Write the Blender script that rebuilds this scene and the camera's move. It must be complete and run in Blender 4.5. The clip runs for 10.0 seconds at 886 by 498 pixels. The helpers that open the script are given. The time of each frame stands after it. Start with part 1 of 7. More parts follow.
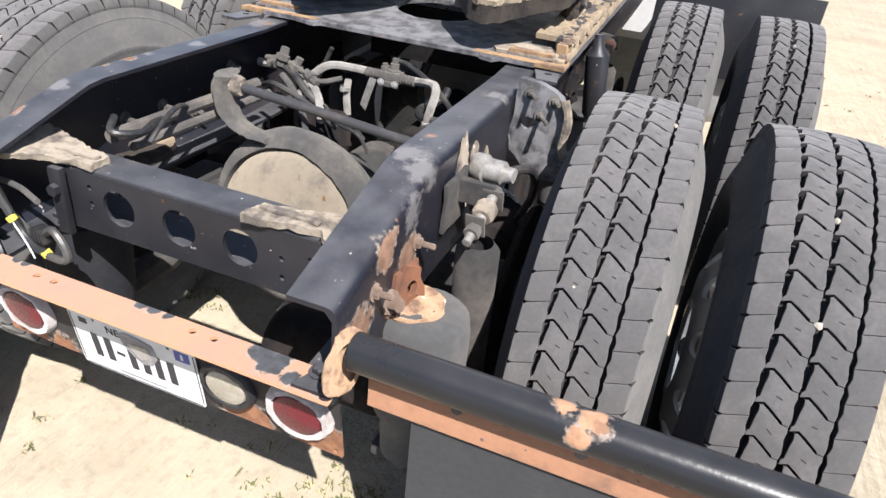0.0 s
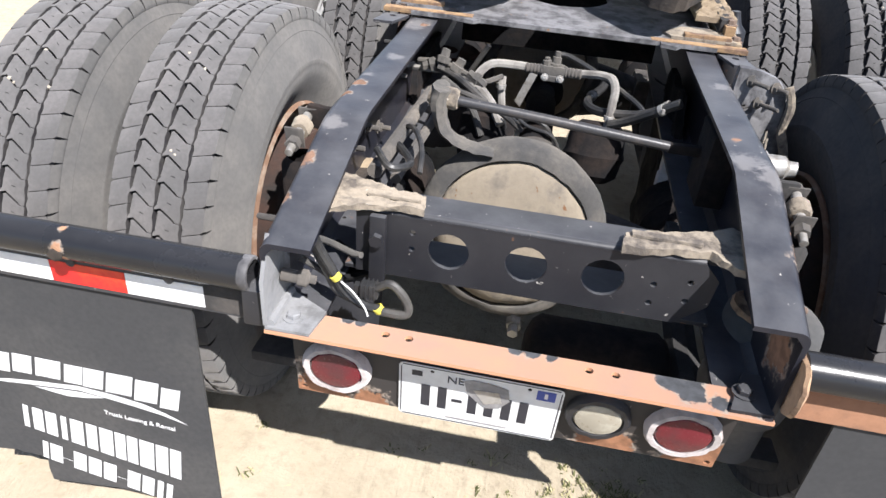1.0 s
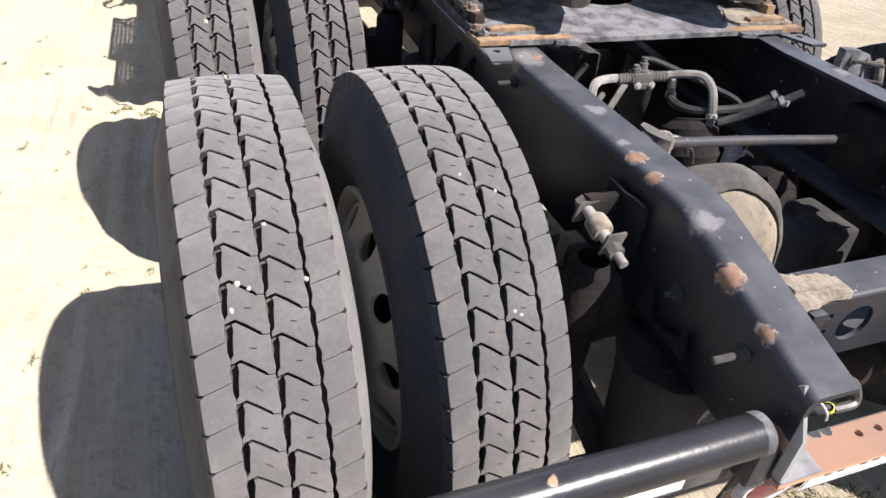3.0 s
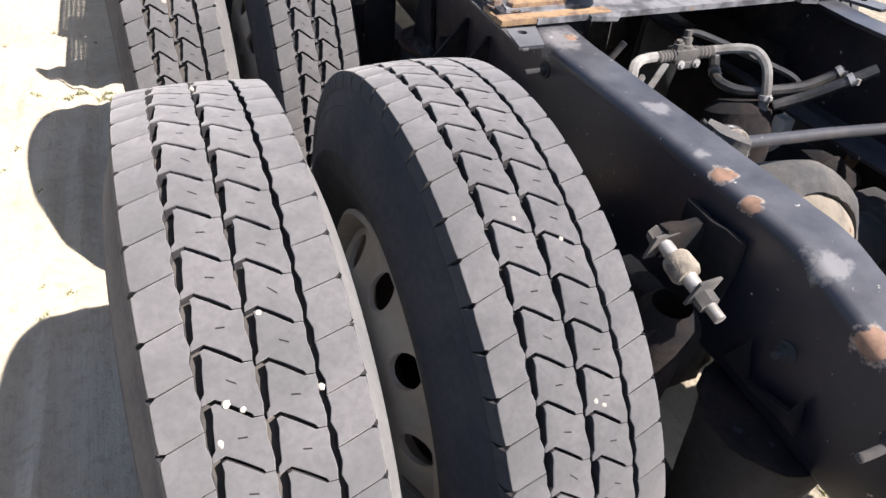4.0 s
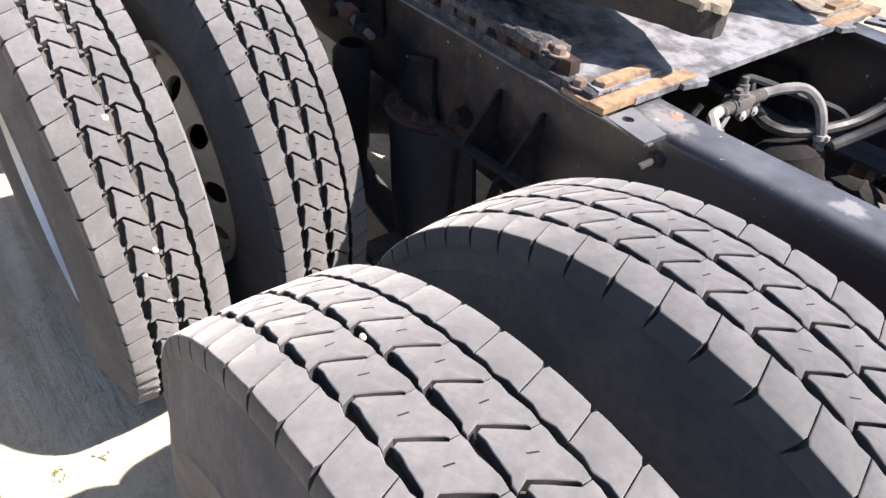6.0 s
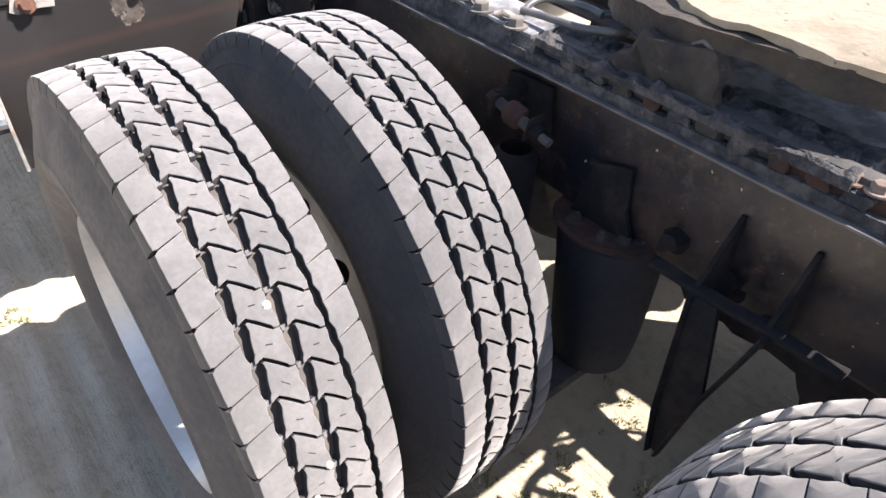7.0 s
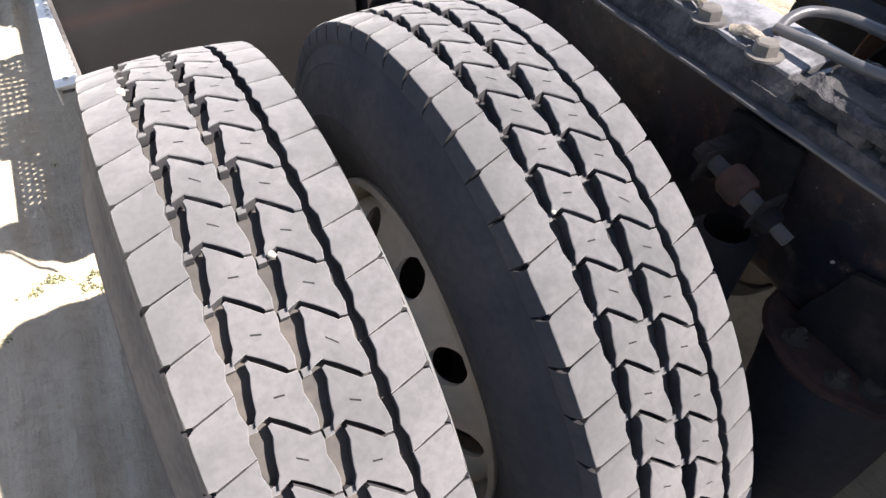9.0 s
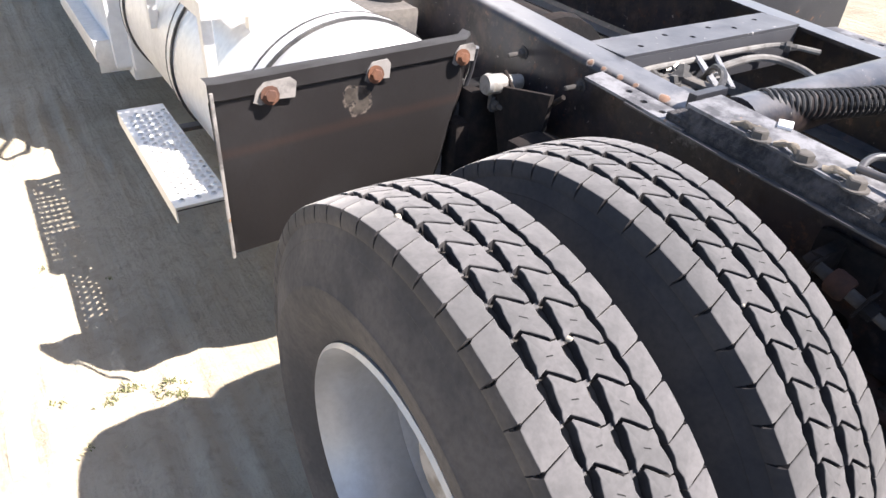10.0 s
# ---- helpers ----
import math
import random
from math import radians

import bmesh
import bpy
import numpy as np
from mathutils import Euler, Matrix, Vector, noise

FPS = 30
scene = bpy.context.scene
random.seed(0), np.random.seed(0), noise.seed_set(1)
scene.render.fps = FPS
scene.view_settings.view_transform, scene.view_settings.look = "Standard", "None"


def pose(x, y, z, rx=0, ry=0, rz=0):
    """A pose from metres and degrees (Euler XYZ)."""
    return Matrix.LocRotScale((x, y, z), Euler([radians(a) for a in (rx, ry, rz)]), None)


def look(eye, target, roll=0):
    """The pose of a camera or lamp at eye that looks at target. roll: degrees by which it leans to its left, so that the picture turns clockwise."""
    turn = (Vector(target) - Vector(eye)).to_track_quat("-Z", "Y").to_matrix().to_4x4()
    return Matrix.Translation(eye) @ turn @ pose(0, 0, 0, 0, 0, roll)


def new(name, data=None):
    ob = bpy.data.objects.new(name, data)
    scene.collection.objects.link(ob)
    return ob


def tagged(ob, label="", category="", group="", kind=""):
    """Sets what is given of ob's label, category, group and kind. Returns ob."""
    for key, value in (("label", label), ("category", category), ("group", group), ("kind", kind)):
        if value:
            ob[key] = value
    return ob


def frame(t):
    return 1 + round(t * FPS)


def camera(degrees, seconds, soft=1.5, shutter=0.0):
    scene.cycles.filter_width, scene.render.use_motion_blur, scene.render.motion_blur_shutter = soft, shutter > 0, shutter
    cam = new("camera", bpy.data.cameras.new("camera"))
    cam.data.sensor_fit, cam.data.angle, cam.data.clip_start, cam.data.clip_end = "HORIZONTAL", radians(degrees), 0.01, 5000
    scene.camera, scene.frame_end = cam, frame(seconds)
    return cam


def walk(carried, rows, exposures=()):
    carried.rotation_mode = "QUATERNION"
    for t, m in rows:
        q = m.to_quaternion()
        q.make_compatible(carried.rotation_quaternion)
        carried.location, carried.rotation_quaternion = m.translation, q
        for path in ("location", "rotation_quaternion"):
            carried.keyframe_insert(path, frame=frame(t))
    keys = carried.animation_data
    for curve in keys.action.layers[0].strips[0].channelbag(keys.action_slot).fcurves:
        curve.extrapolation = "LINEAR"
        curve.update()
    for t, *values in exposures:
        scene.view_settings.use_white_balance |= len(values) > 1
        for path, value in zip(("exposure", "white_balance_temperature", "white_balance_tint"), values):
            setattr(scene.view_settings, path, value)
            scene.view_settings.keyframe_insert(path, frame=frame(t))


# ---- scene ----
cam = camera(67.14, 10.0)
PATH = [
    (0, 0.8175, -0.6840, 1.4655, 58.871, -5.147, 22.070),
    (0.5, 0.4271, -0.8252, 1.4691, 57.910, -6.420, 13.200),
    (1, -0.0169, -0.8387, 1.4839, 56.380, -4.250, 10.460),
    (1.5, -0.3901, -0.8867, 1.5005, 55.294, -6.910, 1.391),
    (2, -0.6677, -0.7418, 1.4741, 53.470, -5.406, -8.060),
    (2.5, -0.9428, -0.5389, 1.5075, 51.192, -4.640, -12.702),
    (3, -1.1439, -0.3869, 1.5303, 53.858, -4.456, -19.358),
    (3.2, -1.1701, -0.3221, 1.5264, 53.918, -4.215, -21.079),
    (4.3, -1.0982, -0.0296, 1.4656, 48.625, -3.466, -21.767),
    (4.5, -1.0904, -0.0088, 1.4636, 47.447, -2.552, -21.377),
    (5, -1.1409, 0.0559, 1.4776, 45.837, -2.431, -24.166),
    (5.2, -1.2032, 0.1141, 1.4815, 46.323, -4.751, -27.544),
    (6.3, -1.3337, 0.6628, 1.4627, 52.924, -3.160, -39.615),
    (6.5, -1.3413, 0.7790, 1.4564, 53.692, -1.974, -39.018),
    (7, -1.3326, 0.9989, 1.4758, 51.889, -1.162, -39.210),
    (7.5, -1.3027, 1.1790, 1.4624, 51.213, -1.962, -41.034),
    (8, -1.2107, 1.2991, 1.4460, 48.765, -1.412, -36.310),
    (8.5, -1.1588, 1.3518, 1.4405, 46.243, -0.679, -31.721),
    (9, -1.1493, 1.3829, 1.4397, 45.119, -0.823, -28.312),
    (9.5, -1.2425, 1.4174, 1.4799, 45.099, -2.131, -28.730),
    (10, -1.5467, 1.4317, 1.5421, 54.803, -3.622, -32.910),
]
walk(cam, [(t, pose(x, y, z, rx, ry, rz)) for t, x, y, z, rx, ry, rz in PATH], [(0, 0.66, 6450, 12), (1, 0.74, 6400, 11.5), (2.4, 0.78, 6800, 16), (3.2, 0.95, 6650, 14), (4.3, 1.13, 6600, 14.5), (5.2, 1.25, 6600, 14), (6.3, 1.71, 6750, 15.5), (7.0, 1.83, 6750, 15), (7.8, 1.86, 6700, 14), (8.5, 1.64, 6700, 13.5), (9.3, 1.43, 6700, 15), (10, 1.45, 6700, 15)])


# ---- light ----
world = bpy.data.worlds.new("sky")
scene.world = world
world.use_nodes = True
wn = world.node_tree
sky = wn.nodes.new("ShaderNodeTexSky")
SUN = Vector((0.475, -0.58, 1.0)).normalized()
sky.sky_type, sky.sun_disc = "NISHITA", False
sky.sun_elevation, sky.sun_rotation = math.asin(SUN.z), math.atan2(SUN.x, SUN.y)
sky.altitude, sky.dust_density = 700.0, 1.6
wn.links.new(sky.outputs[0], wn.nodes["Background"].inputs[0])
wn.nodes["Background"].inputs[1].default_value = 0.092
sun = new("sun", bpy.data.lights.new("sun", "SUN"))
sun.data.energy, sun.data.angle, sun.data.color = 5.0, radians(0.55), (1.0, 0.98, 0.955)
sun.matrix_basis = look(SUN * 30, (0, 0, 0))


# ---- materials ----
def ramp_mix(nt, fac, a, b):
    """Mix of two colours or colour sockets by a factor socket."""
    n = nt.nodes.new("ShaderNodeMix")
    n.data_type = "RGBA"
    nt.links.new(fac, n.inputs["Factor"])
    for key, value in (("A", a), ("B", b)):
        sock = [s for s in n.inputs if s.name == key and s.type == "RGBA"][0]
        if isinstance(value, tuple):
            sock.default_value = (*value, 1)
        else:
            nt.links.new(value, sock)
    return [s for s in n.outputs if s.type == "RGBA"][0]


def step_of(nt, value, lo, hi):
    """0 below lo, 1 above hi."""
    n = nt.nodes.new("ShaderNodeMapRange")
    n.inputs["From Min"].default_value, n.inputs["From Max"].default_value = lo, hi
    nt.links.new(value, n.inputs["Value"])
    return n.outputs[0]


def calc(nt, op, a, b=None):
    n = nt.nodes.new("ShaderNodeMath")
    n.operation = op
    for sock, value in zip(n.inputs, (a, b)):
        if value is None:
            continue
        if isinstance(value, (int, float)):
            sock.default_value = value
        else:
            nt.links.new(value, sock)
    return n.outputs[0]


def noisy(nt, scale, detail=6.0, rough=0.6, stretch=None, where=None):
    n = nt.nodes.new("ShaderNodeTexNoise")
    n.inputs["Scale"].default_value, n.inputs["Detail"].default_value, n.inputs["Roughness"].default_value = scale, detail, rough
    co = where or nt.nodes.new("ShaderNodeTexCoord").outputs["Object"]
    if stretch:
        m = nt.nodes.new("ShaderNodeVectorMath")
        m.operation = "MULTIPLY"
        m.inputs[1].default_value = stretch
        nt.links.new(co, m.inputs[0])
        co = m.outputs[0]
    nt.links.new(co, n.inputs["Vector"])
    return n.outputs[0]


def material(name, rough=0.7, metal=0.0, spec=0.5):
    m = bpy.data.materials.new(name)
    m.use_nodes = True
    p = m.node_tree.nodes["Principled BSDF"]
    p.inputs["Roughness"].default_value, p.inputs["Metallic"].default_value = rough, metal
    p.inputs["Specular IOR Level"].default_value = spec
    p.inputs["Diffuse Roughness"].default_value = 1.0 if rough > 0.75 else 0.3
    return m, m.node_tree, p


def bump(nt, p, height, strength, distance):
    n = nt.nodes.new("ShaderNodeBump")
    n.inputs["Strength"].default_value, n.inputs["Distance"].default_value = strength, distance
    nt.links.new(height, n.inputs["Height"])
    nt.links.new(n.outputs[0], p.inputs["Normal"])


def worn(name, base, second, rough=0.7, metal=0.0, spec=0.5, big=4.0, fine=60.0, lo=0.45, hi=0.62, speck=None, relief=0.25, depth=0.002, stretch=None):
    """A surface of two tones in broad patches, with fine grain and optional specks."""
    m, nt, p = material(name, rough, metal, spec)
    patches = step_of(nt, noisy(nt, big, 8, 0.65, stretch), lo, hi)
    grain = noisy(nt, fine, 4, 0.6, stretch)
    colour = ramp_mix(nt, patches, base, second)
    dark = tuple(c * 0.72 for c in base)
    colour = ramp_mix(nt, calc(nt, "MULTIPLY", step_of(nt, grain, 0.4, 0.7), 0.35), colour, dark)
    if speck:
        colour = ramp_mix(nt, step_of(nt, noisy(nt, 45, 3, 0.5), 0.70, 0.74), colour, speck)
    nt.links.new(colour, p.inputs["Base Color"])
    rgh = calc(nt, "ADD", calc(nt, "MULTIPLY", grain, 0.25), rough - 0.12)
    nt.links.new(rgh, p.inputs["Roughness"])
    bump(nt, p, grain, relief, depth)
    return m


def painted(name, base, blots=(), rust=(0.36, 0.16, 0.07), rough=0.42, chips=0.73, dust=0.35, rusty=0.80, film=0.5, scuffs=(), fore=0.0, mottle=0.0):
    """Black chassis paint: dull dust, paler tops that also carry sky sheen, pale chips, and rust in blots at given
    places (x, y, z, radius).
    """
    m, nt, p = material(name, rough)
    co = nt.nodes.new("ShaderNodeTexCoord").outputs["Object"]
    soft, mid, fine = noisy(nt, 3.5, 8, 0.65), noisy(nt, 14, 6, 0.6), noisy(nt, 70, 4, 0.55)
    colour = ramp_mix(nt, calc(nt, "MULTIPLY", step_of(nt, soft, 0.42, 0.7), dust), base, (0.085, 0.083, 0.085))
    if fore:
        # greasy brown and black dirt over the forward part
        far = nt.nodes.new("ShaderNodeSeparateXYZ")
        nt.links.new(co, far.inputs[0])
        greasy = step_of(nt, far.outputs["Y"], 0.95, 1.25)
        for size, lo, hi, amount, tint in ((7, 0.47, 0.60, 0.8, (0.066, 0.044, 0.034)), (13, 0.50, 0.60, 0.9, (0.007, 0.007, 0.009)), (30, 0.56, 0.64, 0.6, (0.085, 0.068, 0.058)), (24, 0.60, 0.66, 0.8, (0.10, 0.048, 0.030))):
            colour = ramp_mix(nt, calc(nt, "MULTIPLY", calc(nt, "MULTIPLY", greasy, amount), step_of(nt, noisy(nt, size, 8, 0.7), lo, hi)), colour, tint)
    if mottle:
        colour = ramp_mix(nt, calc(nt, "MULTIPLY", step_of(nt, noisy(nt, 8, 8, 0.7), 0.44, 0.66), mottle), colour, (0.062, 0.046, 0.040))
        colour = ramp_mix(nt, calc(nt, "MULTIPLY", step_of(nt, noisy(nt, 17, 6, 0.7), 0.55, 0.68), mottle), colour, (0.010, 0.011, 0.015))
    # paler up-facing paint: lying dust, and sky sheen put into the colour
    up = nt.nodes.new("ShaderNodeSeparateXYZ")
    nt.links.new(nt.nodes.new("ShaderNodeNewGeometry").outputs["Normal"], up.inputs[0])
    dust_sheen = calc(nt, "MULTIPLY", step_of(nt, up.outputs["Z"], 0.6, 0.98), step_of(nt, calc(nt, "ADD", mid, calc(nt, "MULTIPLY", soft, 0.6)), 0.25, 1.15))
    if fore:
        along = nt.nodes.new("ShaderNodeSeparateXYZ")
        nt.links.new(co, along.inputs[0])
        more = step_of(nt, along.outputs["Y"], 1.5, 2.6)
        dust_sheen = calc(nt, "MULTIPLY", dust_sheen, calc(nt, "ADD", calc(nt, "MULTIPLY", more, fore), 1.0))
    colour = ramp_mix(nt, calc(nt, "MINIMUM", calc(nt, "MULTIPLY", dust_sheen, film), 0.9), colour, (0.175, 0.176, 0.182))
    chip = step_of(nt, fine, chips, chips + 0.03)
    colour = ramp_mix(nt, chip, colour, (0.45, 0.42, 0.38))
    if chips < 0.745:
        colour = ramp_mix(nt, step_of(nt, noisy(nt, 34, 3, 0.5), 0.785, 0.80), colour, (0.50, 0.49, 0.47))
    for x, y, z, r in scuffs:
        d = nt.nodes.new("ShaderNodeVectorMath")
        d.operation = "DISTANCE"
        d.inputs[1].default_value = (x, y, z)
        nt.links.new(co, d.inputs[0])
        near = calc(nt, "ADD", calc(nt, "MULTIPLY", d.outputs["Value"], -1.0 / r), calc(nt, "MULTIPLY", noisy(nt, 38, 8, 0.7), 2.4))
        colour = ramp_mix(nt, calc(nt, "MULTIPLY", step_of(nt, near, 0.35, 0.75), 0.42), colour, (0.36, 0.34, 0.325))
    rusted = step_of(nt, mid, rusty - 0.12, rusty - 0.06)
    pale = None
    for x, y, z, r in blots:
        d = nt.nodes.new("ShaderNodeVectorMath")
        d.operation = "DISTANCE"
        d.inputs[1].default_value = (x, y, z)
        nt.links.new(co, d.inputs[0])
        near = calc(nt, "ADD", calc(nt, "MULTIPLY", d.outputs["Value"], -1.0 / r), calc(nt, "ADD", calc(nt, "MULTIPLY", mid, 1.5), calc(nt, "MULTIPLY", calc(nt, "SUBTRACT", noisy(nt, 48, 6, 0.7), 0.5), 0.9)))
        rusted = calc(nt, "MAXIMUM", rusted, step_of(nt, near, 0.10, 0.18))
        rim = step_of(nt, near, -0.08, 0.02)
        pale = rim if pale is None else calc(nt, "MAXIMUM", pale, rim)
    if pale is not None:
        colour = ramp_mix(nt, calc(nt, "MULTIPLY", pale, step_of(nt, fine, 0.42, 0.6)), colour, (0.33, 0.27, 0.22))
    tone = ramp_mix(nt, step_of(nt, noisy(nt, 40, 5, 0.6), 0.4, 0.62), rust, tuple(0.6 * c for c in rust))
    colour = ramp_mix(nt, rusted, colour, tone)
    nt.links.new(colour, p.inputs["Base Color"])
    rgh = calc(nt, "ADD", calc(nt, "MULTIPLY", soft, 0.3), rough - 0.1)
    nt.links.new(calc(nt, "MAXIMUM", rgh, calc(nt, "MULTIPLY", rusted, 0.85)), p.inputs["Roughness"])
    bump(nt, p, calc(nt, "ADD", fine, calc(nt, "MULTIPLY", rusted, 0.4)), 0.25, 0.0015)
    return m


def plain(name, colour, rough=0.6, metal=0.0, spec=0.5):
    m, nt, p = material(name, rough, metal, spec)
    v = noisy(nt, 25, 5, 0.6)
    nt.links.new(ramp_mix(nt, step_of(nt, v, 0.35, 0.7), colour, tuple(0.75 * c for c in colour)), p.inputs["Base Color"])
    bump(nt, p, noisy(nt, 120, 3, 0.5), 0.12, 0.001)
    return m


M = {}
M["tread"] = worn("dusty_tread_rubber", (0.131, 0.125, 0.122), (0.168, 0.158, 0.154), 0.80, spec=0.32, big=9, fine=140, speck=None, relief=0.3, depth=0.001)
for nd in M["tread"].node_tree.nodes:
    if nd.type == "BSDF_PRINCIPLED":
        # a thin coat of dust on the rubber
        nd.inputs["Sheen Weight"].default_value = 0.35
        nd.inputs["Sheen Roughness"].default_value = 0.45
        nd.inputs["Sheen Tint"].default_value = (0.80, 0.75, 0.68, 1)
M["outerwall"] = worn("dust_brown_sidewall_rubber", (0.082, 0.075, 0.070), (0.135, 0.117, 0.102), 0.84, spec=0.25, big=5, fine=90, relief=0.2, depth=0.001)
# darker rubber, also standing in for the shade between paired tyres
M["sidewall"] = worn("dusty_shaded_sidewall_rubber", (0.050, 0.050, 0.054), (0.080, 0.073, 0.069), 0.84, spec=0.25, big=5, fine=90, relief=0.2, depth=0.001)
# dusted rubber, coloured paler for the side that faces the sun
M["sun_dustwall"] = worn("dusted_sunlit_sidewall_rubber", (0.132, 0.128, 0.124), (0.172, 0.163, 0.153), 0.9, spec=0.2, big=5, fine=90, relief=0.2, depth=0.001)
# bare rubber, darkened further to stand in for shade down in the grooves
M["groove"] = worn("bare_shaded_groove_rubber", (0.032, 0.030, 0.032), (0.060, 0.056, 0.054), 0.84, spec=0.25, big=14, fine=90, relief=0.2, depth=0.001)
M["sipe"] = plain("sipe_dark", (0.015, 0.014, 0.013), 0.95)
RAIL_BLOTS = [(-0.425, 0.205, 0.895, 0.034), (-0.428, 0.105, 0.865, 0.026), (-0.410, 0.50, 0.943, 0.026), (-0.422, 0.43, 0.94, 0.022),
              (0.43, 0.16, 0.85, 0.05), (0.432, 0.06, 0.75, 0.07), (0.432, 0.25, 0.80, 0.06),
              (-0.37, 1.0, 0.96, 0.03), (-0.428, 2.478, 1.026, 0.016), (-0.428, 2.437, 1.024, 0.014), (-0.426, 2.385, 1.022, 0.013), (-0.425, 2.34, 1.020, 0.011), (-0.418, 2.265, 1.018, 0.016), (-0.43, 0.02, 0.74, 0.03)]
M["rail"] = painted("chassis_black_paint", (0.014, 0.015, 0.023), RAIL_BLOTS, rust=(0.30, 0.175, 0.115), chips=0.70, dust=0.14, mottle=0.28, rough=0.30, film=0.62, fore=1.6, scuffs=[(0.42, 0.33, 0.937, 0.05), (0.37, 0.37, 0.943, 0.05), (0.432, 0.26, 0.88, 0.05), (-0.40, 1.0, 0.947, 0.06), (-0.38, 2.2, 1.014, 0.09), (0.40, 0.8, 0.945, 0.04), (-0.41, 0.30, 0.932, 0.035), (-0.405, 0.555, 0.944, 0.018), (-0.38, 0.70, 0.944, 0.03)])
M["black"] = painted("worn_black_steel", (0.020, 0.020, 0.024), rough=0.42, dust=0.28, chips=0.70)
M["pipe"] = painted("pipe_black_paint", (0.018, 0.018, 0.020), [(0.775, 0.03, 0.785, 0.032), (0.815, 0.02, 0.785, 0.036), (0.80, 0.0, 0.76, 0.026), (-0.80, 0.0, 0.757, 0.020), (-0.80, 0.02, 0.785, 0.014), (-0.79, -0.004, 0.735, 0.016), (-1.19, 0.02, 0.745, 0.03)],
                    rust=(0.50, 0.28, 0.165), rough=0.22, dust=0.10, chips=0.76, film=0.12)
M["grime"] = worn("greasy_caked_dirt", (0.042, 0.040, 0.039), (0.115, 0.100, 0.088), 0.85, big=6, fine=50, lo=0.45, hi=0.68, relief=0.6, depth=0.004)
M["cast"] = worn("dusty_cast_iron", (0.090, 0.083, 0.077), (0.18, 0.158, 0.135), 0.88, big=7, fine=60, relief=0.5, depth=0.003)
M["sandcrust"] = worn("sand_crusted_metal", (0.34, 0.265, 0.18), (0.21, 0.16, 0.11), 0.92, big=9, fine=55, relief=0.8, depth=0.004)
M["rust"] = worn("orange_rust", (0.47, 0.235, 0.125), (0.40, 0.19, 0.095), 0.88, big=10, fine=70, relief=0.4, depth=0.002)
M["brownrust"] = worn("brown_rust", (0.20, 0.085, 0.045), (0.11, 0.055, 0.038), 0.9, big=9, fine=60, relief=0.6, depth=0.003)
M["primer"] = painted("rust_primer_flange", (0.50, 0.26, 0.15), [(-0.295, 0.052, 0.671, 0.022), (-0.27, 0.048, 0.671, 0.020), (0.005, 0.050, 0.671, 0.022), (0.035, 0.048, 0.671, 0.024), (0.068, 0.046, 0.671, 0.022), (0.265, 0.034, 0.671, 0.034), (0.305, 0.022, 0.671, 0.040), (0.345, 0.006, 0.671, 0.036), (0.40, 0.02, 0.671, 0.05)], rust=(0.075, 0.078, 0.085), chips=0.80, dust=0.0, rusty=0.86, rough=0.8)
M["panel"] = painted("tail_panel_paint", (0.035, 0.03, 0.028), [(0.36, 0.08, 0.45, 0.10), (0.2, 0.08, 0.44, 0.09), (-0.36, 0.08, 0.45, 0.11), (-0.25, 0.08, 0.44, 0.07), (0.0, 0.08, 0.43, 0.09)],
                      rust=(0.36, 0.17, 0.09), rough=0.6, dust=0.3, chips=0.75)
M["rubber"] = worn("flap_rubber", (0.055, 0.055, 0.057), (0.075, 0.073, 0.072), 0.7, spec=0.4, big=3, fine=80, relief=0.1, depth=0.001)
M["bag"] = worn("air_spring_rubber", (0.085, 0.085, 0.085), (0.14, 0.13, 0.12), 0.8, big=4, fine=70)
M["rustcake"] = worn("rust_and_sand_cake", (0.44, 0.29, 0.18), (0.20, 0.12, 0.08), 0.92, big=24, fine=60, lo=0.47, hi=0.60, speck=(0.55, 0.47, 0.38), relief=0.9, depth=0.005)
M["cabpaint"] = worn("white_cab_paint", (0.75, 0.75, 0.74), (0.70, 0.69, 0.68), 0.35, big=2, fine=30, relief=0.03)
M["hose"] = worn("black_hose", (0.030, 0.030, 0.031), (0.095, 0.088, 0.080), 0.42, big=12, fine=80)
M["greyhose"] = worn("dusty_grey_hose", (0.34, 0.32, 0.29), (0.17, 0.155, 0.14), 0.8, big=14, fine=80)
M["steel"] = worn("dull_zinc_steel", (0.52, 0.50, 0.47), (0.30, 0.27, 0.23), 0.5, metal=0.5, big=20, fine=90)
M["alu"] = worn("brushed_aluminium", (0.80, 0.79, 0.77), (0.70, 0.69, 0.67), 0.42, metal=0.55, big=2.5, fine=40, relief=0.08, depth=0.001)
M["rimwhite"] = worn("white_painted_wheel", (0.52, 0.48, 0.42), (0.40, 0.35, 0.28), 0.6, big=6, fine=50, lo=0.5, hi=0.68)
M["rimrust"] = worn("rust_stained_rim", (0.22, 0.13, 0.085), (0.34, 0.27, 0.21), 0.85, big=16, fine=60, lo=0.48, hi=0.64, relief=0.6, depth=0.003)
M["rimsteel"] = worn("silver_painted_rim", (0.55, 0.55, 0.55), (0.44, 0.43, 0.41), 0.4, metal=0.35, big=4, fine=60)
M["dustcast"] = worn("dusty_dark_casting", (0.080, 0.077, 0.074), (0.185, 0.165, 0.14), 0.88, big=9, fine=70, lo=0.42, hi=0.72, relief=0.7, depth=0.003)
M["cover"] = worn("sandy_pitted_cover", (0.29, 0.245, 0.185), (0.155, 0.135, 0.115), 0.92, big=11, fine=45, lo=0.50, hi=0.66, speck=(0.20, 0.10, 0.05), relief=0.8, depth=0.004)
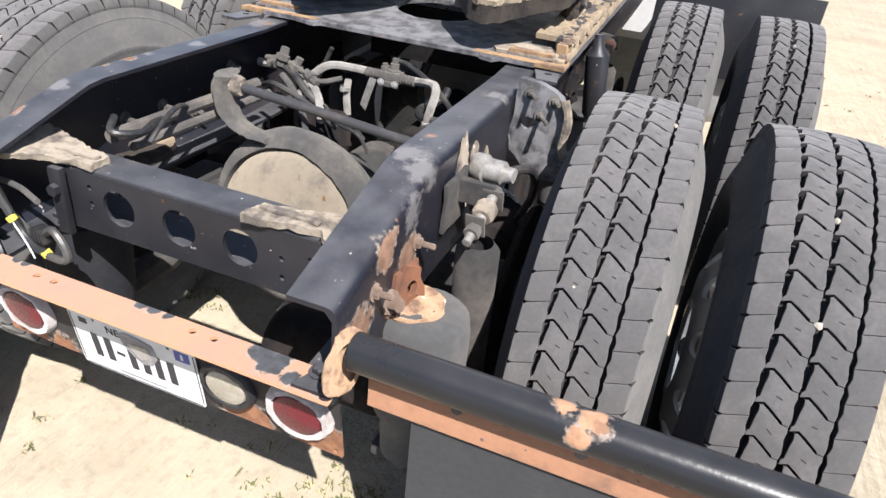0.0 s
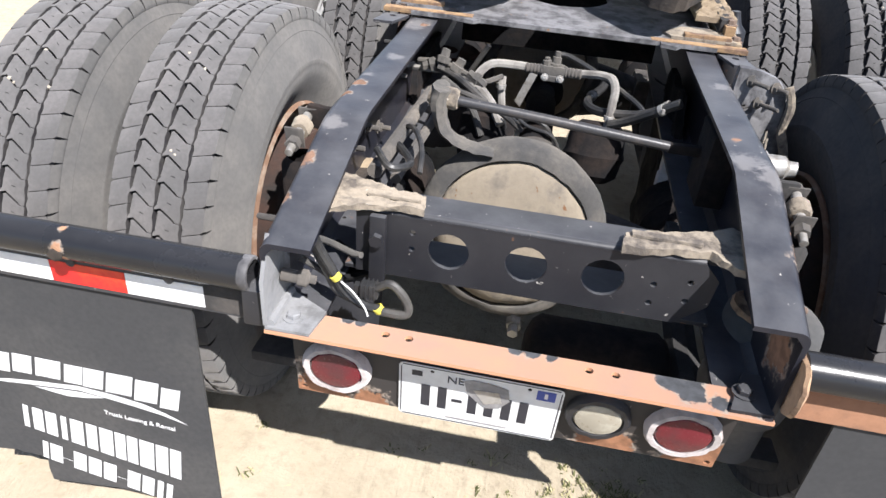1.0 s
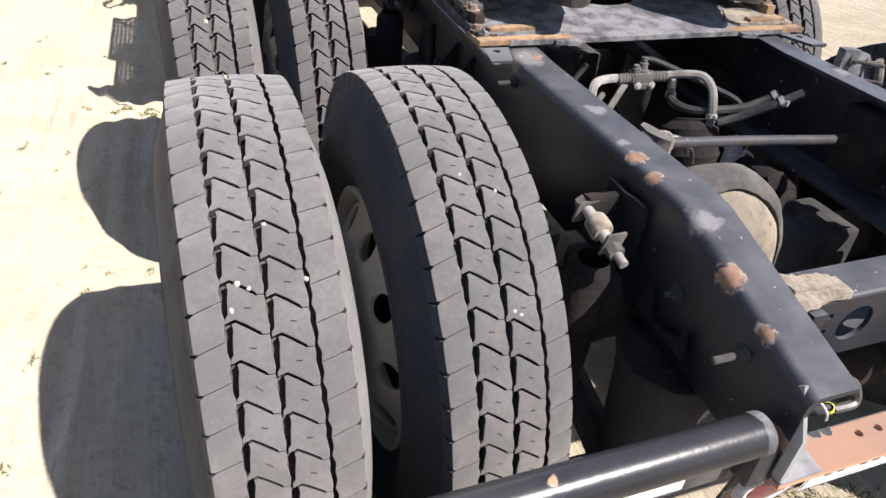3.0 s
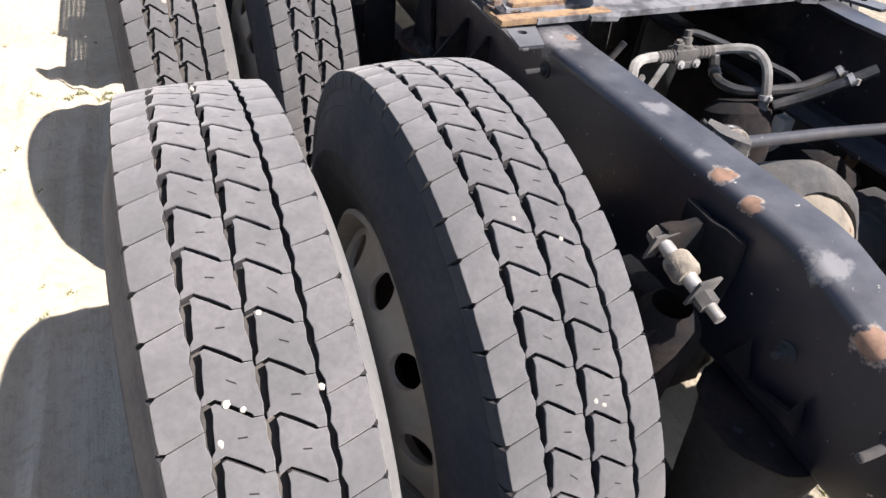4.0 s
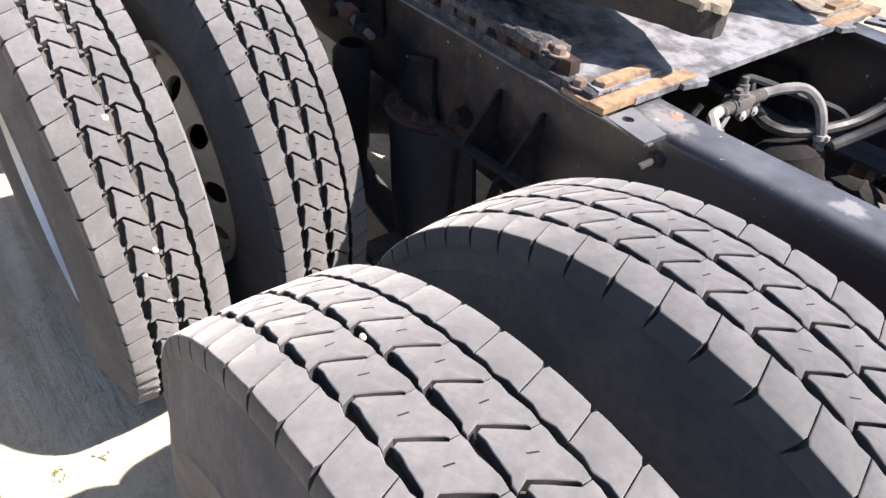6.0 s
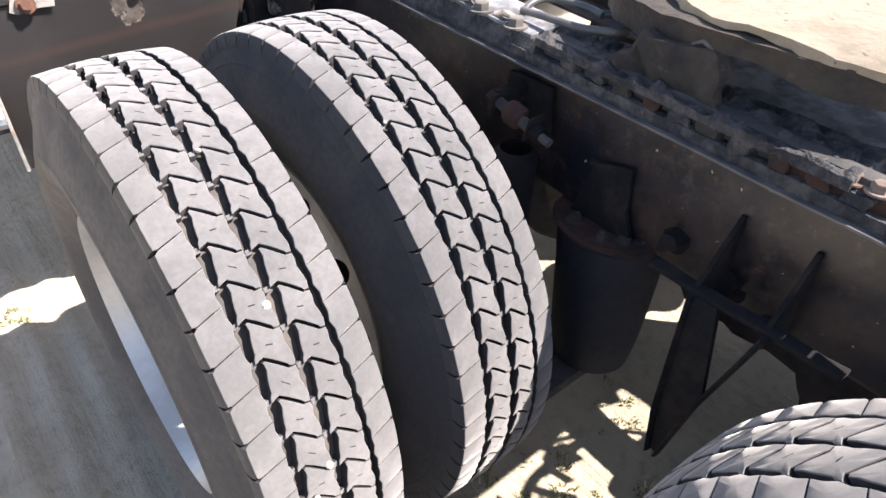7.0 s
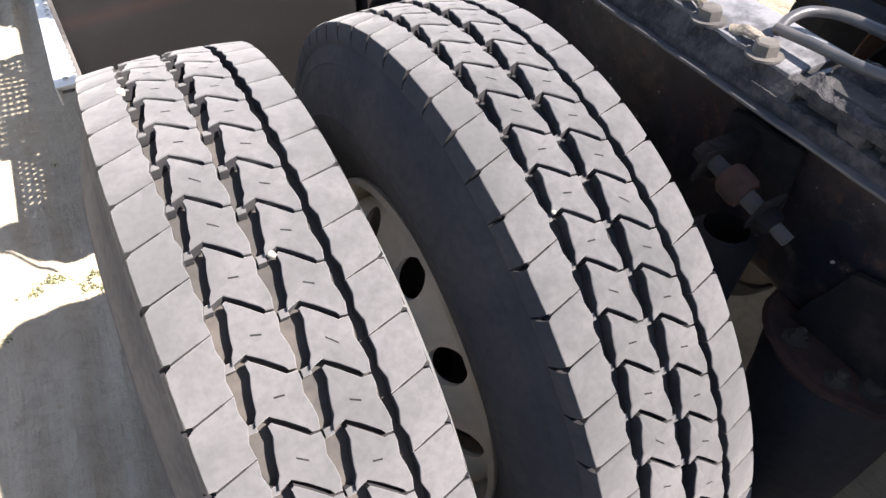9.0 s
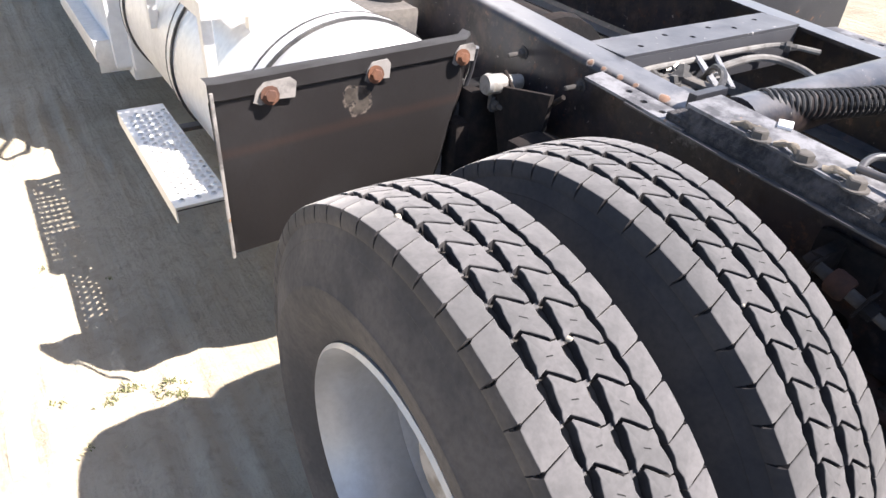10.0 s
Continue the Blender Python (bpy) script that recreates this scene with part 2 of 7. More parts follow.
M["palesand"] = worn("pale_sand_crust", (0.33, 0.268, 0.192), (0.235, 0.185, 0.128), 0.95, big=12, fine=60, lo=0.48, hi=0.72, speck=(0.15, 0.115, 0.08), relief=0.8, depth=0.004)
M["ledge"] = worn("dark_caked_dirt", (0.022, 0.022, 0.026), (0.090, 0.080, 0.077), 0.78, big=34, fine=90, lo=0.42, hi=0.60, speck=(0.16, 0.075, 0.045), relief=1.0, depth=0.010)
M["darkrust"] = worn("dark_rust", (0.060, 0.034, 0.026), (0.030, 0.025, 0.023), 0.9, big=9, fine=60, relief=0.6, depth=0.003)
M["springplate"] = worn("rusted_spring_plate", (0.075, 0.040, 0.030), (0.034, 0.025, 0.022), 0.9, big=14, fine=60, spec=0.2, speck=(0.10, 0.07, 0.055), relief=0.7, depth=0.003)
M["dustplate"] = worn("pale_chipped_plate", (0.30, 0.275, 0.25), (0.10, 0.09, 0.085), 0.7, big=7, fine=60, lo=0.48, hi=0.58, speck=(0.30, 0.16, 0.08), relief=0.4, depth=0.002)
M["scuffed"] = worn("scuffed_dusty_steel", (0.25, 0.245, 0.25), (0.085, 0.082, 0.085), 0.6, metal=0.2, big=16, fine=70, lo=0.44, hi=0.58, speck=(0.30, 0.18, 0.10), relief=0.4, depth=0.002)
M["dirtcrust"] = worn("dirt_crusted_casting", (0.056, 0.044, 0.035), (0.022, 0.019, 0.018), 0.92, big=12, fine=55, lo=0.45, hi=0.62, speck=(0.07, 0.06, 0.05), relief=0.9, depth=0.005)
# oily dirt, kept black to stand in for deep shade below the frame too
M["shade_dirt"] = worn("oily_dirt_and_deep_shade", (0.014, 0.0135, 0.0145), (0.036, 0.027, 0.023), 0.85, spec=0.2, big=8, fine=60, relief=0.6, depth=0.003)
M["agedbolt"] = worn("dusty_rusted_bolt", (0.17, 0.115, 0.085), (0.26, 0.20, 0.16), 0.85, big=30, fine=90, relief=0.5, depth=0.002)
M["flaky"] = worn("flaky_rust_and_sand", (0.33, 0.278, 0.215), (0.10, 0.085, 0.074), 0.93, big=17, fine=80, lo=0.44, hi=0.60, speck=(0.50, 0.45, 0.38), relief=0.9, depth=0.005)
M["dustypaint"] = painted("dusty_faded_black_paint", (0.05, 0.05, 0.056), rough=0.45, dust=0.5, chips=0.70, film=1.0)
M["stoprust"] = worn("scaled_orange_rust", (0.35, 0.225, 0.12), (0.15, 0.09, 0.065), 0.88, big=22, fine=70, lo=0.46, hi=0.62, speck=(0.50, 0.42, 0.33), relief=0.8, depth=0.004)
M["barrust"] = worn("rusted_flat_bar", (0.42, 0.215, 0.125), (0.17, 0.10, 0.075), 0.85, big=6, fine=60, lo=0.5, hi=0.66, speck=(0.09, 0.08, 0.08), relief=0.5, depth=0.002)
M["dullrod"] = worn("dull_painted_rod", (0.075, 0.074, 0.076), (0.14, 0.125, 0.118), 0.36, big=20, fine=80)
M["paleplate"] = worn("pale_grey_plate", (0.30, 0.30, 0.305), (0.17, 0.168, 0.168), 0.6, metal=0.1, big=16, fine=70, lo=0.46, hi=0.62, speck=(0.07, 0.07, 0.075), relief=0.4, depth=0.002)
# bag rubber darkened for the shade on the left side
M["blackbag"] = worn("shade_black_bag_rubber", (0.028, 0.030, 0.036), (0.042, 0.041, 0.046), 0.7, spec=0.3, big=5, fine=70, relief=0.2, depth=0.001)
M["rod"] = worn("worn_steel_tube", (0.060, 0.058, 0.060), (0.13, 0.108, 0.095), 0.36, big=9, fine=70, lo=0.48, hi=0.68, speck=(0.30, 0.27, 0.24))
M["redlens"] = worn("red_lamp_lens", (0.16, 0.018, 0.026), (0.10, 0.030, 0.034), 0.25, big=12, fine=70, relief=0.1)
M["clearlens"] = worn("yellowed_clear_lens", (0.52, 0.49, 0.40), (0.36, 0.32, 0.25), 0.3, big=16, fine=70, relief=0.15)
M["gasket"] = worn("pale_gasket", (0.52, 0.47, 0.45), (0.30, 0.26, 0.24), 0.85, big=22, fine=80, relief=0.5)
M["platewhite"] = worn("plate_white", (0.80, 0.80, 0.79), (0.72, 0.71, 0.69), 0.4, big=6, fine=60, relief=0.05)
M["plategrey"] = worn("plate_dull_grey", (0.26, 0.25, 0.25), (0.38, 0.37, 0.36), 0.6, big=25, fine=80)
M["ink"] = plain("plate_ink", (0.035, 0.035, 0.045), 0.5)
M["blue"] = plain("sticker_blue", (0.06, 0.10, 0.42), 0.45)
M["tapered"] = worn("red_reflective_tape", (0.84, 0.030, 0.028), (0.90, 0.085, 0.030), 0.35, big=18, fine=60, relief=0.05)
M["tapewhite"] = worn("white_reflective_tape", (0.93, 0.93, 0.92), (0.90, 0.89, 0.88), 0.35, big=10, fine=60, relief=0.05)
M["white"] = worn("white_print", (0.78, 0.78, 0.77), (0.66, 0.65, 0.64), 0.7, big=20, fine=90, relief=0.05)
M["yellow"] = plain("yellow_clip", (0.72, 0.62, 0.10), 0.6)
M["stone"] = worn("pale_pebble", (0.46, 0.40, 0.32), (0.62, 0.57, 0.49), 0.85, big=40, fine=90)
M["straw"] = plain("dry_straw", (0.52, 0.46, 0.27), 0.9)
M["leafgreen"] = plain("weed_green", (0.15, 0.155, 0.06), 0.85)


def ground_material():
    m, nt, p = material("pale_dusty_sand", 0.95, spec=0.15)
    a, b, c = noisy(nt, 0.35, 8, 0.6), noisy(nt, 2.2, 8, 0.62), noisy(nt, 26, 6, 0.65)
    colour = ramp_mix(nt, step_of(nt, a, 0.35, 0.68), (0.415, 0.355, 0.262), (0.475, 0.415, 0.320))
    colour = ramp_mix(nt, calc(nt, "MULTIPLY", step_of(nt, b, 0.46, 0.66), 0.75), colour, (0.35, 0.295, 0.215))
    colour = ramp_mix(nt, calc(nt, "MULTIPLY", step_of(nt, c, 0.50, 0.72), 0.55), colour, (0.27, 0.225, 0.165))
    straw = step_of(nt, noisy(nt, 9, 8, 0.75, (1, 1, 0.2)), 0.63, 0.67)
    colour = ramp_mix(nt, calc(nt, "MULTIPLY", straw, 0.7), colour, (0.30, 0.26, 0.13))
    nt.links.new(colour, p.inputs["Base Color"])
    tracks = noisy(nt, 3.0, 4, 0.55, (5.5, 0.45, 1.0))
    bump(nt, p, calc(nt, "ADD", calc(nt, "ADD", c, calc(nt, "MULTIPLY", b, 1.5)), calc(nt, "MULTIPLY", tracks, 1.5)), 0.85, 0.018)
    return m


M["sand"] = ground_material()


# ---- mesh helpers ----
def mesh_of(name, bm, mats, smooth=False):
    bmesh.ops.recalc_face_normals(bm, faces=bm.faces)
    me = bpy.data.meshes.new(name)
    bm.to_mesh(me)
    bm.free()
    for m in mats if isinstance(mats, (list, tuple)) else [mats]:
        me.materials.append(m)
    if smooth:
        me.shade_smooth()
        me.set_sharp_from_angle(angle=radians(38))
    return me


def part(name, bm, mat, parent, label="", smooth=True):
    ob = new(name, mesh_of(name, bm, mat, smooth))
    if parent.parent and parent.parent.parent:
        parent = parent.parent
    ob.parent = parent
    if label:
        ob["label"] = label
    return ob


def box(bm, x0, x1, y0, y1, z0, z1, bevel=0.0, m=None):
    """A box between two corners, with bevelled edges, moved by m."""
    vs = [bm.verts.new((x, y, z)) for x in (x0, x1) for y in (y0, y1) for z in (z0, z1)]
    fs = [bm.faces.new([vs[i] for i in q]) for q in ((0, 1, 3, 2), (4, 6, 7, 5), (0, 4, 5, 1), (2, 3, 7, 6), (0, 2, 6, 4), (1, 5, 7, 3))]
    geom = vs
    if bevel:
        edges = list({e for f in fs for e in f.edges})
        out = bmesh.ops.bevel(bm, geom=edges, offset=bevel, segments=2, affect="EDGES", profile=0.6)
        geom = list({v for f in out["faces"] for v in f.verts})
    if m is not None:
        bmesh.ops.transform(bm, matrix=m, verts=geom)
    return bm


def smoothed(points, n=6):
    """A Catmull-Rom line through points."""
    p = [Vector(q) for q in points]
    p = [2 * p[0] - p[1], *p, 2 * p[-1] - p[-2]]
    out = []
    for a, b, c, d in zip(p, p[1:], p[2:], p[3:]):
        for i in range(n):
            t = i / n
            out.append(0.5 * (2 * b + (c - a) * t + (2 * a - 5 * b + 4 * c - d) * t * t + (3 * b - a - 3 * c + d) * t**3))
    return [*out, p[-2]]


def tube(bm, points, r, sides=10, caps=True, radii=None):
    """A round bar swept along points."""
    pts = [Vector(q) for q in points]
    rings, up = [], None
    for i, q in enumerate(pts):
        ahead = (pts[min(i + 1, len(pts) - 1)] - pts[max(i - 1, 0)]).normalized()
        if up is None:
            up = ahead.orthogonal().normalized()
        up = (up - ahead * up.dot(ahead)).normalized()
        side = ahead.cross(up)
        rr = radii[i] if radii else r
        rings.append([bm.verts.new(q + rr * (math.cos(a) * up + math.sin(a) * side)) for a in (2 * math.pi * k / sides for k in range(sides))])
    for a, b in zip(rings, rings[1:]):
        for k in range(sides):
            bm.faces.new((a[k], a[(k + 1) % sides], b[(k + 1) % sides], b[k]))
    if caps:
        bm.faces.new(rings[0][::-1])
        bm.faces.new(rings[-1])
    return bm


def turned(bm, profile, origin, axis, sides=24, closed=False):
    """A lathe body: profile of (distance along the axis, radius) from origin."""
    o, a = Vector(origin), Vector(axis).normalized()
    u = a.orthogonal().normalized()
    w = a.cross(u)
    rings = []
    for d, r in profile:
        if r < 1e-5:
            rings.append([bm.verts.new(o + a * d)] * sides)
        else:
            rings.append([bm.verts.new(o + a * d + r * (math.cos(t) * u + math.sin(t) * w)) for t in (2 * math.pi * k / sides for k in range(sides))])
    pairs = list(zip(rings, rings[1:])) + ([(rings[-1], rings[0])] if closed else [])
    for p, q in pairs:
        for k in range(sides):
            quad = list(dict.fromkeys((p[k], p[(k + 1) % sides], q[(k + 1) % sides], q[k])))
            if len(quad) > 2:
                bm.faces.new(quad)
    return bm


def plate(bm, outline, holes, thick, m):
    """A plate of the given outline with holes (x, y, radius) through it, its face in the plane z = 0 of m, its thickness to -z."""
    loops = [[(x, y) for x, y in outline]]
    for hx, hy, r in holes:
        loops.append([(hx + r * math.cos(2 * math.pi * k / 18), hy + r * math.sin(2 * math.pi * k / 18)) for k in range(18)])
    own, edges = [], []
    for loop in loops:
        vs = [bm.verts.new((x, y, 0)) for x, y in loop]
        own += vs
        edges += [bm.edges.new((vs[i], vs[(i + 1) % len(vs)])) for i in range(len(vs))]
    faces = [g for g in bmesh.ops.triangle_fill(bm, use_beauty=True, edges=edges, normal=(0, 0, 1))["geom"] if isinstance(g, bmesh.types.BMFace)]
    out = bmesh.ops.extrude_face_region(bm, geom=faces)
    moved = [g for g in out["geom"] if isinstance(g, bmesh.types.BMVert)]
    bmesh.ops.translate(bm, vec=(0, 0, -thick), verts=moved)
    bmesh.ops.transform(bm, matrix=m, verts=own + moved)
    return bm


def frame_of(origin, xdir, ydir):
    """A matrix whose x and y axes point along xdir and ydir."""
    x = Vector(xdir).normalized()
    z = x.cross(Vector(ydir)).normalized()
    y = z.cross(x)
    return Matrix.Translation(origin) @ Matrix((x, y, z)).transposed().to_4x4()


def hexbolt(bm, at, axis, r=0.012, h=0.011, shank=0.0, washer=True):
    """A hexagon head with washer, and a threaded end if shank is given."""
    if washer:
        turned(bm, [(0, 0), (0, r * 1.5), (0.003, r * 1.5), (0.003, 0)], at, axis, 14)
    turned(bm, [(0.003, 0), (0.003, r), (h - 0.002, r), (h, r * 0.85), (h, 0)], at, axis, 6)
    if shank:
        turned(bm, [(h - 0.001, 0), (h - 0.001, r * 0.55), (h + shank - 0.002, r * 0.55), (h + shank, r * 0.4), (h + shank, 0)], at, axis, 10)
    return bm


def roughen(bm, amount, scale, seed=0.0):
    """Push vertices about by a smooth noise, for dents and caked dirt."""
    for v in bm.verts:
        v.co += amount * Vector(noise.noise_vector(v.co * scale + Vector((seed, 3.1 * seed, -seed))))
    return bm


# ---- ground ----
def spaced(lo, hi, fine, far, step):
    near = list(np.arange(lo, hi + 1e-6, fine))
    out, d = [], step
    while d < far:
        out.append(d)
        d *= 1.7
    return [lo - d for d in reversed(out)] + near + [hi + d for d in out]


def ground_height(x, y):
    h = 0.014 * noise.fractal(Vector((x * 0.8, y * 0.8, 0.3)), 0.9, 2.0, 4)
    h += 0.006 * noise.noise(Vector((x * 7, y * 6, 1.7))) + 0.003 * noise.noise(Vector((x * 19, y * 17, 2.7)))
    h += 0.030 * max(0.0, noise.noise(Vector((x * 13, y * 12, 6.1))) - 0.42)
    ruts = math.exp(-(((x + 1.65) / 0.65) ** 2)) + 0.5 * math.exp(-(((x - 1.6) / 0.5) ** 2))
    wander = 3.2 * noise.noise(Vector((x * 1.6, y * 0.8, 5.0))) + 0.9 * noise.noise(Vector((x * 5, y * 3.5, 8.0)))
    deep = max(0.0, 0.45 + 1.6 * noise.noise(Vector((x * 2.6, y * 1.1, 9.0))) + 0.5 * noise.noise(Vector((x * 9, y * 7, 3.0))))
    h += 0.012 * ruts * deep * math.sin(x * 58 + wander)
    return h - 0.008


def build_ground():
    bm = bmesh.new()
    xs, ys = spaced(-3.0, 3.0, 0.020, 900, 0.1), spaced(-1.0, 6.5, 0.032, 900, 0.1)
    grid = [[bm.verts.new((x, y, ground_height(x, y) if abs(x) < 30 and abs(y) < 30 else 0.0)) for x in xs] for y in ys]
    for a, b in zip(grid, grid[1:]):
        for i in range(len(xs) - 1):
            bm.faces.new((a[i], a[i + 1], b[i + 1], b[i]))
    ob = new("ground", mesh_of("ground", bm, M["sand"], True))
    tagged(ob, "pale dusty sand lot with dry straw and shallow ruts", "ground", kind="structure")


build_ground()

# ---- the truck ----
truck = new("semi_truck_chassis")
truck.empty_display_size = 0.2
# the frame stands a little tail down on its springs
truck.matrix_basis = Matrix.Translation((0.0, 0.0, 0.038)) @ Matrix(((0.99999658, -0.00213545, 0.00151019, 0.0), (0.00211775, 0.99993021, 0.01162247, 0.0), (-0.0015349, -0.01161923, 0.99993132, 0.0), (0, 0, 0, 1))) @ Matrix.Translation((0.0, -0.0093, 0.0019))
tagged(truck, "worn black semi tractor chassis with dual-tyred tandem axles, on sand", "truck")
YR, YF, RT, ZC = 0.680, 2.020, 0.534, 0.505
XO, XI = 1.096, 0.754
HUBS = {YR: (0.6970, 0.4892), YF: (2.0240, 0.5045)}
OUT = {YR: 0.0, YF: 0.008}
PITCH = 61


def rail_top(y):
    for (y0, z0), (y1, z1) in zip(TOPS, TOPS[1:]):
        if y <= y1:
            return z0 + (z1 - z0) * (y - y0) / (y1 - y0)
    return TOPS[-1][1]


TOPS = [(0.0, 0.838), (0.32, 0.938), (0.36, 0.943), (0.95, 0.946), (1.6, 0.978), (3.0, 1.062), (7.5, 1.16)]


def frame_rail(side):
    """A pressed steel channel, open to the inside, whose tail runs down to the rear."""
    bm = bmesh.new()
    t, w, c = 0.009, 0.087, 0.020
    rings = []
    for y, zt in TOPS:
        zb = 0.645 if y == 0 else (0.668 if y < 0.33 else zt - 0.27)
        outer = [(-w, zb), (-c, zb), (-0.3 * c, zb + 0.3 * c), (0, zb + c), *[(-c + c * math.cos(radians(a)), zt - c + c * math.sin(radians(a))) for a in (0, 18, 36, 54, 72, 90)], (-w, zt)]
        inner = [(-w, zt - t), (-c - 0.002, zt - t), (-t, zt - c - 0.004), (-t, zb + c + 0.004), (-c - 0.002, zb + t), (-w, zb + t)]
        rings.append([bm.verts.new((side * (0.43 + x), y, z)) for x, z in outer + inner])
    n = len(rings[0])
    for a, b in zip(rings, rings[1:]):
        for k in range(n):
            bm.faces.new((a[k], a[(k + 1) % n], b[(k + 1) % n], b[k]))
    bm.faces.new(rings[0][::-1])
    bm.faces.new(rings[-1])
    rail = part("frame_rail", bm, M["rail"], truck, "black painted channel rail with chips and rust spots")
    studs = [(0.123, 0.809, 0.045), (0.285, 0.799, 0.012), (0.979, 0.896, 0.035), (2.49, 0.966, 0.04), (2.706, 0.976, 0.04)]
    if side > 0:
        studs = [(0.12, 0.80, 0.022), (0.288, 0.81, 0.026), (0.9, 0.88, 0.05)]
    for y, z, shank in studs:
        part("bolt", hexbolt(bmesh.new(), (side * 0.4295, y, z), (side, 0, 0), 0.011, 0.012, shank), M["grime"] if side < 0 else M["agedbolt"], rail)
    return rail


rail_left, rail_right = frame_rail(-1), frame_rail(1)


def rear_crossmember():
    """A channel across the rails with three round holes and sand-caked cast pads on its ends."""
    bm = bmesh.new()
    out = [(-0.315, 0.70), (0.275, 0.70), (0.325, 0.745), (0.330, 0.80), (0.30, 0.832), (-0.315, 0.832)]
    small = [(0.225, 0.735, 0.006), (0.225, 0.775, 0.006), (0.285, 0.79, 0.006), (0.285, 0.75, 0.006), (-0.21, 0.80, 0.006), (-0.21, 0.765, 0.006)]
    plate(bm, out, [(-0.142, 0.771, 0.038), (0.0, 0.771, 0.038), (0.137, 0.771, 0.038), *small], 0.008, frame_of((0, 0.163, 0), (1, 0, 0), (0, 0, 1)))
    tube(bm, [(-0.315, 0.172, 0.829), (0.30, 0.172, 0.829)], 0.0095, 10)
    box(bm, -0.34, 0.34, 0.172, 0.243, 0.826, 0.838, 0.002)
    box(bm, -0.34, 0.34, 0.172, 0.30, 0.695, 0.704, 0.002)
    member = part("rear_crossmember", bm, M["black"], truck, "black pressed crossmember with three round holes")
    for side in (-1, 1):
        pad = bmesh.new()
        shape = [(0.155, 0.150), (0.30, 0.165), (0.345, 0.13), (0.42, 0.10), (0.42, 0.26), (0.36, 0.275), (0.30, 0.235), (0.165, 0.205)]
        if side < 0:
            shape = [(0.19, 0.158), (0.30, 0.15), (0.36, 0.115), (0.42, 0.10), (0.42, 0.27), (0.35, 0.25), (0.27, 0.225), (0.20, 0.21)]
        plate(pad, [(side * x, y) for x, y in shape][::side], [], 0.013, Matrix.Translation((0, 0, 0.853)))
        for _ in range(3):
            bmesh.ops.subdivide_edges(pad, edges=[e for e in pad.edges if e.calc_length() > 0.014], cuts=1)
            bmesh.ops.triangulate(pad, faces=pad.faces[:])
        roughen(pad, 0.006, 26, side)
        roughen(pad, 0.004, 85, side)
        box(pad, side * 0.17 if side > 0 else -0.30, 0.29 if side > 0 else -0.2, 0.178, 0.196, 0.853, 0.860, 0.002)
        part("cast_pad", pad, M["flaky"], member, "tan sand-caked cast bracket")
    return member


rear_crossmember()


def tail_panel():
    """The light panel: a rusty top flange with bolt holes and a painted face hanging below it."""
    bm = bmesh.new()
    holes = [(-0.221, 0.026, 0.0075), (-0.179, 0.026, 0.0075), (0.132, 0.028, 0.0075), (0.177, 0.028, 0.0075)]
    plate(bm, [(-0.425, -0.018), (0.425, -0.018), (0.425, 0.048), (-0.425, 0.048)], holes, 0.007, Matrix.Translation((0, 0, 0.671)))
    flange = part("panel_flange", bm, M["primer"], truck, "orange rusted flange with four bolt holes")
    bm = bmesh.new()
    face = frame_of((0, 0.0475, 0.664), (1, 0, 0), (0, -0.027, 0.217))
    plate(bm, [(-0.405, -0.217), (0.405, -0.217), (0.405, 0), (-0.405, 0)], [(0.392, -0.205, 0.006), (-0.392, -0.205, 0.006)], 0.006, face)
    part("panel_face", bm, M["panel"], flange, "dark painted panel with rusty lower edge")
    bm = bmesh.new()
    plate(bm, [(0.39, 0.085), (0.355, -0.012), (0.424, -0.010), (0.424, 0.085)], [], 0.006, Matrix.Translation((0, 0, 0.6785)))
    hexbolt(bm, (0.383, 0.032, 0.678), (0, 0, 1), 0.013, 0.013)
    part("gusset", bm, M["black"], flange, "black triangular corner plate with a bolt")
    bm = bmesh.new()
    plate(bm, [(-0.424, -0.017), (-0.345, -0.017), (-0.335, 0.05), (-0.424, 0.10)], [], 0.006, Matrix.Translation((0, 0, 0.6785)))
    plate(bm, [(0.10, 0.0), (-0.016, 0.0), (-0.016, 0.09), (0.02, 0.165), (0.10, 0.10)], [], 0.007, frame_of((-0.420, 0, 0.68), (0, 1, 0), (0, 0, 1)))
    tube(bm, [(-0.416, -0.012, 0.683), (-0.416, 0.09, 0.683)], 0.009, 8)
    hexbolt(bm, (-0.384, 0.02, 0.678), (0, 0, 1), 0.013, 0.013)
    part("gusset", roughen(bm, 0.001, 30), M["paleplate"], flange, "pale grey dusty corner bracket with a bolt")
    return face


FACE = tail_panel()
BACK = Vector((0, -0.217, -0.027)).normalized()


def on_panel(x, drop, out=0.0):
    """A place on the tail panel: across, down from its upper edge, and out to the rear."""
    return FACE @ Vector((x, -drop, 0)) + BACK * out


def tail_lamp(x, lens, label, ring, r):
    bm = bmesh.new()
    o = on_panel(x, 0.123, 0.0)
    turned(bm, [(0.0, r * 1.02), (0.010, r * 1.0), (0.017, r * 0.93), (0.017, r * 0.78), (0.004, r * 0.76)], o, BACK, 40)
    for v in bm.verts:
        v.co += 0.0025 * Vector(noise.noise_vector(v.co * 60))
        v.co.x = o.x + (v.co.x - o.x) * 1.05
    lamp = part("tail_lamp", bm, ring, truck, label)
    bm = bmesh.new()
    turned(bm, [(0.002, r * 0.77), (0.010, r * 0.77), (0.016, r * 0.7), (0.020, r * 0.4), (0.021, 0)], o, BACK, 36)
    for v in bm.verts:
        v.co.x = o.x + (v.co.x - o.x) * 1.05
    part("lens", bm, lens, lamp)


tail_lamp(-0.320, M["redlens"], "round red tail lamp in a cracked pale gasket", M["gasket"], 0.064)
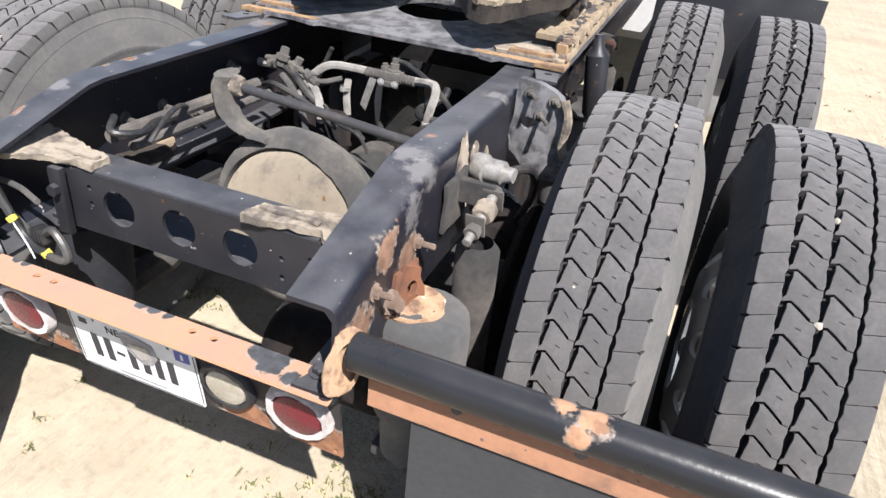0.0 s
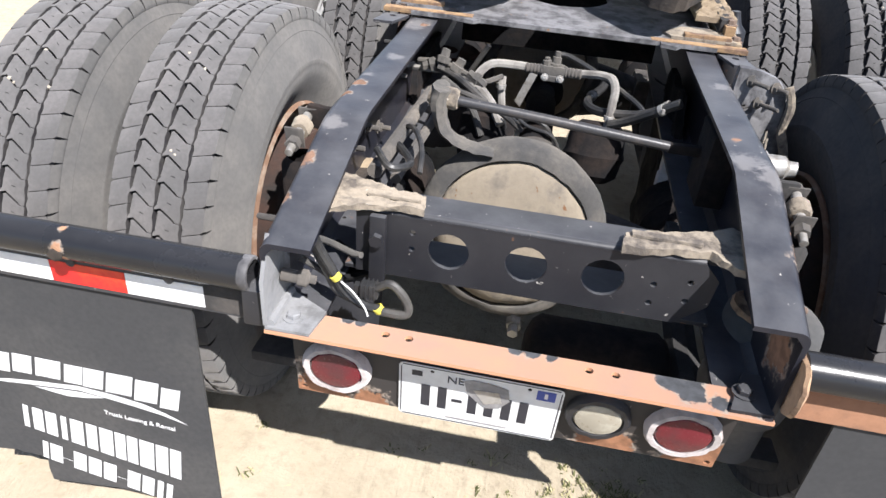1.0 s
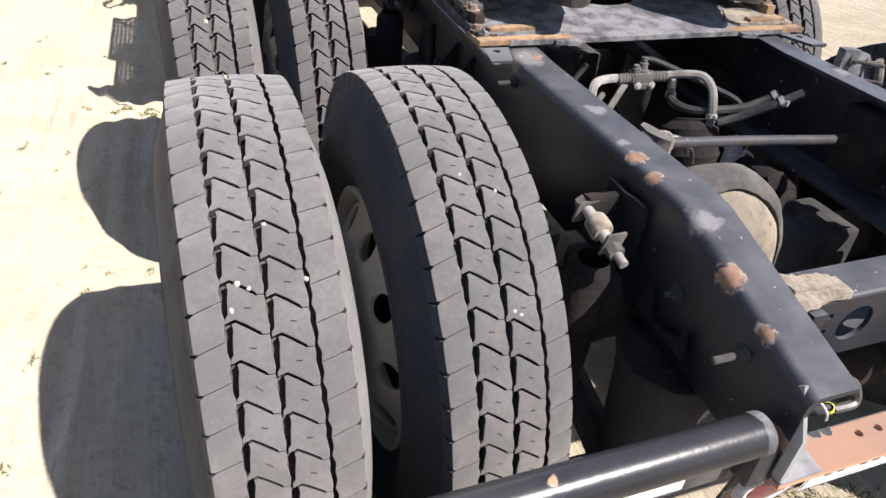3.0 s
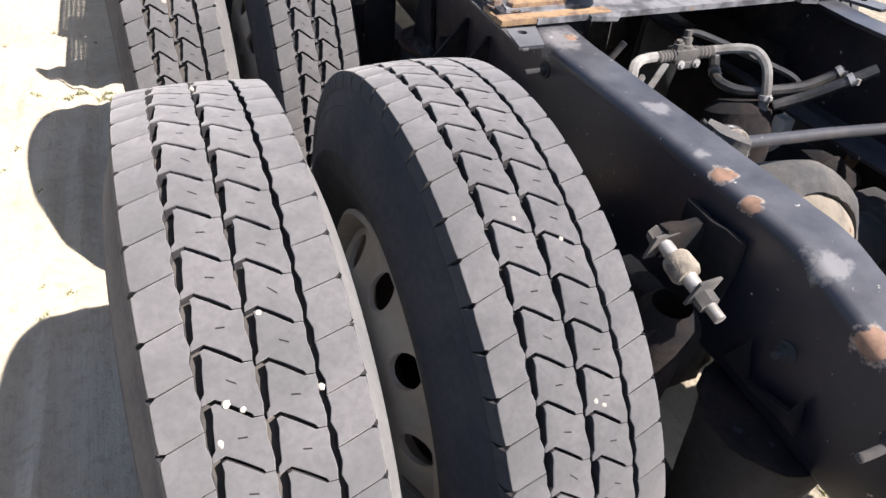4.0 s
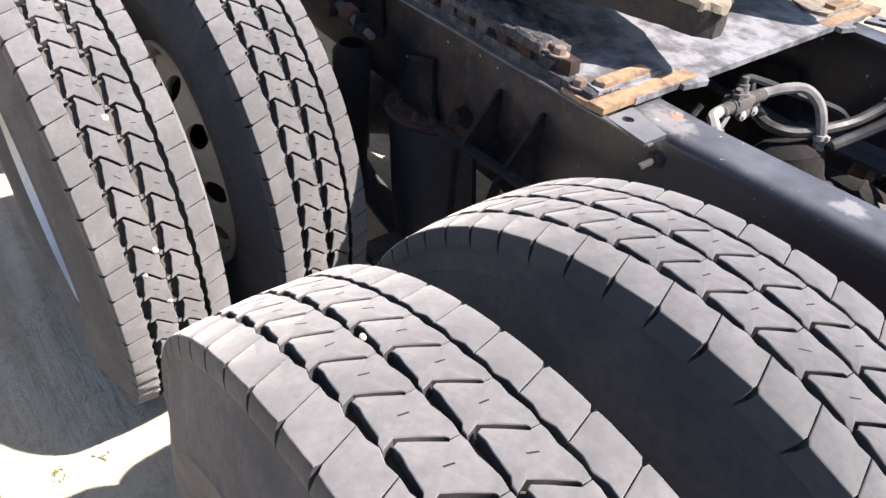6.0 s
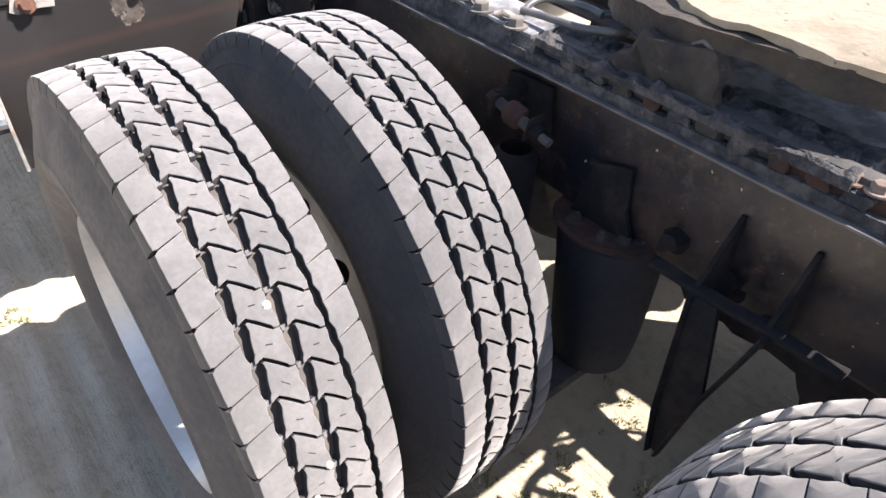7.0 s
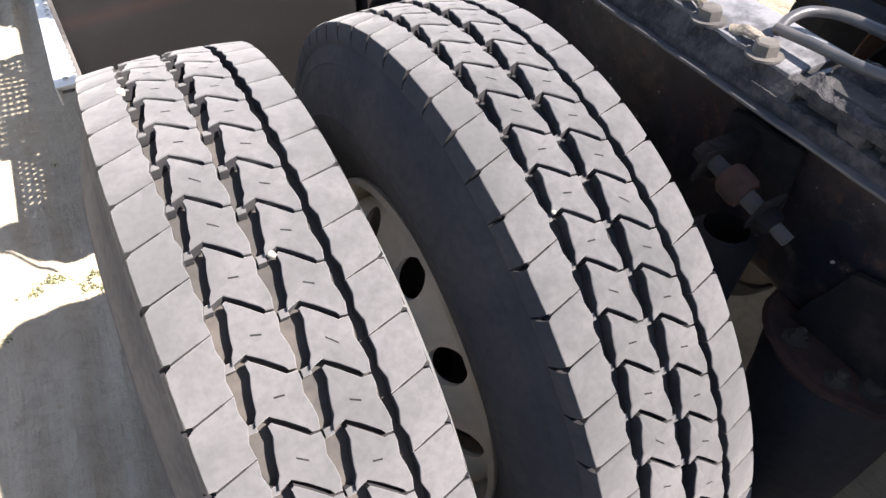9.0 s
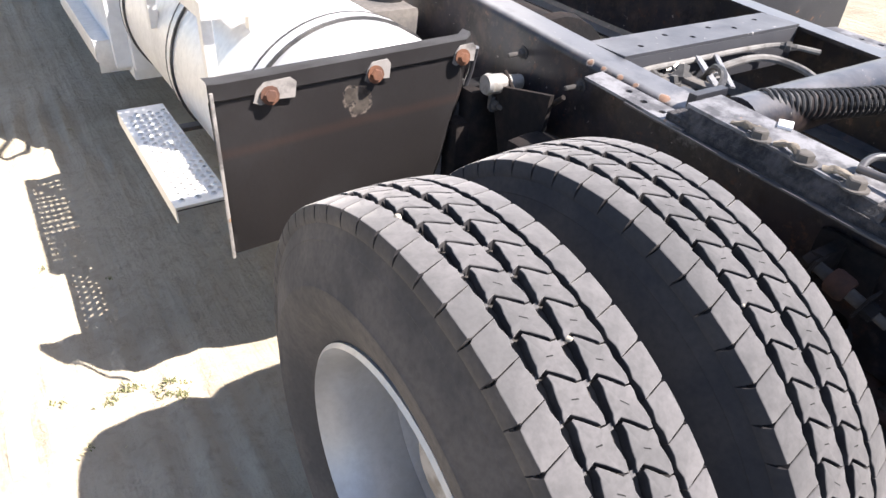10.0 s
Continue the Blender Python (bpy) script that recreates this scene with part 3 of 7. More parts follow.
tail_lamp(0.325, M["redlens"], "round red tail lamp in a cracked pale gasket", M["gasket"], 0.064)
tail_lamp(0.173, M["clearlens"], "round yellowed reversing lamp in a dark ring", M["black"], 0.056)


def licence_plate():
    bm = bmesh.new()
    c = on_panel(-0.046, 0.147, 0.004)
    m = frame_of(c, (1, 0, 0), (0, -0.027, 0.217))
    pts = []
    for cx, cy, a in ((0.1525 - 0.01, 0.076 - 0.01, 0), (-0.1525 + 0.01, 0.076 - 0.01, 90), (-0.1525 + 0.01, -0.076 + 0.01, 180), (0.1525 - 0.01, -0.076 + 0.01, 270)):
        pts += [(cx + 0.01 * math.cos(radians(a + s)), cy + 0.01 * math.sin(radians(a + s))) for s in (0, 30, 60, 90)]
    plate(bm, pts, [(-0.09, 0.063, 0.004), (0.09, 0.063, 0.004)], 0.0012, m @ Matrix.Translation((0, 0, 0.002)))
    ob = part("licence_plate", bm, M["platewhite"], truck, "white number plate with dark bars and a blue sticker")

    def bar(x0, x1, y0, y1, mat, name, lift=0.0007):
        b = bmesh.new()
        box(b, x0, x1, y0, y1, 0.002, 0.002 + lift, 0, m)
        part(name, b, mat, ob)

    for x in (-0.112, -0.080, -0.022, 0.010, 0.042, 0.074):
        bar(x + 0.003, x + 0.020, -0.038, 0.024, M["ink"], "character_bar")
    bar(-0.050, -0.030, -0.012, -0.004, M["ink"], "character_bar")
    bar(-0.145, 0.145, -0.0735, -0.0715, M["ink"], "border_line")
    bar(-0.145, 0.145, 0.0715, 0.0735, M["ink"], "border_line")
    bar(-0.149, -0.147, -0.066, 0.066, M["ink"], "border_line")
    bar(0.147, 0.149, -0.066, 0.066, M["ink"], "border_line")
    bar(-0.128, -0.108, 0.046, 0.060, M["ink"], "character_bar")
    bar(-0.06, 0.06, -0.064, -0.060, M["plategrey"], "caption_bar")
    bar(0.104, 0.138, 0.040, 0.066, M["blue"], "sticker")
    bar(0.118, 0.124, 0.046, 0.060, M["platewhite"], "sticker_bar", 0.0012)
    text = bpy.data.curves.new("state_letters", "FONT")
    text.body, text.size, text.extrude = "NE", 0.026, 0.0005
    letters = new("state_letters", text)
    letters.data.materials.append(M["ink"])
    letters.parent = ob
    letters.matrix_basis = m @ Matrix.Translation((-0.062, 0.042, 0.0028))
    # grey patch: smudge, and the shade of the bend put into its colour
    b = bmesh.new()
    smudge = [(-0.03, 0.055), (-0.012, 0.062), (0.02, 0.060), (0.052, 0.052), (0.058, 0.02), (0.040, -0.006), (0.015, -0.012), (-0.005, 0.004), (-0.022, 0.022)]
    plate(b, smudge, [], 0.0006, m @ Matrix.Translation((0, 0, 0.0036)))
    part("dented_patch", b, M["plategrey"], ob, "grey smudged patch with the bend's shade in its colour")
    b = bmesh.new()
    plate(b, [(-0.012, 0.036), (0.036, 0.040), (0.044, 0.012), (0.012, 0.0)], [], 0.0006, m @ Matrix.Translation((0, 0, 0.0046)))
    part("dented_patch", b, M["steel"], ob)


licence_plate()


# ---- mud flaps ----
def flap_hanger(side):
    bm = bmesh.new()
    r = 0.0315
    prof = [(0, 0.025), (0, r - 0.002), (0.002, r), (0.758, r), (0.760, r - 0.002), (0.760, 0.025), (0.70, 0.025), (0.70, 0)]
    turned(bm, [(0.02, 0), *prof], (side * (0.457 if side < 0 else 0.445), 0.025, 0.7535), (side, 0, 0), 28)
    hanger = part("flap_hanger", bm, M["pipe"], truck, "black round tube carrying the mud flap" if side < 0 else "black round tube with a wide orange rust patch")
    bm = bmesh.new()
    if side > 0:
        turned(bm, [(-0.006, 0.0), (-0.006, 0.054), (0.001, 0.057), (0.005, 0.050), (0.006, 0.036)], (0.438, 0.008, 0.738), (1, -0.12, 0.05), 26)
        part("weld_flange", roughen(roughen(bm, 0.007, 22), 0.003, 70), M["rustcake"], hanger, "rusted round weld flange")
    else:
        box(bm, -0.47, -0.431, 0.0, 0.05, 0.66, 0.735, 0.006)
        part("weld_bracket", roughen(bm, 0.003, 30), M["black"], hanger)
    bm = bmesh.new()
    box(bm, min(side * 0.47, side * 1.19), max(side * 0.47, side * 1.19), 0.031, 0.039, 0.646, 0.724, 0.0015)
    part("clamp_bar", bm, M["dustypaint"] if side < 0 else M["barrust"], hanger, "flat steel bar" if side < 0 else "flat bar rusted orange")
    for x in (0.62, 0.81, 1.02):
        bm = bmesh.new()
        turned(bm, [(0, 0), (0, 0.009), (0.005, 0.009), (0.007, 0.0)], (side * x, 0.031, 0.706), (0, -1, 0), 10)
        part("rivet", bm, M["cast"], hanger)
    if side < 0:
        bm = turned(bmesh.new(), [(-0.0008, 0.0255), (-0.0008, 0.0305), (0.0015, 0.0322), (0.010, 0.0323), (0.014, 0.0318), (0.017, 0.0312)], (-0.457, 0.025, 0.7535), (-1, 0, 0), 40)
        part("worn_end", roughen(bm, 0.0012, 45), M["scuffed"], hanger, "scuffed bare end of the tube")
        bm = box(bmesh.new(), -0.556, -0.478, 0.0296, 0.0311, 0.652, 0.708, 0.0003)
        part("dirt_patch", bm, M["grime"], hanger, "dirt-stained stretch of the bar")
        bm = bmesh.new()
        turned(bm, [(0, 0), (0, 0.014), (0.007, 0.012), (0.011, 0)], (-0.805, -0.004, 0.746), (0, -1, 0.15), 14)
        part("weld_lump", roughen(bm, 0.007, 60), M["dirtcrust"], hanger, "crusted weld lump")
    if side < 0:
        bm = bmesh.new()
        turned(bm, [(0, 0.0245), (0, 0.031), (0.004, 0.031), (0.004, 0.0245)], (-1.2175, 0.025, 0.7535), (-1, 0, 0), 24, True)
        part("end_ring", roughen(bm, 0.0015, 70), M["rust"], hanger)
        bm = bmesh.new()
        plate(bm, [(-1.205, 0.69), (-1.165, 0.70), (-1.165, 0.652), (-1.185, 0.648)], [], 0.01, frame_of((0, 0.030, 0), (1, 0, 0), (0, 0, 1)))
        part("end_tab", bm, M["brownrust"], hanger)
        for a, b, mat in ((-0.708, -0.557, "tapewhite"), (-0.857, -0.708, "tapered"), (-1.007, -0.857, "tapewhite"), (-1.165, -1.007, "tapered")):
            bm = bmesh.new()
            box(bm, a + 0.0006, b - 0.0006, 0.0298, 0.0312, 0.655, 0.701)
            part("reflective_strip", bm, M[mat], hanger, "white reflective tape strip" if mat == "tapewhite" else "red reflective tape strip")
    return hanger


flap_hanger(-1)
flap_hanger(1)


def mud_flap(side):
    bm = bmesh.new()
    out = [(0.592, 0.660), (0.594, 0.30), (0.596, 0.045), (0.70, 0.038), (0.85, 0.042), (1.0, 0.022), (1.029, 0.019), (1.030, 0.060), (1.024, 0.098), (1.051, 0.103), (1.075, 0.101), (1.102, 0.105), (1.130, 0.100), (1.152, 0.097), (1.153, 0.140), (1.147, 0.186), (1.164, 0.220), (1.172, 0.238), (1.187, 0.32), (1.192, 0.50), (1.195, 0.660)]
    if side > 0:
        out = [(0.545, 0.660), (0.548, 0.30), (0.55, 0.05), (0.75, 0.045), (1.0, 0.05), (1.14, 0.05), (1.145, 0.30), (1.15, 0.660)]
    m = frame_of((0, 0.040, 0), (1, 0, 0), (0, 0, 1))
    plate(bm, [(side * x, z) for x, z in out][::side], [], 0.006, m)
    flap = part("mud_flap", bm, M["rubber"], truck, "torn dark grey rubber mud flap with white print" if side < 0 else "dark grey rubber mud flap with white print", smooth=False)

    def shape(pts, name, label=""):
        b = bmesh.new()
        dx = 0 if side < 0 else 1.735
        q = [(x + dx, z) for x, z in pts]
        plate(b, q, [], 0.0008, frame_of((0, 0.0394, 0), (1, 0, 0), (0, 0, 1)))
        part(name, b, M["white"], flap, label, smooth=False)

    # the logo: nine plain slanted blocks over a double sweep
    for x0, x1, z0, z1 in ((-1.138, -1.105, 0.364, 0.420), (-1.100, -1.040, 0.369, 0.425), (-1.032, -0.988, 0.375, 0.428), (-0.979, -0.922, 0.375, 0.428), (-0.914, -0.873, 0.372, 0.425), (-0.871, -0.826, 0.370, 0.425), (-0.820, -0.762, 0.367, 0.424), (-0.757, -0.706, 0.359, 0.420), (-0.701, -0.660, 0.351, 0.411)):
        shape([(x0, z0), (x1, z0), (x1 + 0.013, z1), (x0 + 0.013, z1)], "logo_bar")
    shape([(-1.132, 0.329), (-1.05, 0.347), (-0.985, 0.356), (-0.885, 0.366), (-0.80, 0.360), (-0.736, 0.350), (-0.69, 0.334), (-0.646, 0.313), (-0.70, 0.328), (-0.76, 0.338), (-0.83, 0.348), (-0.885, 0.354), (-0.985, 0.344), (-1.05, 0.337)], "logo_swoosh")
    shape([(-0.989, 0.339), (-0.93, 0.345), (-0.88, 0.349), (-0.829, 0.345), (-0.87, 0.335), (-0.914, 0.329), (-0.95, 0.333)], "logo_swoosh")

    def bars(cols, name, top, bottom):
        """Upright bars on a line that falls away to the right: start, end and, where a third number is given, a short dash."""
        for a, b, *dash in cols:
            za, zb, sa, sb = top(a), top(b), bottom(a), bottom(b)
            if dash:
                za, zb, sa, sb = 0.35 * za + 0.65 * sa, 0.35 * zb + 0.65 * sb, 0.6 * sa + 0.4 * za, 0.6 * sb + 0.4 * zb
            shape([(a - 0.013, sa), (b - 0.013, sb), (b, zb), (a, za)], name)

    bars(((-1.040, -1.028), (-1.018, -0.994), (-0.988, -0.962), (-0.952, -0.939), (-0.930, -0.900), (-0.893, -0.868), (-0.862, -0.831), (-0.826, -0.802), (-0.798, -0.774), (-0.769, -0.736), (-0.731, -0.703), (-0.698, -0.673)), "text_bar", lambda x: 0.272 - 0.143 * (x + 1.043), lambda x: 0.199 - 0.215 * (x + 1.033))
    bars(((-1.021, -1.008), (-1.003, -0.974), (-0.970, -0.953, 1), (-0.947, -0.917), (-0.911, -0.881), (-0.875, -0.845), (-0.841, -0.824, 1), (-0.818, -0.788), (-0.782, -0.754), (-0.746, -0.732), (-0.724, -0.710)), "number_bar", lambda x: 0.159 - 0.21 * (x + 1.021), lambda x: 0.104 - 0.23 * (x + 1.038))
    text = bpy.data.curves.new("tagline", "FONT")
    text.body, text.size, text.extrude = "Truck Leasing & Rental", 0.0175, 0.0004
    line = new("tagline", text)
    line.data.materials.append(M["white"])
    line.parent = flap
    line.matrix_basis = frame_of((-0.838 + (0 if side < 0 else 1.735), 0.0390, 0.296), (1, 0, -0.06), (0.06, 0, 1))


mud_flap(-1)
mud_flap(1)


# ---- wheels ----
def crown(u):
    return RT - 0.006 * (u / 0.104) ** 2


def put(u, v, sink=0.0):
    """A place on the tyre: across the tread, along it in metres, and below the crown."""
    r, a = crown(u) - sink, v / RT
    return Vector((u, r * math.sin(a), r * math.cos(a)))


def lug(bm, outline, depth=0.018, edge=0.0016, low=0.0):
    """One raised piece of tread with rounded upper edges; low: how far its top lies below the crown."""
    cu, cv = sum(p[0] for p in outline) / len(outline), sum(p[1] for p in outline) / len(outline)
    rings = []
    for inset, sink in ((0.0, depth), (0.0, edge * 0.9), (edge * 0.45, edge * 0.25), (edge, 0.0)):
        ring = []
        for u, v in outline:
            d = math.hypot(cu - u, cv - v)
            k = inset / d if d else 0
            ring.append(bm.verts.new(put(u + (cu - u) * k, v + (cv - v) * k, sink + low)))
        rings.append(ring)
    n = len(outline)
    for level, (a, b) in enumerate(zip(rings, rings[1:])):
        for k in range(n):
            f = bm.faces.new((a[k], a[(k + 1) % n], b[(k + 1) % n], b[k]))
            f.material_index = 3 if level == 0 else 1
    mid = bm.verts.new(put(cu, cv, low))
    for k in range(n):
        bm.faces.new((rings[-1][k], rings[-1][(k + 1) % n], mid))


def tyre_mesh(open_tread):
    """A drive tyre: two rows of angled blocks between three zigzag grooves, and ribs with fine cross cuts at the shoulders."""
    step = 2 * math.pi * RT / PITCH
    bm = bmesh.new()
    half = [(0.094, 0.287), (0.106, 0.292), (0.118, 0.318), (0.136, 0.352), (0.1415, 0.375), (0.1417, 0.385), (0.1427, 0.387), (0.1422, 0.395), (0.1405, 0.397), (0.1375, 0.410), (0.1275, 0.435), (0.1172, 0.459), (0.1177, 0.4605), (0.1162, 0.463), (0.1112, 0.474), (0.1078, 0.4835), (0.1048, 0.4915), (0.1018, 0.4960)]
    floor = [(0.062, 0.4965), (0.0, 0.4995)]
    grow = lambda r: 0.287 + (r - 0.287) * (RT - 0.287) / 0.230
    half, floor = [(x, grow(r)) for x, r in half], [(x, grow(r)) for x, r in floor]
    prof = half + floor + [(-x, r) for x, r in reversed(half + floor[:1])]
    turned(bm, prof, (0, 0, 0), (1, 0, 0), 116)
    # shoulder skirts below the tread edge, notched at every cross cut
    for s in (-1, 1):
        skirt = [(0.1030, 0.5040, 1.0), (0.1042, 0.5104, 1.0), (0.1058, 0.5070, 1.0), (0.1080, 0.5000, 0.7), (0.1090, 0.4930, 0.25), (0.1092, 0.4870, 0.0), (0.1065, 0.4805, 0.0)]
        first = (0.0 if s < 0 else 0.33 * step + 0.0125) / RT
        rings = []
        for x, r, deep in skirt:
            r = grow(r)
            ring = []
            for k in range(PITCH):
                for d, sunk in ((-0.0030, 0.0), (-0.0020, 1.0), (0.0020, 1.0), (0.0030, 0.0), (0.012, 0.0), (0.025, 0.0), (0.040, 0.0)):
                    a = first + (k * step + d * (1 if abs(d) > 0.01 else 0.35 + 0.65 * deep) + 0.004 * (1 - deep)) / RT
                    rr, xx = r - 0.010 * sunk * deep, x - 0.0075 * sunk * deep
                    ring.append(bm.verts.new((s * xx, rr * math.sin(a), rr * math.cos(a))))
            rings.append(ring)
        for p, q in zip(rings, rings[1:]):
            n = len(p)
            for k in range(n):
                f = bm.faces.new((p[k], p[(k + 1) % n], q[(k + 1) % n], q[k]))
                # notch floors take the dark groove colour in place of their shade
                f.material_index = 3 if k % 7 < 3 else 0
    core = len(bm.faces)
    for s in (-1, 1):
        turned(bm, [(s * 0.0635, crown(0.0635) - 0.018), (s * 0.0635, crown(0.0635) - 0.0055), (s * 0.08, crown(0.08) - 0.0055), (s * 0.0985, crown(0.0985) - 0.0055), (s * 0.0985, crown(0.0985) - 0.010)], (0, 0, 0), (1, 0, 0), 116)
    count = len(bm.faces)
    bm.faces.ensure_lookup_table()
    # floors of the cross cuts, dark in colour as if in shade
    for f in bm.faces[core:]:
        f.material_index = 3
    # lower boundary of a block: across and along, with the width of the cut there
    if open_tread:
        cut = [(-0.0535, 0.0080, 0.0016), (-0.0475, 0.0098, 0.0024), (-0.0410, 0.0118, 0.0027), (-0.0300, 0.0030, 0.0031), (-0.0150, -0.0105, 0.0031), (-0.0128, -0.0122, 0.0012), (-0.0060, -0.0130, 0.0010)]
        left = [(-0.0522, 0.12), (-0.0488, 0.24), (-0.0478, 0.42), (-0.0462, 0.62), (-0.0432, 0.84)]
        right = [(-0.0054, 0.86), (-0.0078, 0.64), (-0.0050, 0.40), (-0.0038, 0.2)]
        shrink = 0.0095
    else:
        cut = [(-0.0588, 0.0088, 0.0010), (-0.0530, 0.0100, 0.0018), (-0.0460, 0.0118, 0.0022), (-0.0330, 0.0030, 0.0025), (-0.0150, -0.0105, 0.0025), (-0.0128, -0.0122, 0.0006), (-0.0040, -0.0130, 0.0004)]
        left = [(-0.0582, 0.12), (-0.0540, 0.22), (-0.0530, 0.42), (-0.0522, 0.62), (-0.0500, 0.84)]
        right = [(-0.0032, 0.86), (-0.0050, 0.64), (-0.0030, 0.40), (-0.0022, 0.2)]
        shrink = 0.0080
    pins = []
    rnd = random.Random(4)
    for k in range(PITCH):
        for row, phase in ((0.0, 0.0), (0.0575, -0.5)):
            v0 = (k + phase - 0.5) * step
            low = [(u + row, v0 + v + g) for u, v, g in cut]
            high = [(u + row + (shrink if i == 0 else 0.35 * shrink if i == 1 else 0.0), v0 + step + v - g) for i, (u, v, g) in enumerate(cut)]
            at = lambda f, u: (u + row, low[0][1] + (high[0][1] - low[0][1]) * f)
            at2 = lambda f, u: (u + row, low[-1][1] + (high[-1][1] - low[-1][1]) * f)
            lug(bm, low + [at2(f, u) for u, f in reversed(right)] + high[::-1] + [at(f, u) for u, f in reversed(left)])
            # a low tie bar where the groove narrows beside each block
            bu, bv = low[0]
            if open_tread:
                lug(bm, [(bu - 0.0075, bv - 0.004), (bu + 0.001, bv - 0.0035), (bu + 0.001, bv + 0.0045), (bu - 0.0075, bv + 0.0035)], 0.0115, 0.001, 0.0065)
            pins.append((row - 0.0275, v0 + 0.5 * step - 0.001))
        for s in (-1, 1):
            off = 0.0 if s < 0 else 0.33
            v0 = (k + off) * step
            slope = 0.0135 if s < 0 else 0.0110
            inner, outer = (0.0605 if s < 0 else (0.0616 if open_tread else 0.0600)), 0.1035
            g = 0.0010 if open_tread else 0.0007

            def line(v, lift, f):
                u = inner + (outer - inner) * f
                return (s * u, v + lift + slope * (f if s > 0 else 1 - f))

            lo = [line(v0, 0.0005, 0), line(v0, 0.0006, 0.22), line(v0, g, 0.27), line(v0, g, 0.86), line(v0, 0.0036, 1.0)]
            hi = [line(v0 + step, -0.0005, 0), line(v0 + step, -0.0006, 0.22), line(v0 + step, -g, 0.27), line(v0 + step, -g, 0.86), line(v0 + step, -0.0036, 1.0)]
            wig = [(0.25, 0.0018), (0.5, -0.0022), (0.75, 0.0012)]
            edge_in = [(s * (inner + d), lo[0][1] + (hi[0][1] - lo[0][1]) * f) for f, d in wig]
            edge_out = [(s * (outer + 0.0006), lo[-1][1] + (hi[-1][1] - lo[-1][1]) * f) for f in (0.25, 0.5, 0.75)]
            ring = lo + edge_out + hi[::-1] + edge_in[::-1]
            lug(bm, ring if s > 0 else ring[::-1], 0.018)
    bm.faces.ensure_lookup_table()
    for f in bm.faces[count:]:
        if f.material_index != 3:
            f.material_index = 1
    done = len(bm.faces)
    # each sipe is a flat dark dash; the slit's shade is its colour
    for u, v in pins:
        tilt = rnd.uniform(-0.1, 0.8)
        a, b = (u - 0.0045, v + 0.0045 * tilt + 0.0008), (u + 0.0045, v - 0.0045 * tilt - 0.0008)
        ring = [bm.verts.new(put(x, y + dy, -0.0003)) for x, y, dy in ((*a, -0.0008), (*b, -0.0008), (*b, 0.0008), (*a, 0.0008))]
        bm.faces.new(ring)
    bm.faces.ensure_lookup_table()
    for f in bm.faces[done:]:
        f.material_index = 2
    for f in bm.faces:
        if f.normal.dot(Vector((0, f.calc_center_median().y, f.calc_center_median().z))) < 0 and f.material_index == 2:
            f.normal_flip()
    # the +x walls, on the sun's side: dust, with sunlight put into the colour
    for f in bm.faces:
        if f.material_index == 0 and f.calc_center_median().x > 0.1:
            f.material_index = 4
    me = bpy.data.meshes.new("tyre")
    bmesh.ops.recalc_face_normals(bm, faces=[f for f in bm.faces if f.material_index != 2])
    bm.to_mesh(me)
    bm.free()
    for m in ("sidewall", "tread", "sipe", "groove", "sun_dustwall"):
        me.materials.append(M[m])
    me.shade_smooth()
    me.set_sharp_from_angle(angle=radians(30))
    return me


def wheel_mesh(mats):
    """A steel disc wheel; the disc bulges to +x and has ten round holes."""
    bm = bmesh.new()
    barrel = [(0.1175, 0.285), (0.112, 0.293), (0.103, 0.291), (0.098, 0.284), (0.06, 0.272), (-0.06, 0.268), (-0.098, 0.284), (-0.103, 0.291), (-0.112, 0.293), (-0.1175, 0.285), (-0.092, 0.274), (-0.06, 0.258), (0.06, 0.262), (0.092, 0.272)]
    turned(bm, barrel, (0, 0, 0), (1, 0, 0), 64, True)
    ring = [(0.255 * math.sin(2 * math.pi * k / 80), 0.255 * math.cos(2 * math.pi * k / 80)) for k in range(80)]
    holes = [(0.218 * math.sin(2 * math.pi * (k + 0.5) / 10), 0.218 * math.cos(2 * math.pi * (k + 0.5) / 10), 0.030) for k in range(10)]
    plate(bm, ring, [*holes, (0, 0, 0.11)], 0.010, frame_of((0, 0, 0), (0, 1, 0), (0, 0, 1)))
    for v in bm.verts:
        r = math.hypot(v.co.y, v.co.z)
        if r < 0.2556 and abs(v.co.x) < 0.0101:
            v.co.x += 0.094 + 0.050 * min(1.0, max(0.0, (0.255 - r) / 0.075)) ** 0.8
    turned(bm, [(0.086, 0.255), (0.070, 0.2585), (0.055, 0.2615), (0.050, 0.2600), (0.076, 0.2545)], (0, 0, 0), (1, 0, 0), 80, True)
    for f in bm.faces:
        f.material_index = 1 if f.calc_center_median().x < -0.045 else 0
    return mesh_of("wheel", bm, mats, True)


TYRES = {YR: tyre_mesh(False), YF: tyre_mesh(True)}
OUTER_TYRES = {}
for y, me in TYRES.items():
    OUTER_TYRES[y] = me.copy()
    OUTER_TYRES[y].materials[0] = M["outerwall"]
WHEEL_IN, WHEEL_OUT = wheel_mesh([M["rimwhite"], M["rimrust"]]), wheel_mesh([M["rimsteel"], M["rimsteel"]])


def hub_mesh():
    bm = bmesh.new()
    turned(bm, [(0.0, 0.145), (0.015, 0.145), (0.02, 0.11), (0.10, 0.10), (0.115, 0.085), (0.12, 0)], (0.118, 0, 0), (-1, 0, 0), 30)
    for k in range(10):
        a = 2 * math.pi * k / 10
        hexbolt(bm, (0.118, 0.1325 * math.sin(a), 0.1325 * math.cos(a)), (-1, 0, 0), 0.016, 0.028, 0.012)
    return mesh_of("hub", bm, M["steel"], True)


HUB = hub_mesh()


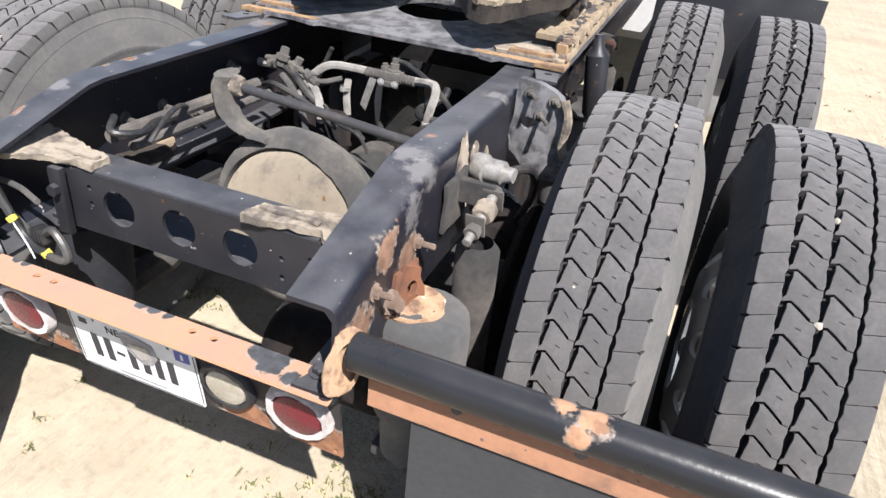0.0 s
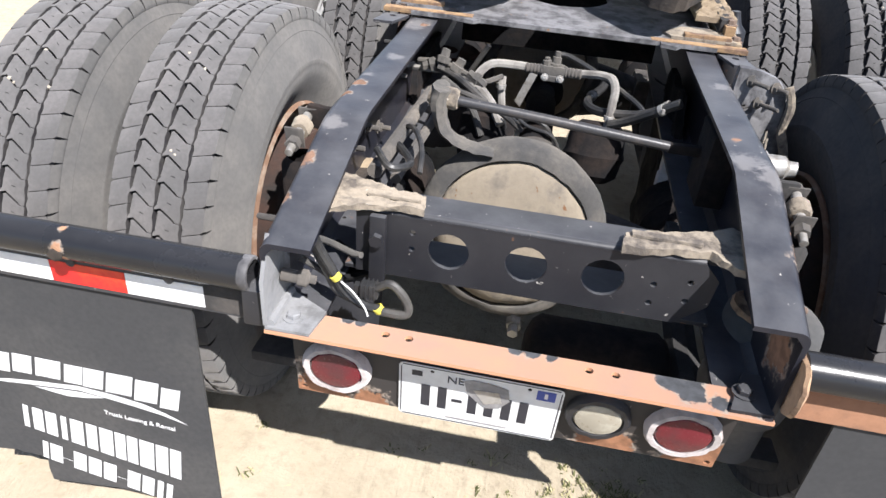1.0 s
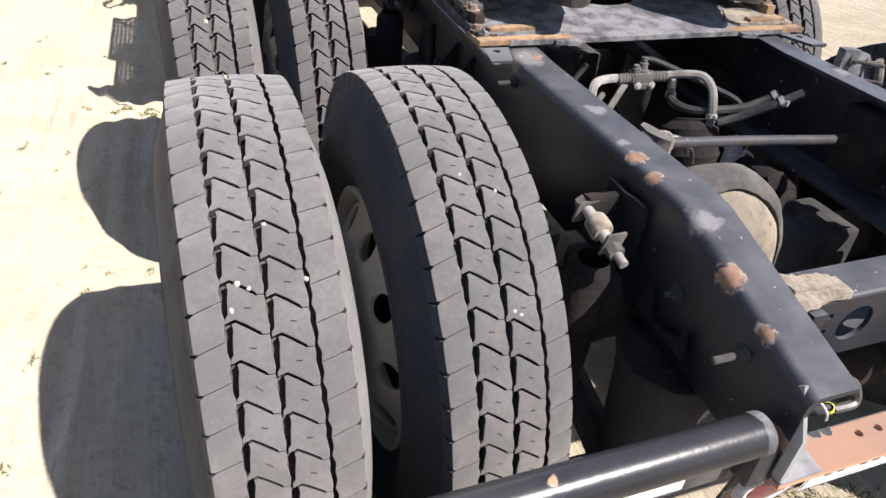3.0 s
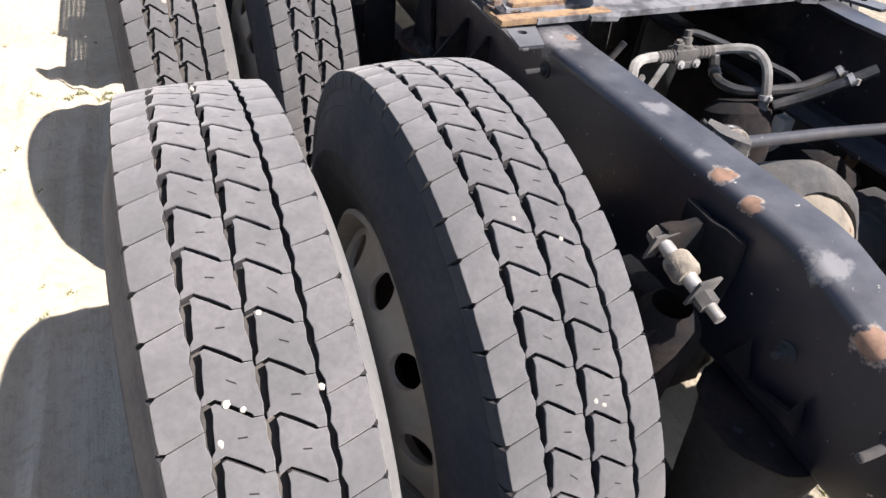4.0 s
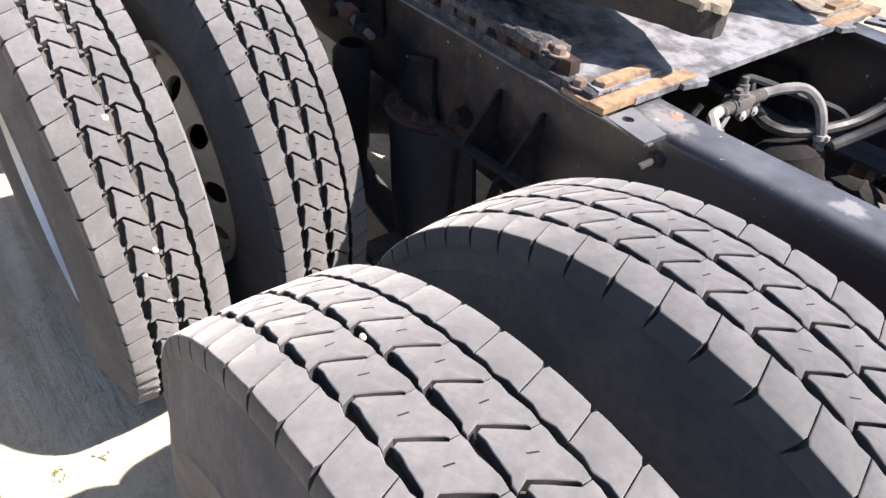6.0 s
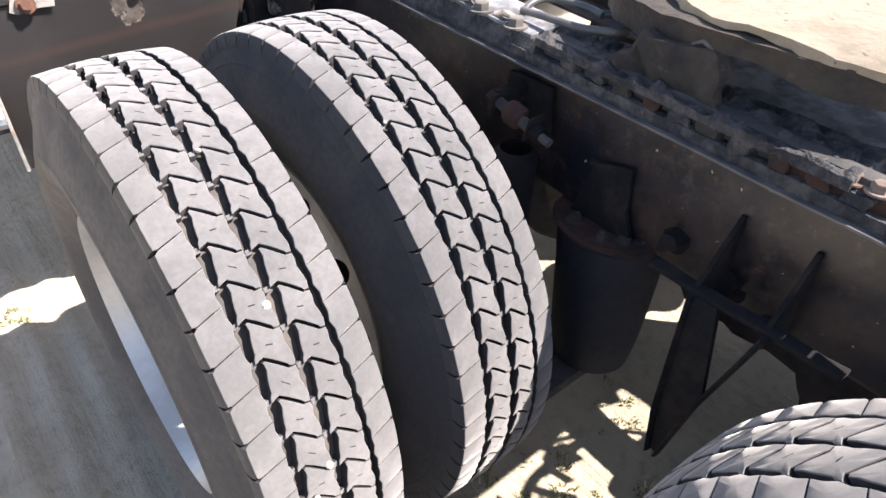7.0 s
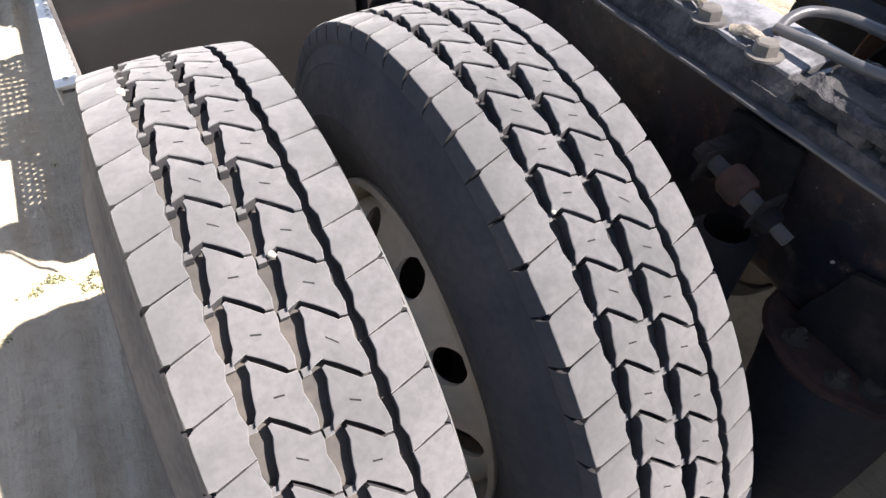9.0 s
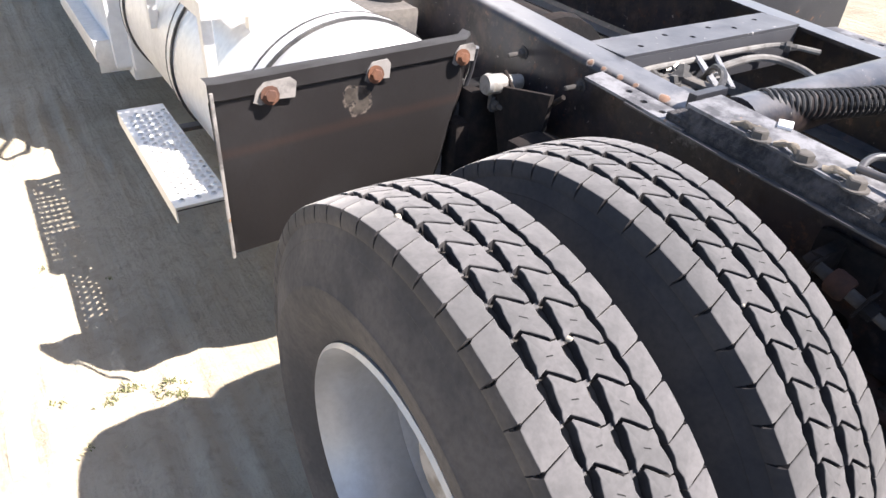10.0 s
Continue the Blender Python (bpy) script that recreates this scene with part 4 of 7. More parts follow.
def dual(side, y, spin_out, spin_in, holes=0.0):
    for x, me, turn, spin in ((XO, WHEEL_OUT, 180, spin_out), (XI, WHEEL_IN, 0, spin_in)):
        outer = x == XO
        w = new("wheel", me)
        w.parent = truck
        flip = turn if side > 0 else 180 - turn
        disc = pose(0, 0, 0, 0 if outer else holes)
        w.matrix_basis = Matrix.Translation((side * (x - (OUT[y] if outer else 0.001)), *HUBS[y])) @ disc @ pose(0, 0, 0, 0, 0, flip)
        w["label"] = "silver steel wheel, outer of a pair" if outer else "pale dusty steel wheel with round holes, inner of a pair"
        t = new("tyre", OUTER_TYRES[y] if outer and side < 0 else TYRES[y])
        t.parent = w
        t.matrix_basis = pose(0, 0, 0, 0, 0, -flip) @ disc.inverted() @ pose(0, 0, 0, -spin)
        t["label"] = "dusty worn black drive tyre with block tread"
        if outer:
            h = new("hub", HUB)
            h.parent = w


dual(-1, YR, 3.89, -0.27, -9)
dual(-1, YF, 0.02, 2.56, -4.5)
dual(1, YR, 4.8, 1.9)
dual(1, YF, 3.4, -2.0)


# ---- axles and suspension ----
def axle(y):
    """A drive axle: tube, round cover with a bolted ring, brake drums and brake chambers."""
    bm = bmesh.new()
    for s in (-1, 1):
        tube(bm, [(s * 0.10, y, ZC), (s * 0.24, y, ZC), (s * 0.34, y, ZC), (s * 0.60, y, ZC)], 0.07, 16, radii=[0.13, 0.10, 0.072, 0.068])
        box(bm, s * 0.40 - 0.05, s * 0.40 + 0.05, y - 0.09, y + 0.09, ZC - 0.085, ZC + 0.085, 0.015)
    turned(bm, [(0.02, 0), (0.02, 0.19), (0.05, 0.205), (0.13, 0.20), (0.20, 0.15), (0.30, 0.11), (0.42, 0.10), (0.42, 0)], (-0.02, y - 0.02, ZC + 0.01), (0, 1, 0.06), 32)
    housing = part("axle_housing", roughen(bm, 0.004, 9, y), M["grime"], truck, "greasy black drive axle housing")
    bm = bmesh.new()
    o, ax = Vector((-0.045, y - 0.05, ZC + 0.060)), Vector((0, -1, 0.16))
    turned(bm, [(-0.12, 0.17), (-0.08, 0.205), (-0.03, 0.230), (0.0, 0.239), (0.020, 0.237), (0.036, 0.228), (0.050, 0.213), (0.058, 0.201), (0.059, 0.196), (0.050, 0.192), (0.04, 0.190)], o, ax, 56)
    part("cover_ring", roughen(roughen(bm, 0.004, 14, y), 0.002, 60, y), M["dustcast"], housing, "dusty cast ring")
    bm = bmesh.new()
    turned(bm, [(0.02, 0.191), (0.046, 0.190), (0.060, 0.184), (0.080, 0.164), (0.098, 0.128), (0.109, 0.067), (0.111, 0)], o, ax, 48)
    part("cover", roughen(roughen(bm, 0.004, 12, y), 0.002, 60, y), M["cover"], housing, "sand-crusted domed axle cover")
    bm = bmesh.new()
    turned(bm, [(0.10, 0), (0.10, 0.02), (0.125, 0.02), (0.125, 0.014), (0.15, 0.014), (0.152, 0)], (0.002, y - 0.07, 0.385), (0, -0.75, -0.1), 6)
    part("drain_plug", bm, M["steel"], housing)
    for s in (-1, 1):
        bm = bmesh.new()
        turned(bm, [(0.0, 0.12), (0.0, 0.205), (0.012, 0.212), (0.025, 0.205), (0.20, 0.203), (0.215, 0.19), (0.215, 0.08)], (s * 0.60, y, ZC), (s, 0, 0), 36)
        # unseen disc, added to hide sunlit ground past the axle end
        part("blocker_disc", turned(bmesh.new(), [(0, 0.075), (0, 0.218), (0.012, 0.226), (0.016, 0.222), (0.012, 0.075)], (s * 0.542, y, ZC), (s, 0, 0), 36), M["shade_dirt"], housing, "unseen dark disc added to hide sunlit ground")
        part("brake_drum", roughen(bm, 0.002, 20, s), M["darkrust"], housing, "dark rusted brake drum")
        # assumed can, made large and low to hide sunlit ground behind it
        bm = bmesh.new()
        c = Vector((s * 0.43, y + 0.13, ZC - 0.01))
        turned(bm, [(0, 0), (0.0, 0.07), (0.02, 0.092), (0.07, 0.100), (0.08, 0.106), (0.09, 0.100), (0.20, 0.094), (0.23, 0.06), (0.23, 0)], c, (-0.15 * s, 1, 0.05), 24)
        part("assumed_chamber", roughen(bm, 0.003, 20), M["shade_dirt"], housing, "assumed dark brake can, enlarged to hide sunlit ground")


axle(YR)
axle(YF)


def air_spring(side, y, plate_mat, k=1.0, dz=0.0):
    bm = bmesh.new()
    x = 0.475 if side > 0 else -0.392 if k > 0.95 else -0.388
    body = [(0, 0.0), (0.0, 0.085), (0.10, 0.09), (0.12, 0.112), (0.155, 0.121), (0.20, 0.119), (0.25, 0.1195), (0.30, 0.119), (0.335, 0.113), (0.345, 0.10), (0.350, 0.07), (0.350, 0.0)]
    if side < 0:
        body = [(0, 0.0), (0.0, 0.085), (0.06, 0.094), (0.13, 0.099), (0.20, 0.103), (0.25, 0.105), (0.30, 0.110), (0.335, 0.110), (0.345, 0.10), (0.350, 0.07), (0.350, 0.0)]
    turned(bm, [(d * (1 + dz / 0.35), r * k) for d, r in body], (x, y, 0.36), (0, 0, 1), 30)
    # left springs get darker rubber and plates than the right, as shade
    spring = part("air_spring", bm, M["bag"] if side > 0 else M["blackbag"], truck, "grey rubber air spring with a rusty top plate" if side > 0 else "air spring, its rubber coloured black for shade")
    bm = bmesh.new()
    rim = [(0.0, 0.0), (0.0, 0.06), (0.0, 0.100), (0.004, 0.118), (0.012, 0.122), (0.017, 0.116), (0.012, 0.104), (0.010, 0.085), (0.012, 0.065), (0.016, 0.045), (0.022, 0.025), (0.024, 0.0)]
    wide = 0.50 if side > 0 and k < 0.9 else k
    turned(bm, [(d, r * wide) for d, r in rim], (x - (0.022 if wide < k else 0.0), y, 0.700 + dz), (0, 0, 1), 36)
    top = part("top_plate", roughen(roughen(bm, 0.004, 26, y), 0.003, 80, y), plate_mat, spring, "rusted plate caked with sand" if side > 0 else "dark greasy plate, the rear one coloured for its shade")
    if side > 0:
        bm = bmesh.new()
        tall = 0.79 if y < 1 else 0.82
        plate(bm, [(-0.055, 0.712), (0.035, 0.712), (0.030, 0.735), (0.012, 0.765), (0.006, tall), (-0.022, tall + 0.01), (-0.045, tall - 0.03)], [(-0.012, 0.752, 0.014)], 0.012, frame_of((x - 0.02, y, 0), (0.3, 1, 0), (0, 0, 1)))
        bmesh.ops.subdivide_edges(bm, edges=[e for e in bm.edges if e.calc_length() > 0.025], cuts=2)
        part("ear", roughen(bm, 0.006, 30, y), M["brownrust"] if y < 1 else M["shade_dirt"], top, "rusted ear with a hole" if y < 1 else "")
        bm = bmesh.new()
        turned(bm, [(0, 0), (0, 0.022), (0.006, 0.024), (0.010, 0.014), (0.03, 0.013), (0.032, 0)], (x - 0.045, y - 0.06, 0.745), (1, -0.4, 0.2), 10)
        part("stud", roughen(bm, 0.003, 40), M["agedbolt"], top)
    bm = bmesh.new()
    box(bm, min(side * 0.40, side * 0.59), max(side * 0.40, side * 0.59), y - 0.035, y + 0.035, 0.330, 0.358, 0.004)
    tube(bm, [(side * 0.44, y + 0.03, 0.34), (side * 0.42, y + 0.25, 0.37), (side * 0.40, y + 0.45, 0.44)], 0.04, 8)
    part("trailing_arm", bm, M["grime"], spring)
    bm = bmesh.new()
    zt = rail_top(y)
    tall = k > 0.95 or side > 0
    if not tall:
        zt = 0.86
    plate(bm, [(y - 0.07, 0.716), (y + 0.075, 0.716), (y + 0.05, 0.78), (y + 0.03, zt - 0.14), (y - 0.045, zt - 0.12), (y - 0.05, 0.77)], [], 0.01, frame_of((side * 0.436, 0, 0), (0, 1, 0), (0, 0, 1)))
    bmesh.ops.subdivide_edges(bm, edges=[e for e in bm.edges if e.calc_length() > 0.04], cuts=3)
    part("bracket", roughen(bm, 0.005, 22, y), M["brownrust"] if side > 0 and y < 1 else M["shade_dirt"], spring)
    if side < 0:
        for a, r in ((200, 0.088), (228, 0.080), (252, 0.084), (276, 0.086), (150, 0.085)) if k > 0.95 else ((100, 0.09),):
            at = (x + r * math.cos(radians(a)), y + r * math.sin(radians(a)), 0.711 + dz)
            part("stud", roughen(hexbolt(bmesh.new(), at, (0.1, 0, 1), 0.012 if k > 0.95 else 0.009, 0.014, 0.008 if a != 228 else 0), 0.002, 50, a), M["dirtcrust"] if k > 0.95 else M["shade_dirt"], top, "rusted stud" if k > 0.95 else "stud coloured dark for shade")


for s in (-1, 1):
    air_spring(s, YR - 0.44 if s > 0 else YR - 0.40, M["rustcake"] if s > 0 else M["shade_dirt"], 0.76 if s > 0 else 0.92, 0.0 if s > 0 else -0.05)
    air_spring(s, YF - 0.425, M["grime"] if s > 0 else M["springplate"])


def spring_seat():
    """The dusty seat on the rear axle beside the left frame rail."""
    bm = bmesh.new()
    box(bm, -0.475, -0.375, 0.415, 0.575, 0.56, 0.715, 0.02)
    for _ in range(3):
        bmesh.ops.subdivide_edges(bm, edges=[e for e in bm.edges if e.calc_length() > 0.02], cuts=1)
    seat = part("spring_seat", roughen(roughen(bm, 0.014, 12), 0.005, 45), M["dirtcrust"], truck, "dusty brown spring seat on the axle")
    bm = bmesh.new()
    box(bm, -0.465, -0.40, 0.552, 0.612, 0.640, 0.715, 0.006)
    bmesh.ops.subdivide_edges(bm, edges=[e for e in bm.edges if e.calc_length() > 0.02], cuts=3)
    part("seat_pad", roughen(bm, 0.006, 26), M["sandcrust"], seat, "sandy pad")


spring_seat()


def shock_absorber(side, top, end):
    """The upper eye of a shock absorber on its pin, with winged washers, and the body below."""
    a, b = Vector(top), Vector(end)
    d = (b - a).normalized()
    k = 0.86
    fore = a.y > 1
    bm = bmesh.new()
    turned(bm, [(k * u, k * r) for u, r in ((-0.012, 0), (-0.012, 0.012), (0.06, 0.0135), (0.135, 0.0125), (0.137, 0.010), (0.165, 0.010), (0.166, 0))], a, d, 12)
    # the front shock takes darker materials for the shade it stands in
    shock = part("shock_absorber", bm, M["grime"] if fore else M["steel"], truck, "shock absorber pin with rubber eye and zinc washers")
    bm = bmesh.new()
    turned(bm, [(k * u, k * r) for u, r in ((0.038, 0.012), (0.038, 0.022), (0.045, 0.026), (0.072, 0.026), (0.08, 0.022), (0.08, 0.012))], a, d, 16)
    part("bushing", roughen(bm, 0.003, 40), M["springplate"] if fore else M["flaky"], shock)
    bm = bmesh.new()
    m = frame_of(a + d * 0.005, d, (0, 0, 1))
    box(bm, -0.0025, 0.0025, -0.030, 0.018, -0.022, 0.022, 0.002, m)
    turned(bm, [(-0.017, 0), (-0.017, 0.014), (0.0, 0.016), (0.0, 0)], a, d, 6)
    part("washer", roughen(bm, 0.002, 45, a.y), M["shade_dirt"] if fore else M["cast"], shock)
    bm = bmesh.new()
    box(bm, -0.0025, 0.0025, -0.018, 0.030, -0.020, 0.020, 0.002, frame_of(a + d * 0.098, d, (0, 0.2, 1)))
    turned(bm, [(0.100, 0), (0.100, 0.016), (0.119, 0.016), (0.119, 0)], a, d, 6)
    part("nut", roughen(bm, 0.002, 45, a.y), M["shade_dirt"] if fore else M["cast"], shock)
    bm = bmesh.new()
    foot = Vector((a.x - side * 0.0, a.y + 0.03, 0.42))
    turned(bm, [(0.0, 0.03), (0.02, 0.045), (0.42, 0.045), (0.44, 0.03)], a + d * 0.06 - Vector((0, 0, 0.06)), (foot - a), 18)
    part("damper_body", bm, M["grime"] if side > 0 else M["shade_dirt"], shock, "greasy damper body")
    bm = bmesh.new()
    box(bm, min(side * 0.436, a.x), max(side * 0.436, a.x), a.y - 0.01, a.y + 0.012, a.z - 0.03, a.z + 0.02, 0.003)
    box(bm, min(side * 0.436, side * 0.446), max(side * 0.436, side * 0.446), a.y - 0.075, a.y + 0.04, a.z - 0.075, a.z + 0.03, 0.003)
    bmesh.ops.subdivide_edges(bm, edges=[e for e in bm.edges if e.calc_length() > 0.03], cuts=3)
    part("mount", roughen(bm, 0.006, 24, a.y), M["shade_dirt"] if side < 0 else M["grime"], shock)


shock_absorber(-1, (-0.515, 0.476, 0.866), (-0.511, 0.347, 0.835))
shock_absorber(-1, (-0.515, 1.822, 0.908), (-0.512, 1.697, 0.876))
shock_absorber(1, (0.515, 0.468, 0.852), (0.511, 0.347, 0.814))
shock_absorber(1, (0.515, 1.825, 0.905), (0.512, 1.700, 0.875))


def torque_rod():
    bm = bmesh.new()
    tube(bm, [(-0.225, 0.660, 0.874), (0.02, 0.668, 0.853), (0.288, 0.664, 0.832)], 0.0118, 16)
    rod = part("torque_rod", bm, M["rod"], truck, "dull steel tube across the axle, dusty at one end")
    bm = bmesh.new()
    spine = smoothed([(-0.252, 0.640, 0.905), (-0.254, 0.636, 0.875), (-0.249, 0.632, 0.838), (-0.232, 0.631, 0.806), (-0.200, 0.629, 0.785), (-0.155, 0.627, 0.776), (-0.11, 0.626, 0.776)], 5)
    tube(bm, spine, 0.02, 8, radii=[0.025 - 0.0003 * k for k in range(len(spine))])
    for v in bm.verts:
        v.co.y = 0.628 + (v.co.y - 0.628) * 2.0
    near = lambda p: min(spine, key=lambda q: (q - p).length_squared)
    for v in bm.verts:
        q = near(v.co)
        k = 0.40 + 0.50 * min(1.0, max(0.0, (q.z - 0.80) / 0.05))
        v.co.x, v.co.z = q.x + (v.co.x - q.x) * k, q.z + (v.co.z - q.z) * k
    part("cast_arm", roughen(roughen(bm, 0.006, 20), 0.003, 60), M["dustcast"], rod, "dusty cast post whose foot curves onto the axle")
    bm = bmesh.new()
    turned(bm, [(-0.034, 0), (-0.034, 0.020), (-0.028, 0.026), (0.028, 0.026), (0.036, 0.022), (0.036, 0)], (-0.248, 0.655, 0.880), (1, 0.05, -0.1), 16)
    part("rod_eye", roughen(bm, 0.004, 40), M["flaky"], rod, "dusty rusted eye")
    bm = bmesh.new()
    box(bm, 0.285, 0.36, 0.655, 0.673, 0.818, 0.842, 0.004)
    box(bm, 0.36, 0.421, 0.58, 0.72, 0.73, 0.90, 0.006)
    part("rod_bracket", bm, M["shade_dirt"], rod)


torque_rod()


def line(name, pts, r, mat, label="", sides=8, n=6):
    return part(name, tube(bmesh.new(), smoothed(pts, n), r, sides), mat, truck, label)


# assumed parts, unseen: they cover the sunlit ground between the axles
def assumed_shaft():
    bm = bmesh.new()
    turned(bm, [(0, 0), (0, 0.075), (0.03, 0.08), (0.05, 0.05), (0.10, 0.048), (0.12, 0.055), (0.62, 0.055), (0.64, 0.045), (0.72, 0.048), (0.74, 0.08), (0.77, 0.075), (0.77, 0)], (-0.02, 0.98, 0.54), (0, 1, 0.03), 20)
    part("assumed_shaft", roughen(bm, 0.002, 20), M["shade_dirt"], truck, "unseen shaft added over the lit ground between the axles")
    for x, y in ((-0.16, 0.93), (0.15, 0.95)):
        bm = bmesh.new()
        turned(bm, [(0, 0), (0.0, 0.05), (0.02, 0.075), (0.06, 0.082), (0.075, 0.088), (0.09, 0.082), (0.15, 0.078), (0.17, 0.05), (0.17, 0)], (x, y, 0.58), (0.15 * x, 0.35, 1), 22)
        part("assumed_chamber", roughen(bm, 0.002, 25), M["shade_dirt"], truck, "unseen dark can added over the lit ground")


assumed_shaft()


def assumed_gearbox():
    """An assumed casing, unseen, added to block light between the rails behind the cab."""
    bm = bmesh.new()
    turned(bm, [(0, 0), (0, 0.10), (0.05, 0.13), (0.08, 0.19), (0.10, 0.27), (0.14, 0.275), (0.16, 0.25), (0.55, 0.25), (0.57, 0.285), (0.61, 0.285), (0.63, 0.26), (1.05, 0.27), (1.25, 0.31), (1.40, 0.31), (1.40, 0)], (0.0, 2.95, 0.66), (0, 1, 0.03), 28)
    part("assumed_gearbox", roughen(bm, 0.004, 12), M["shade_dirt"], truck, "unseen black casing added between the rails to block light")


assumed_gearbox()
# assumed cylinder; its black stands in for ground in deep shade
bm = turned(bmesh.new(), [(0, 0), (0.0, 0.05), (0.015, 0.085), (0.035, 0.10), (0.31, 0.10), (0.33, 0.085), (0.345, 0.05), (0.345, 0)], (0.03, 0.41, 0.36), (1, 0, 0), 28)
part("dark_cylinder", bm, M["shade_dirt"], truck, "black cylinder added for the deep shade under the rear crossmember")
# air lines and valves between the rails
line("air_hose", [(-0.225, 0.93, 0.775), (-0.212, 0.968, 0.825), (-0.190, 1.005, 0.853), (-0.164, 1.030, 0.860), (-0.115, 1.062, 0.853), (-0.03, 1.076, 0.847)], 0.0118, M["greyhose"], "pale dusty air hose")
line("air_hose", [(0.03, 1.076, 0.847), (0.09, 1.065, 0.852), (0.135, 1.040, 0.862), (0.163, 1.015, 0.862), (0.174, 0.985, 0.842), (0.172, 0.962, 0.810), (0.170, 0.947, 0.765), (0.165, 0.94, 0.70)], 0.0118, M["greyhose"], "pale dusty air hose")
line("air_hose", [(0.158, 1.135, 0.83), (0.150, 1.118, 0.803), (0.118, 1.070, 0.785), (0.112, 1.030, 0.778), (0.140, 0.990, 0.776), (0.20, 0.945, 0.792), (0.255, 0.915, 0.812), (0.312, 0.886, 0.854)], 0.0125, M["hose"], "black air hose")
line("air_hose", [(0.012, 1.09, 0.893), (0.040, 1.088, 0.889), (0.10, 1.070, 0.869), (0.151, 1.050, 0.848), (0.20, 1.005, 0.832), (0.244, 0.962, 0.815), (0.27, 0.94, 0.79)], 0.0078, M["hose"])
line("air_hose", [(0.17, 0.92, 0.768), (0.21, 0.895, 0.792), (0.25, 0.865, 0.825), (0.290, 0.838, 0.860), (0.32, 0.82, 0.885)], 0.0125, M["hose"], "thick black hose with a clamp")
for at, turn in (((0.305, 0.890, 0.850), (0.6, -0.35, 0.6)), ((0.284, 0.842, 0.855), (0.6, -0.4, 0.6)), ((0.122, 1.078, 0.788), (0.5, 0.8, 0.3)), ((0.170, 0.950, 0.775), (0, 0.2, 1)), ((-0.142, 1.05, 0.79), (0.1, 0.1, 1))):
    bm = turned(bmesh.new(), [(-0.006, 0.011), (-0.006, 0.0148), (0.006, 0.0148), (0.006, 0.011)], at, turn, 14)
    box(bm, at[0] - 0.004, at[0] + 0.004, at[1] - 0.020, at[1] - 0.012, at[2] - 0.006, at[2] + 0.008, 0.001)
    part("hose_clamp", bm, M["steel"], truck, "dull steel hose clamp")
line("air_hose", [(-0.36, 1.0, 0.84), (-0.28, 0.97, 0.835), (-0.20, 0.93, 0.80), (-0.12, 0.92, 0.74), (-0.12, 0.93, 0.68)], 0.011, M["hose"])
line("air_hose", [(-0.245, 1.075, 0.80), (-0.215, 1.065, 0.855), (-0.190, 1.056, 0.900)], 0.0075, M["hose"])
line("air_hose", [(-0.33, 0.90, 0.80), (-0.25, 0.85, 0.83), (-0.14, 0.84, 0.80), (-0.06, 0.86, 0.74)], 0.008, M["hose"])
line("air_hose", [(-0.143, 1.075, 0.812), (-0.140, 1.06, 0.77), (-0.13, 1.05, 0.71)], 0.0115, M["greyhose"], "pale dusty air hose")
line("air_hose", [(-0.42, 1.02, 0.825), (-0.35, 1.0, 0.832), (-0.285, 0.99, 0.836), (-0.22, 0.975, 0.820), (-0.16, 0.93, 0.785), (-0.12, 0.88, 0.74)], 0.0125, M["greyhose"], "thick dusty air hose")
line("air_hose", [(-0.38, 1.0, 0.85), (-0.31, 0.985, 0.858), (-0.24, 0.975, 0.838), (-0.19, 0.99, 0.815), (-0.14, 1.03, 0.825)], 0.008, M["dustcast"])
line("air_hose", [(-0.30, 0.96, 0.82), (-0.25, 0.93, 0.80), (-0.20, 0.90, 0.76), (-0.17, 0.88, 0.70)], 0.010, M["dustcast"])
line("air_hose", [(-0.12, 0.90, 0.78), (-0.07, 0.87, 0.755), (-0.04, 0.85, 0.78), (0.0, 0.84, 0.77), (0.03, 0.85, 0.73)], 0.006, M["hose"])
line("air_hose", [(-0.10, 0.86, 0.80), (-0.05, 0.84, 0.765), (0.02, 0.83, 0.75), (0.05, 0.84, 0.70)], 0.005, M["hose"])
for at, turn in (((-0.335, 0.99, 0.848), (1, 0.2, 0.3)), ((-0.265, 0.98, 0.848), (0.5, 0.2, 1)), ((-0.205, 0.965, 0.828), (0.8, -0.3, -0.4)), ((-0.305, 0.975, 0.870), (0.2, 0.3, 1))):
    fit = turned(bmesh.new(), [(-0.03, 0), (-0.03, 0.012), (-0.012, 0.013), (-0.010, 0.021), (0.006, 0.021), (0.008, 0.014), (0.028, 0.013), (0.03, 0)], at, turn, 6)
    part("hose_fitting", roughen(fit, 0.002, 50, at[0]), M["dustcast"], truck, "dusty hose fitting")
for y, z in ((0.474, 0.802), (0.711, 0.756), (0.60, 0.80), (0.88, 0.84)):
    part("bolt", hexbolt(bmesh.new(), (-0.4205, y, z), (1, 0, 0), 0.012, 0.014, 0.02), M["cast"], truck)


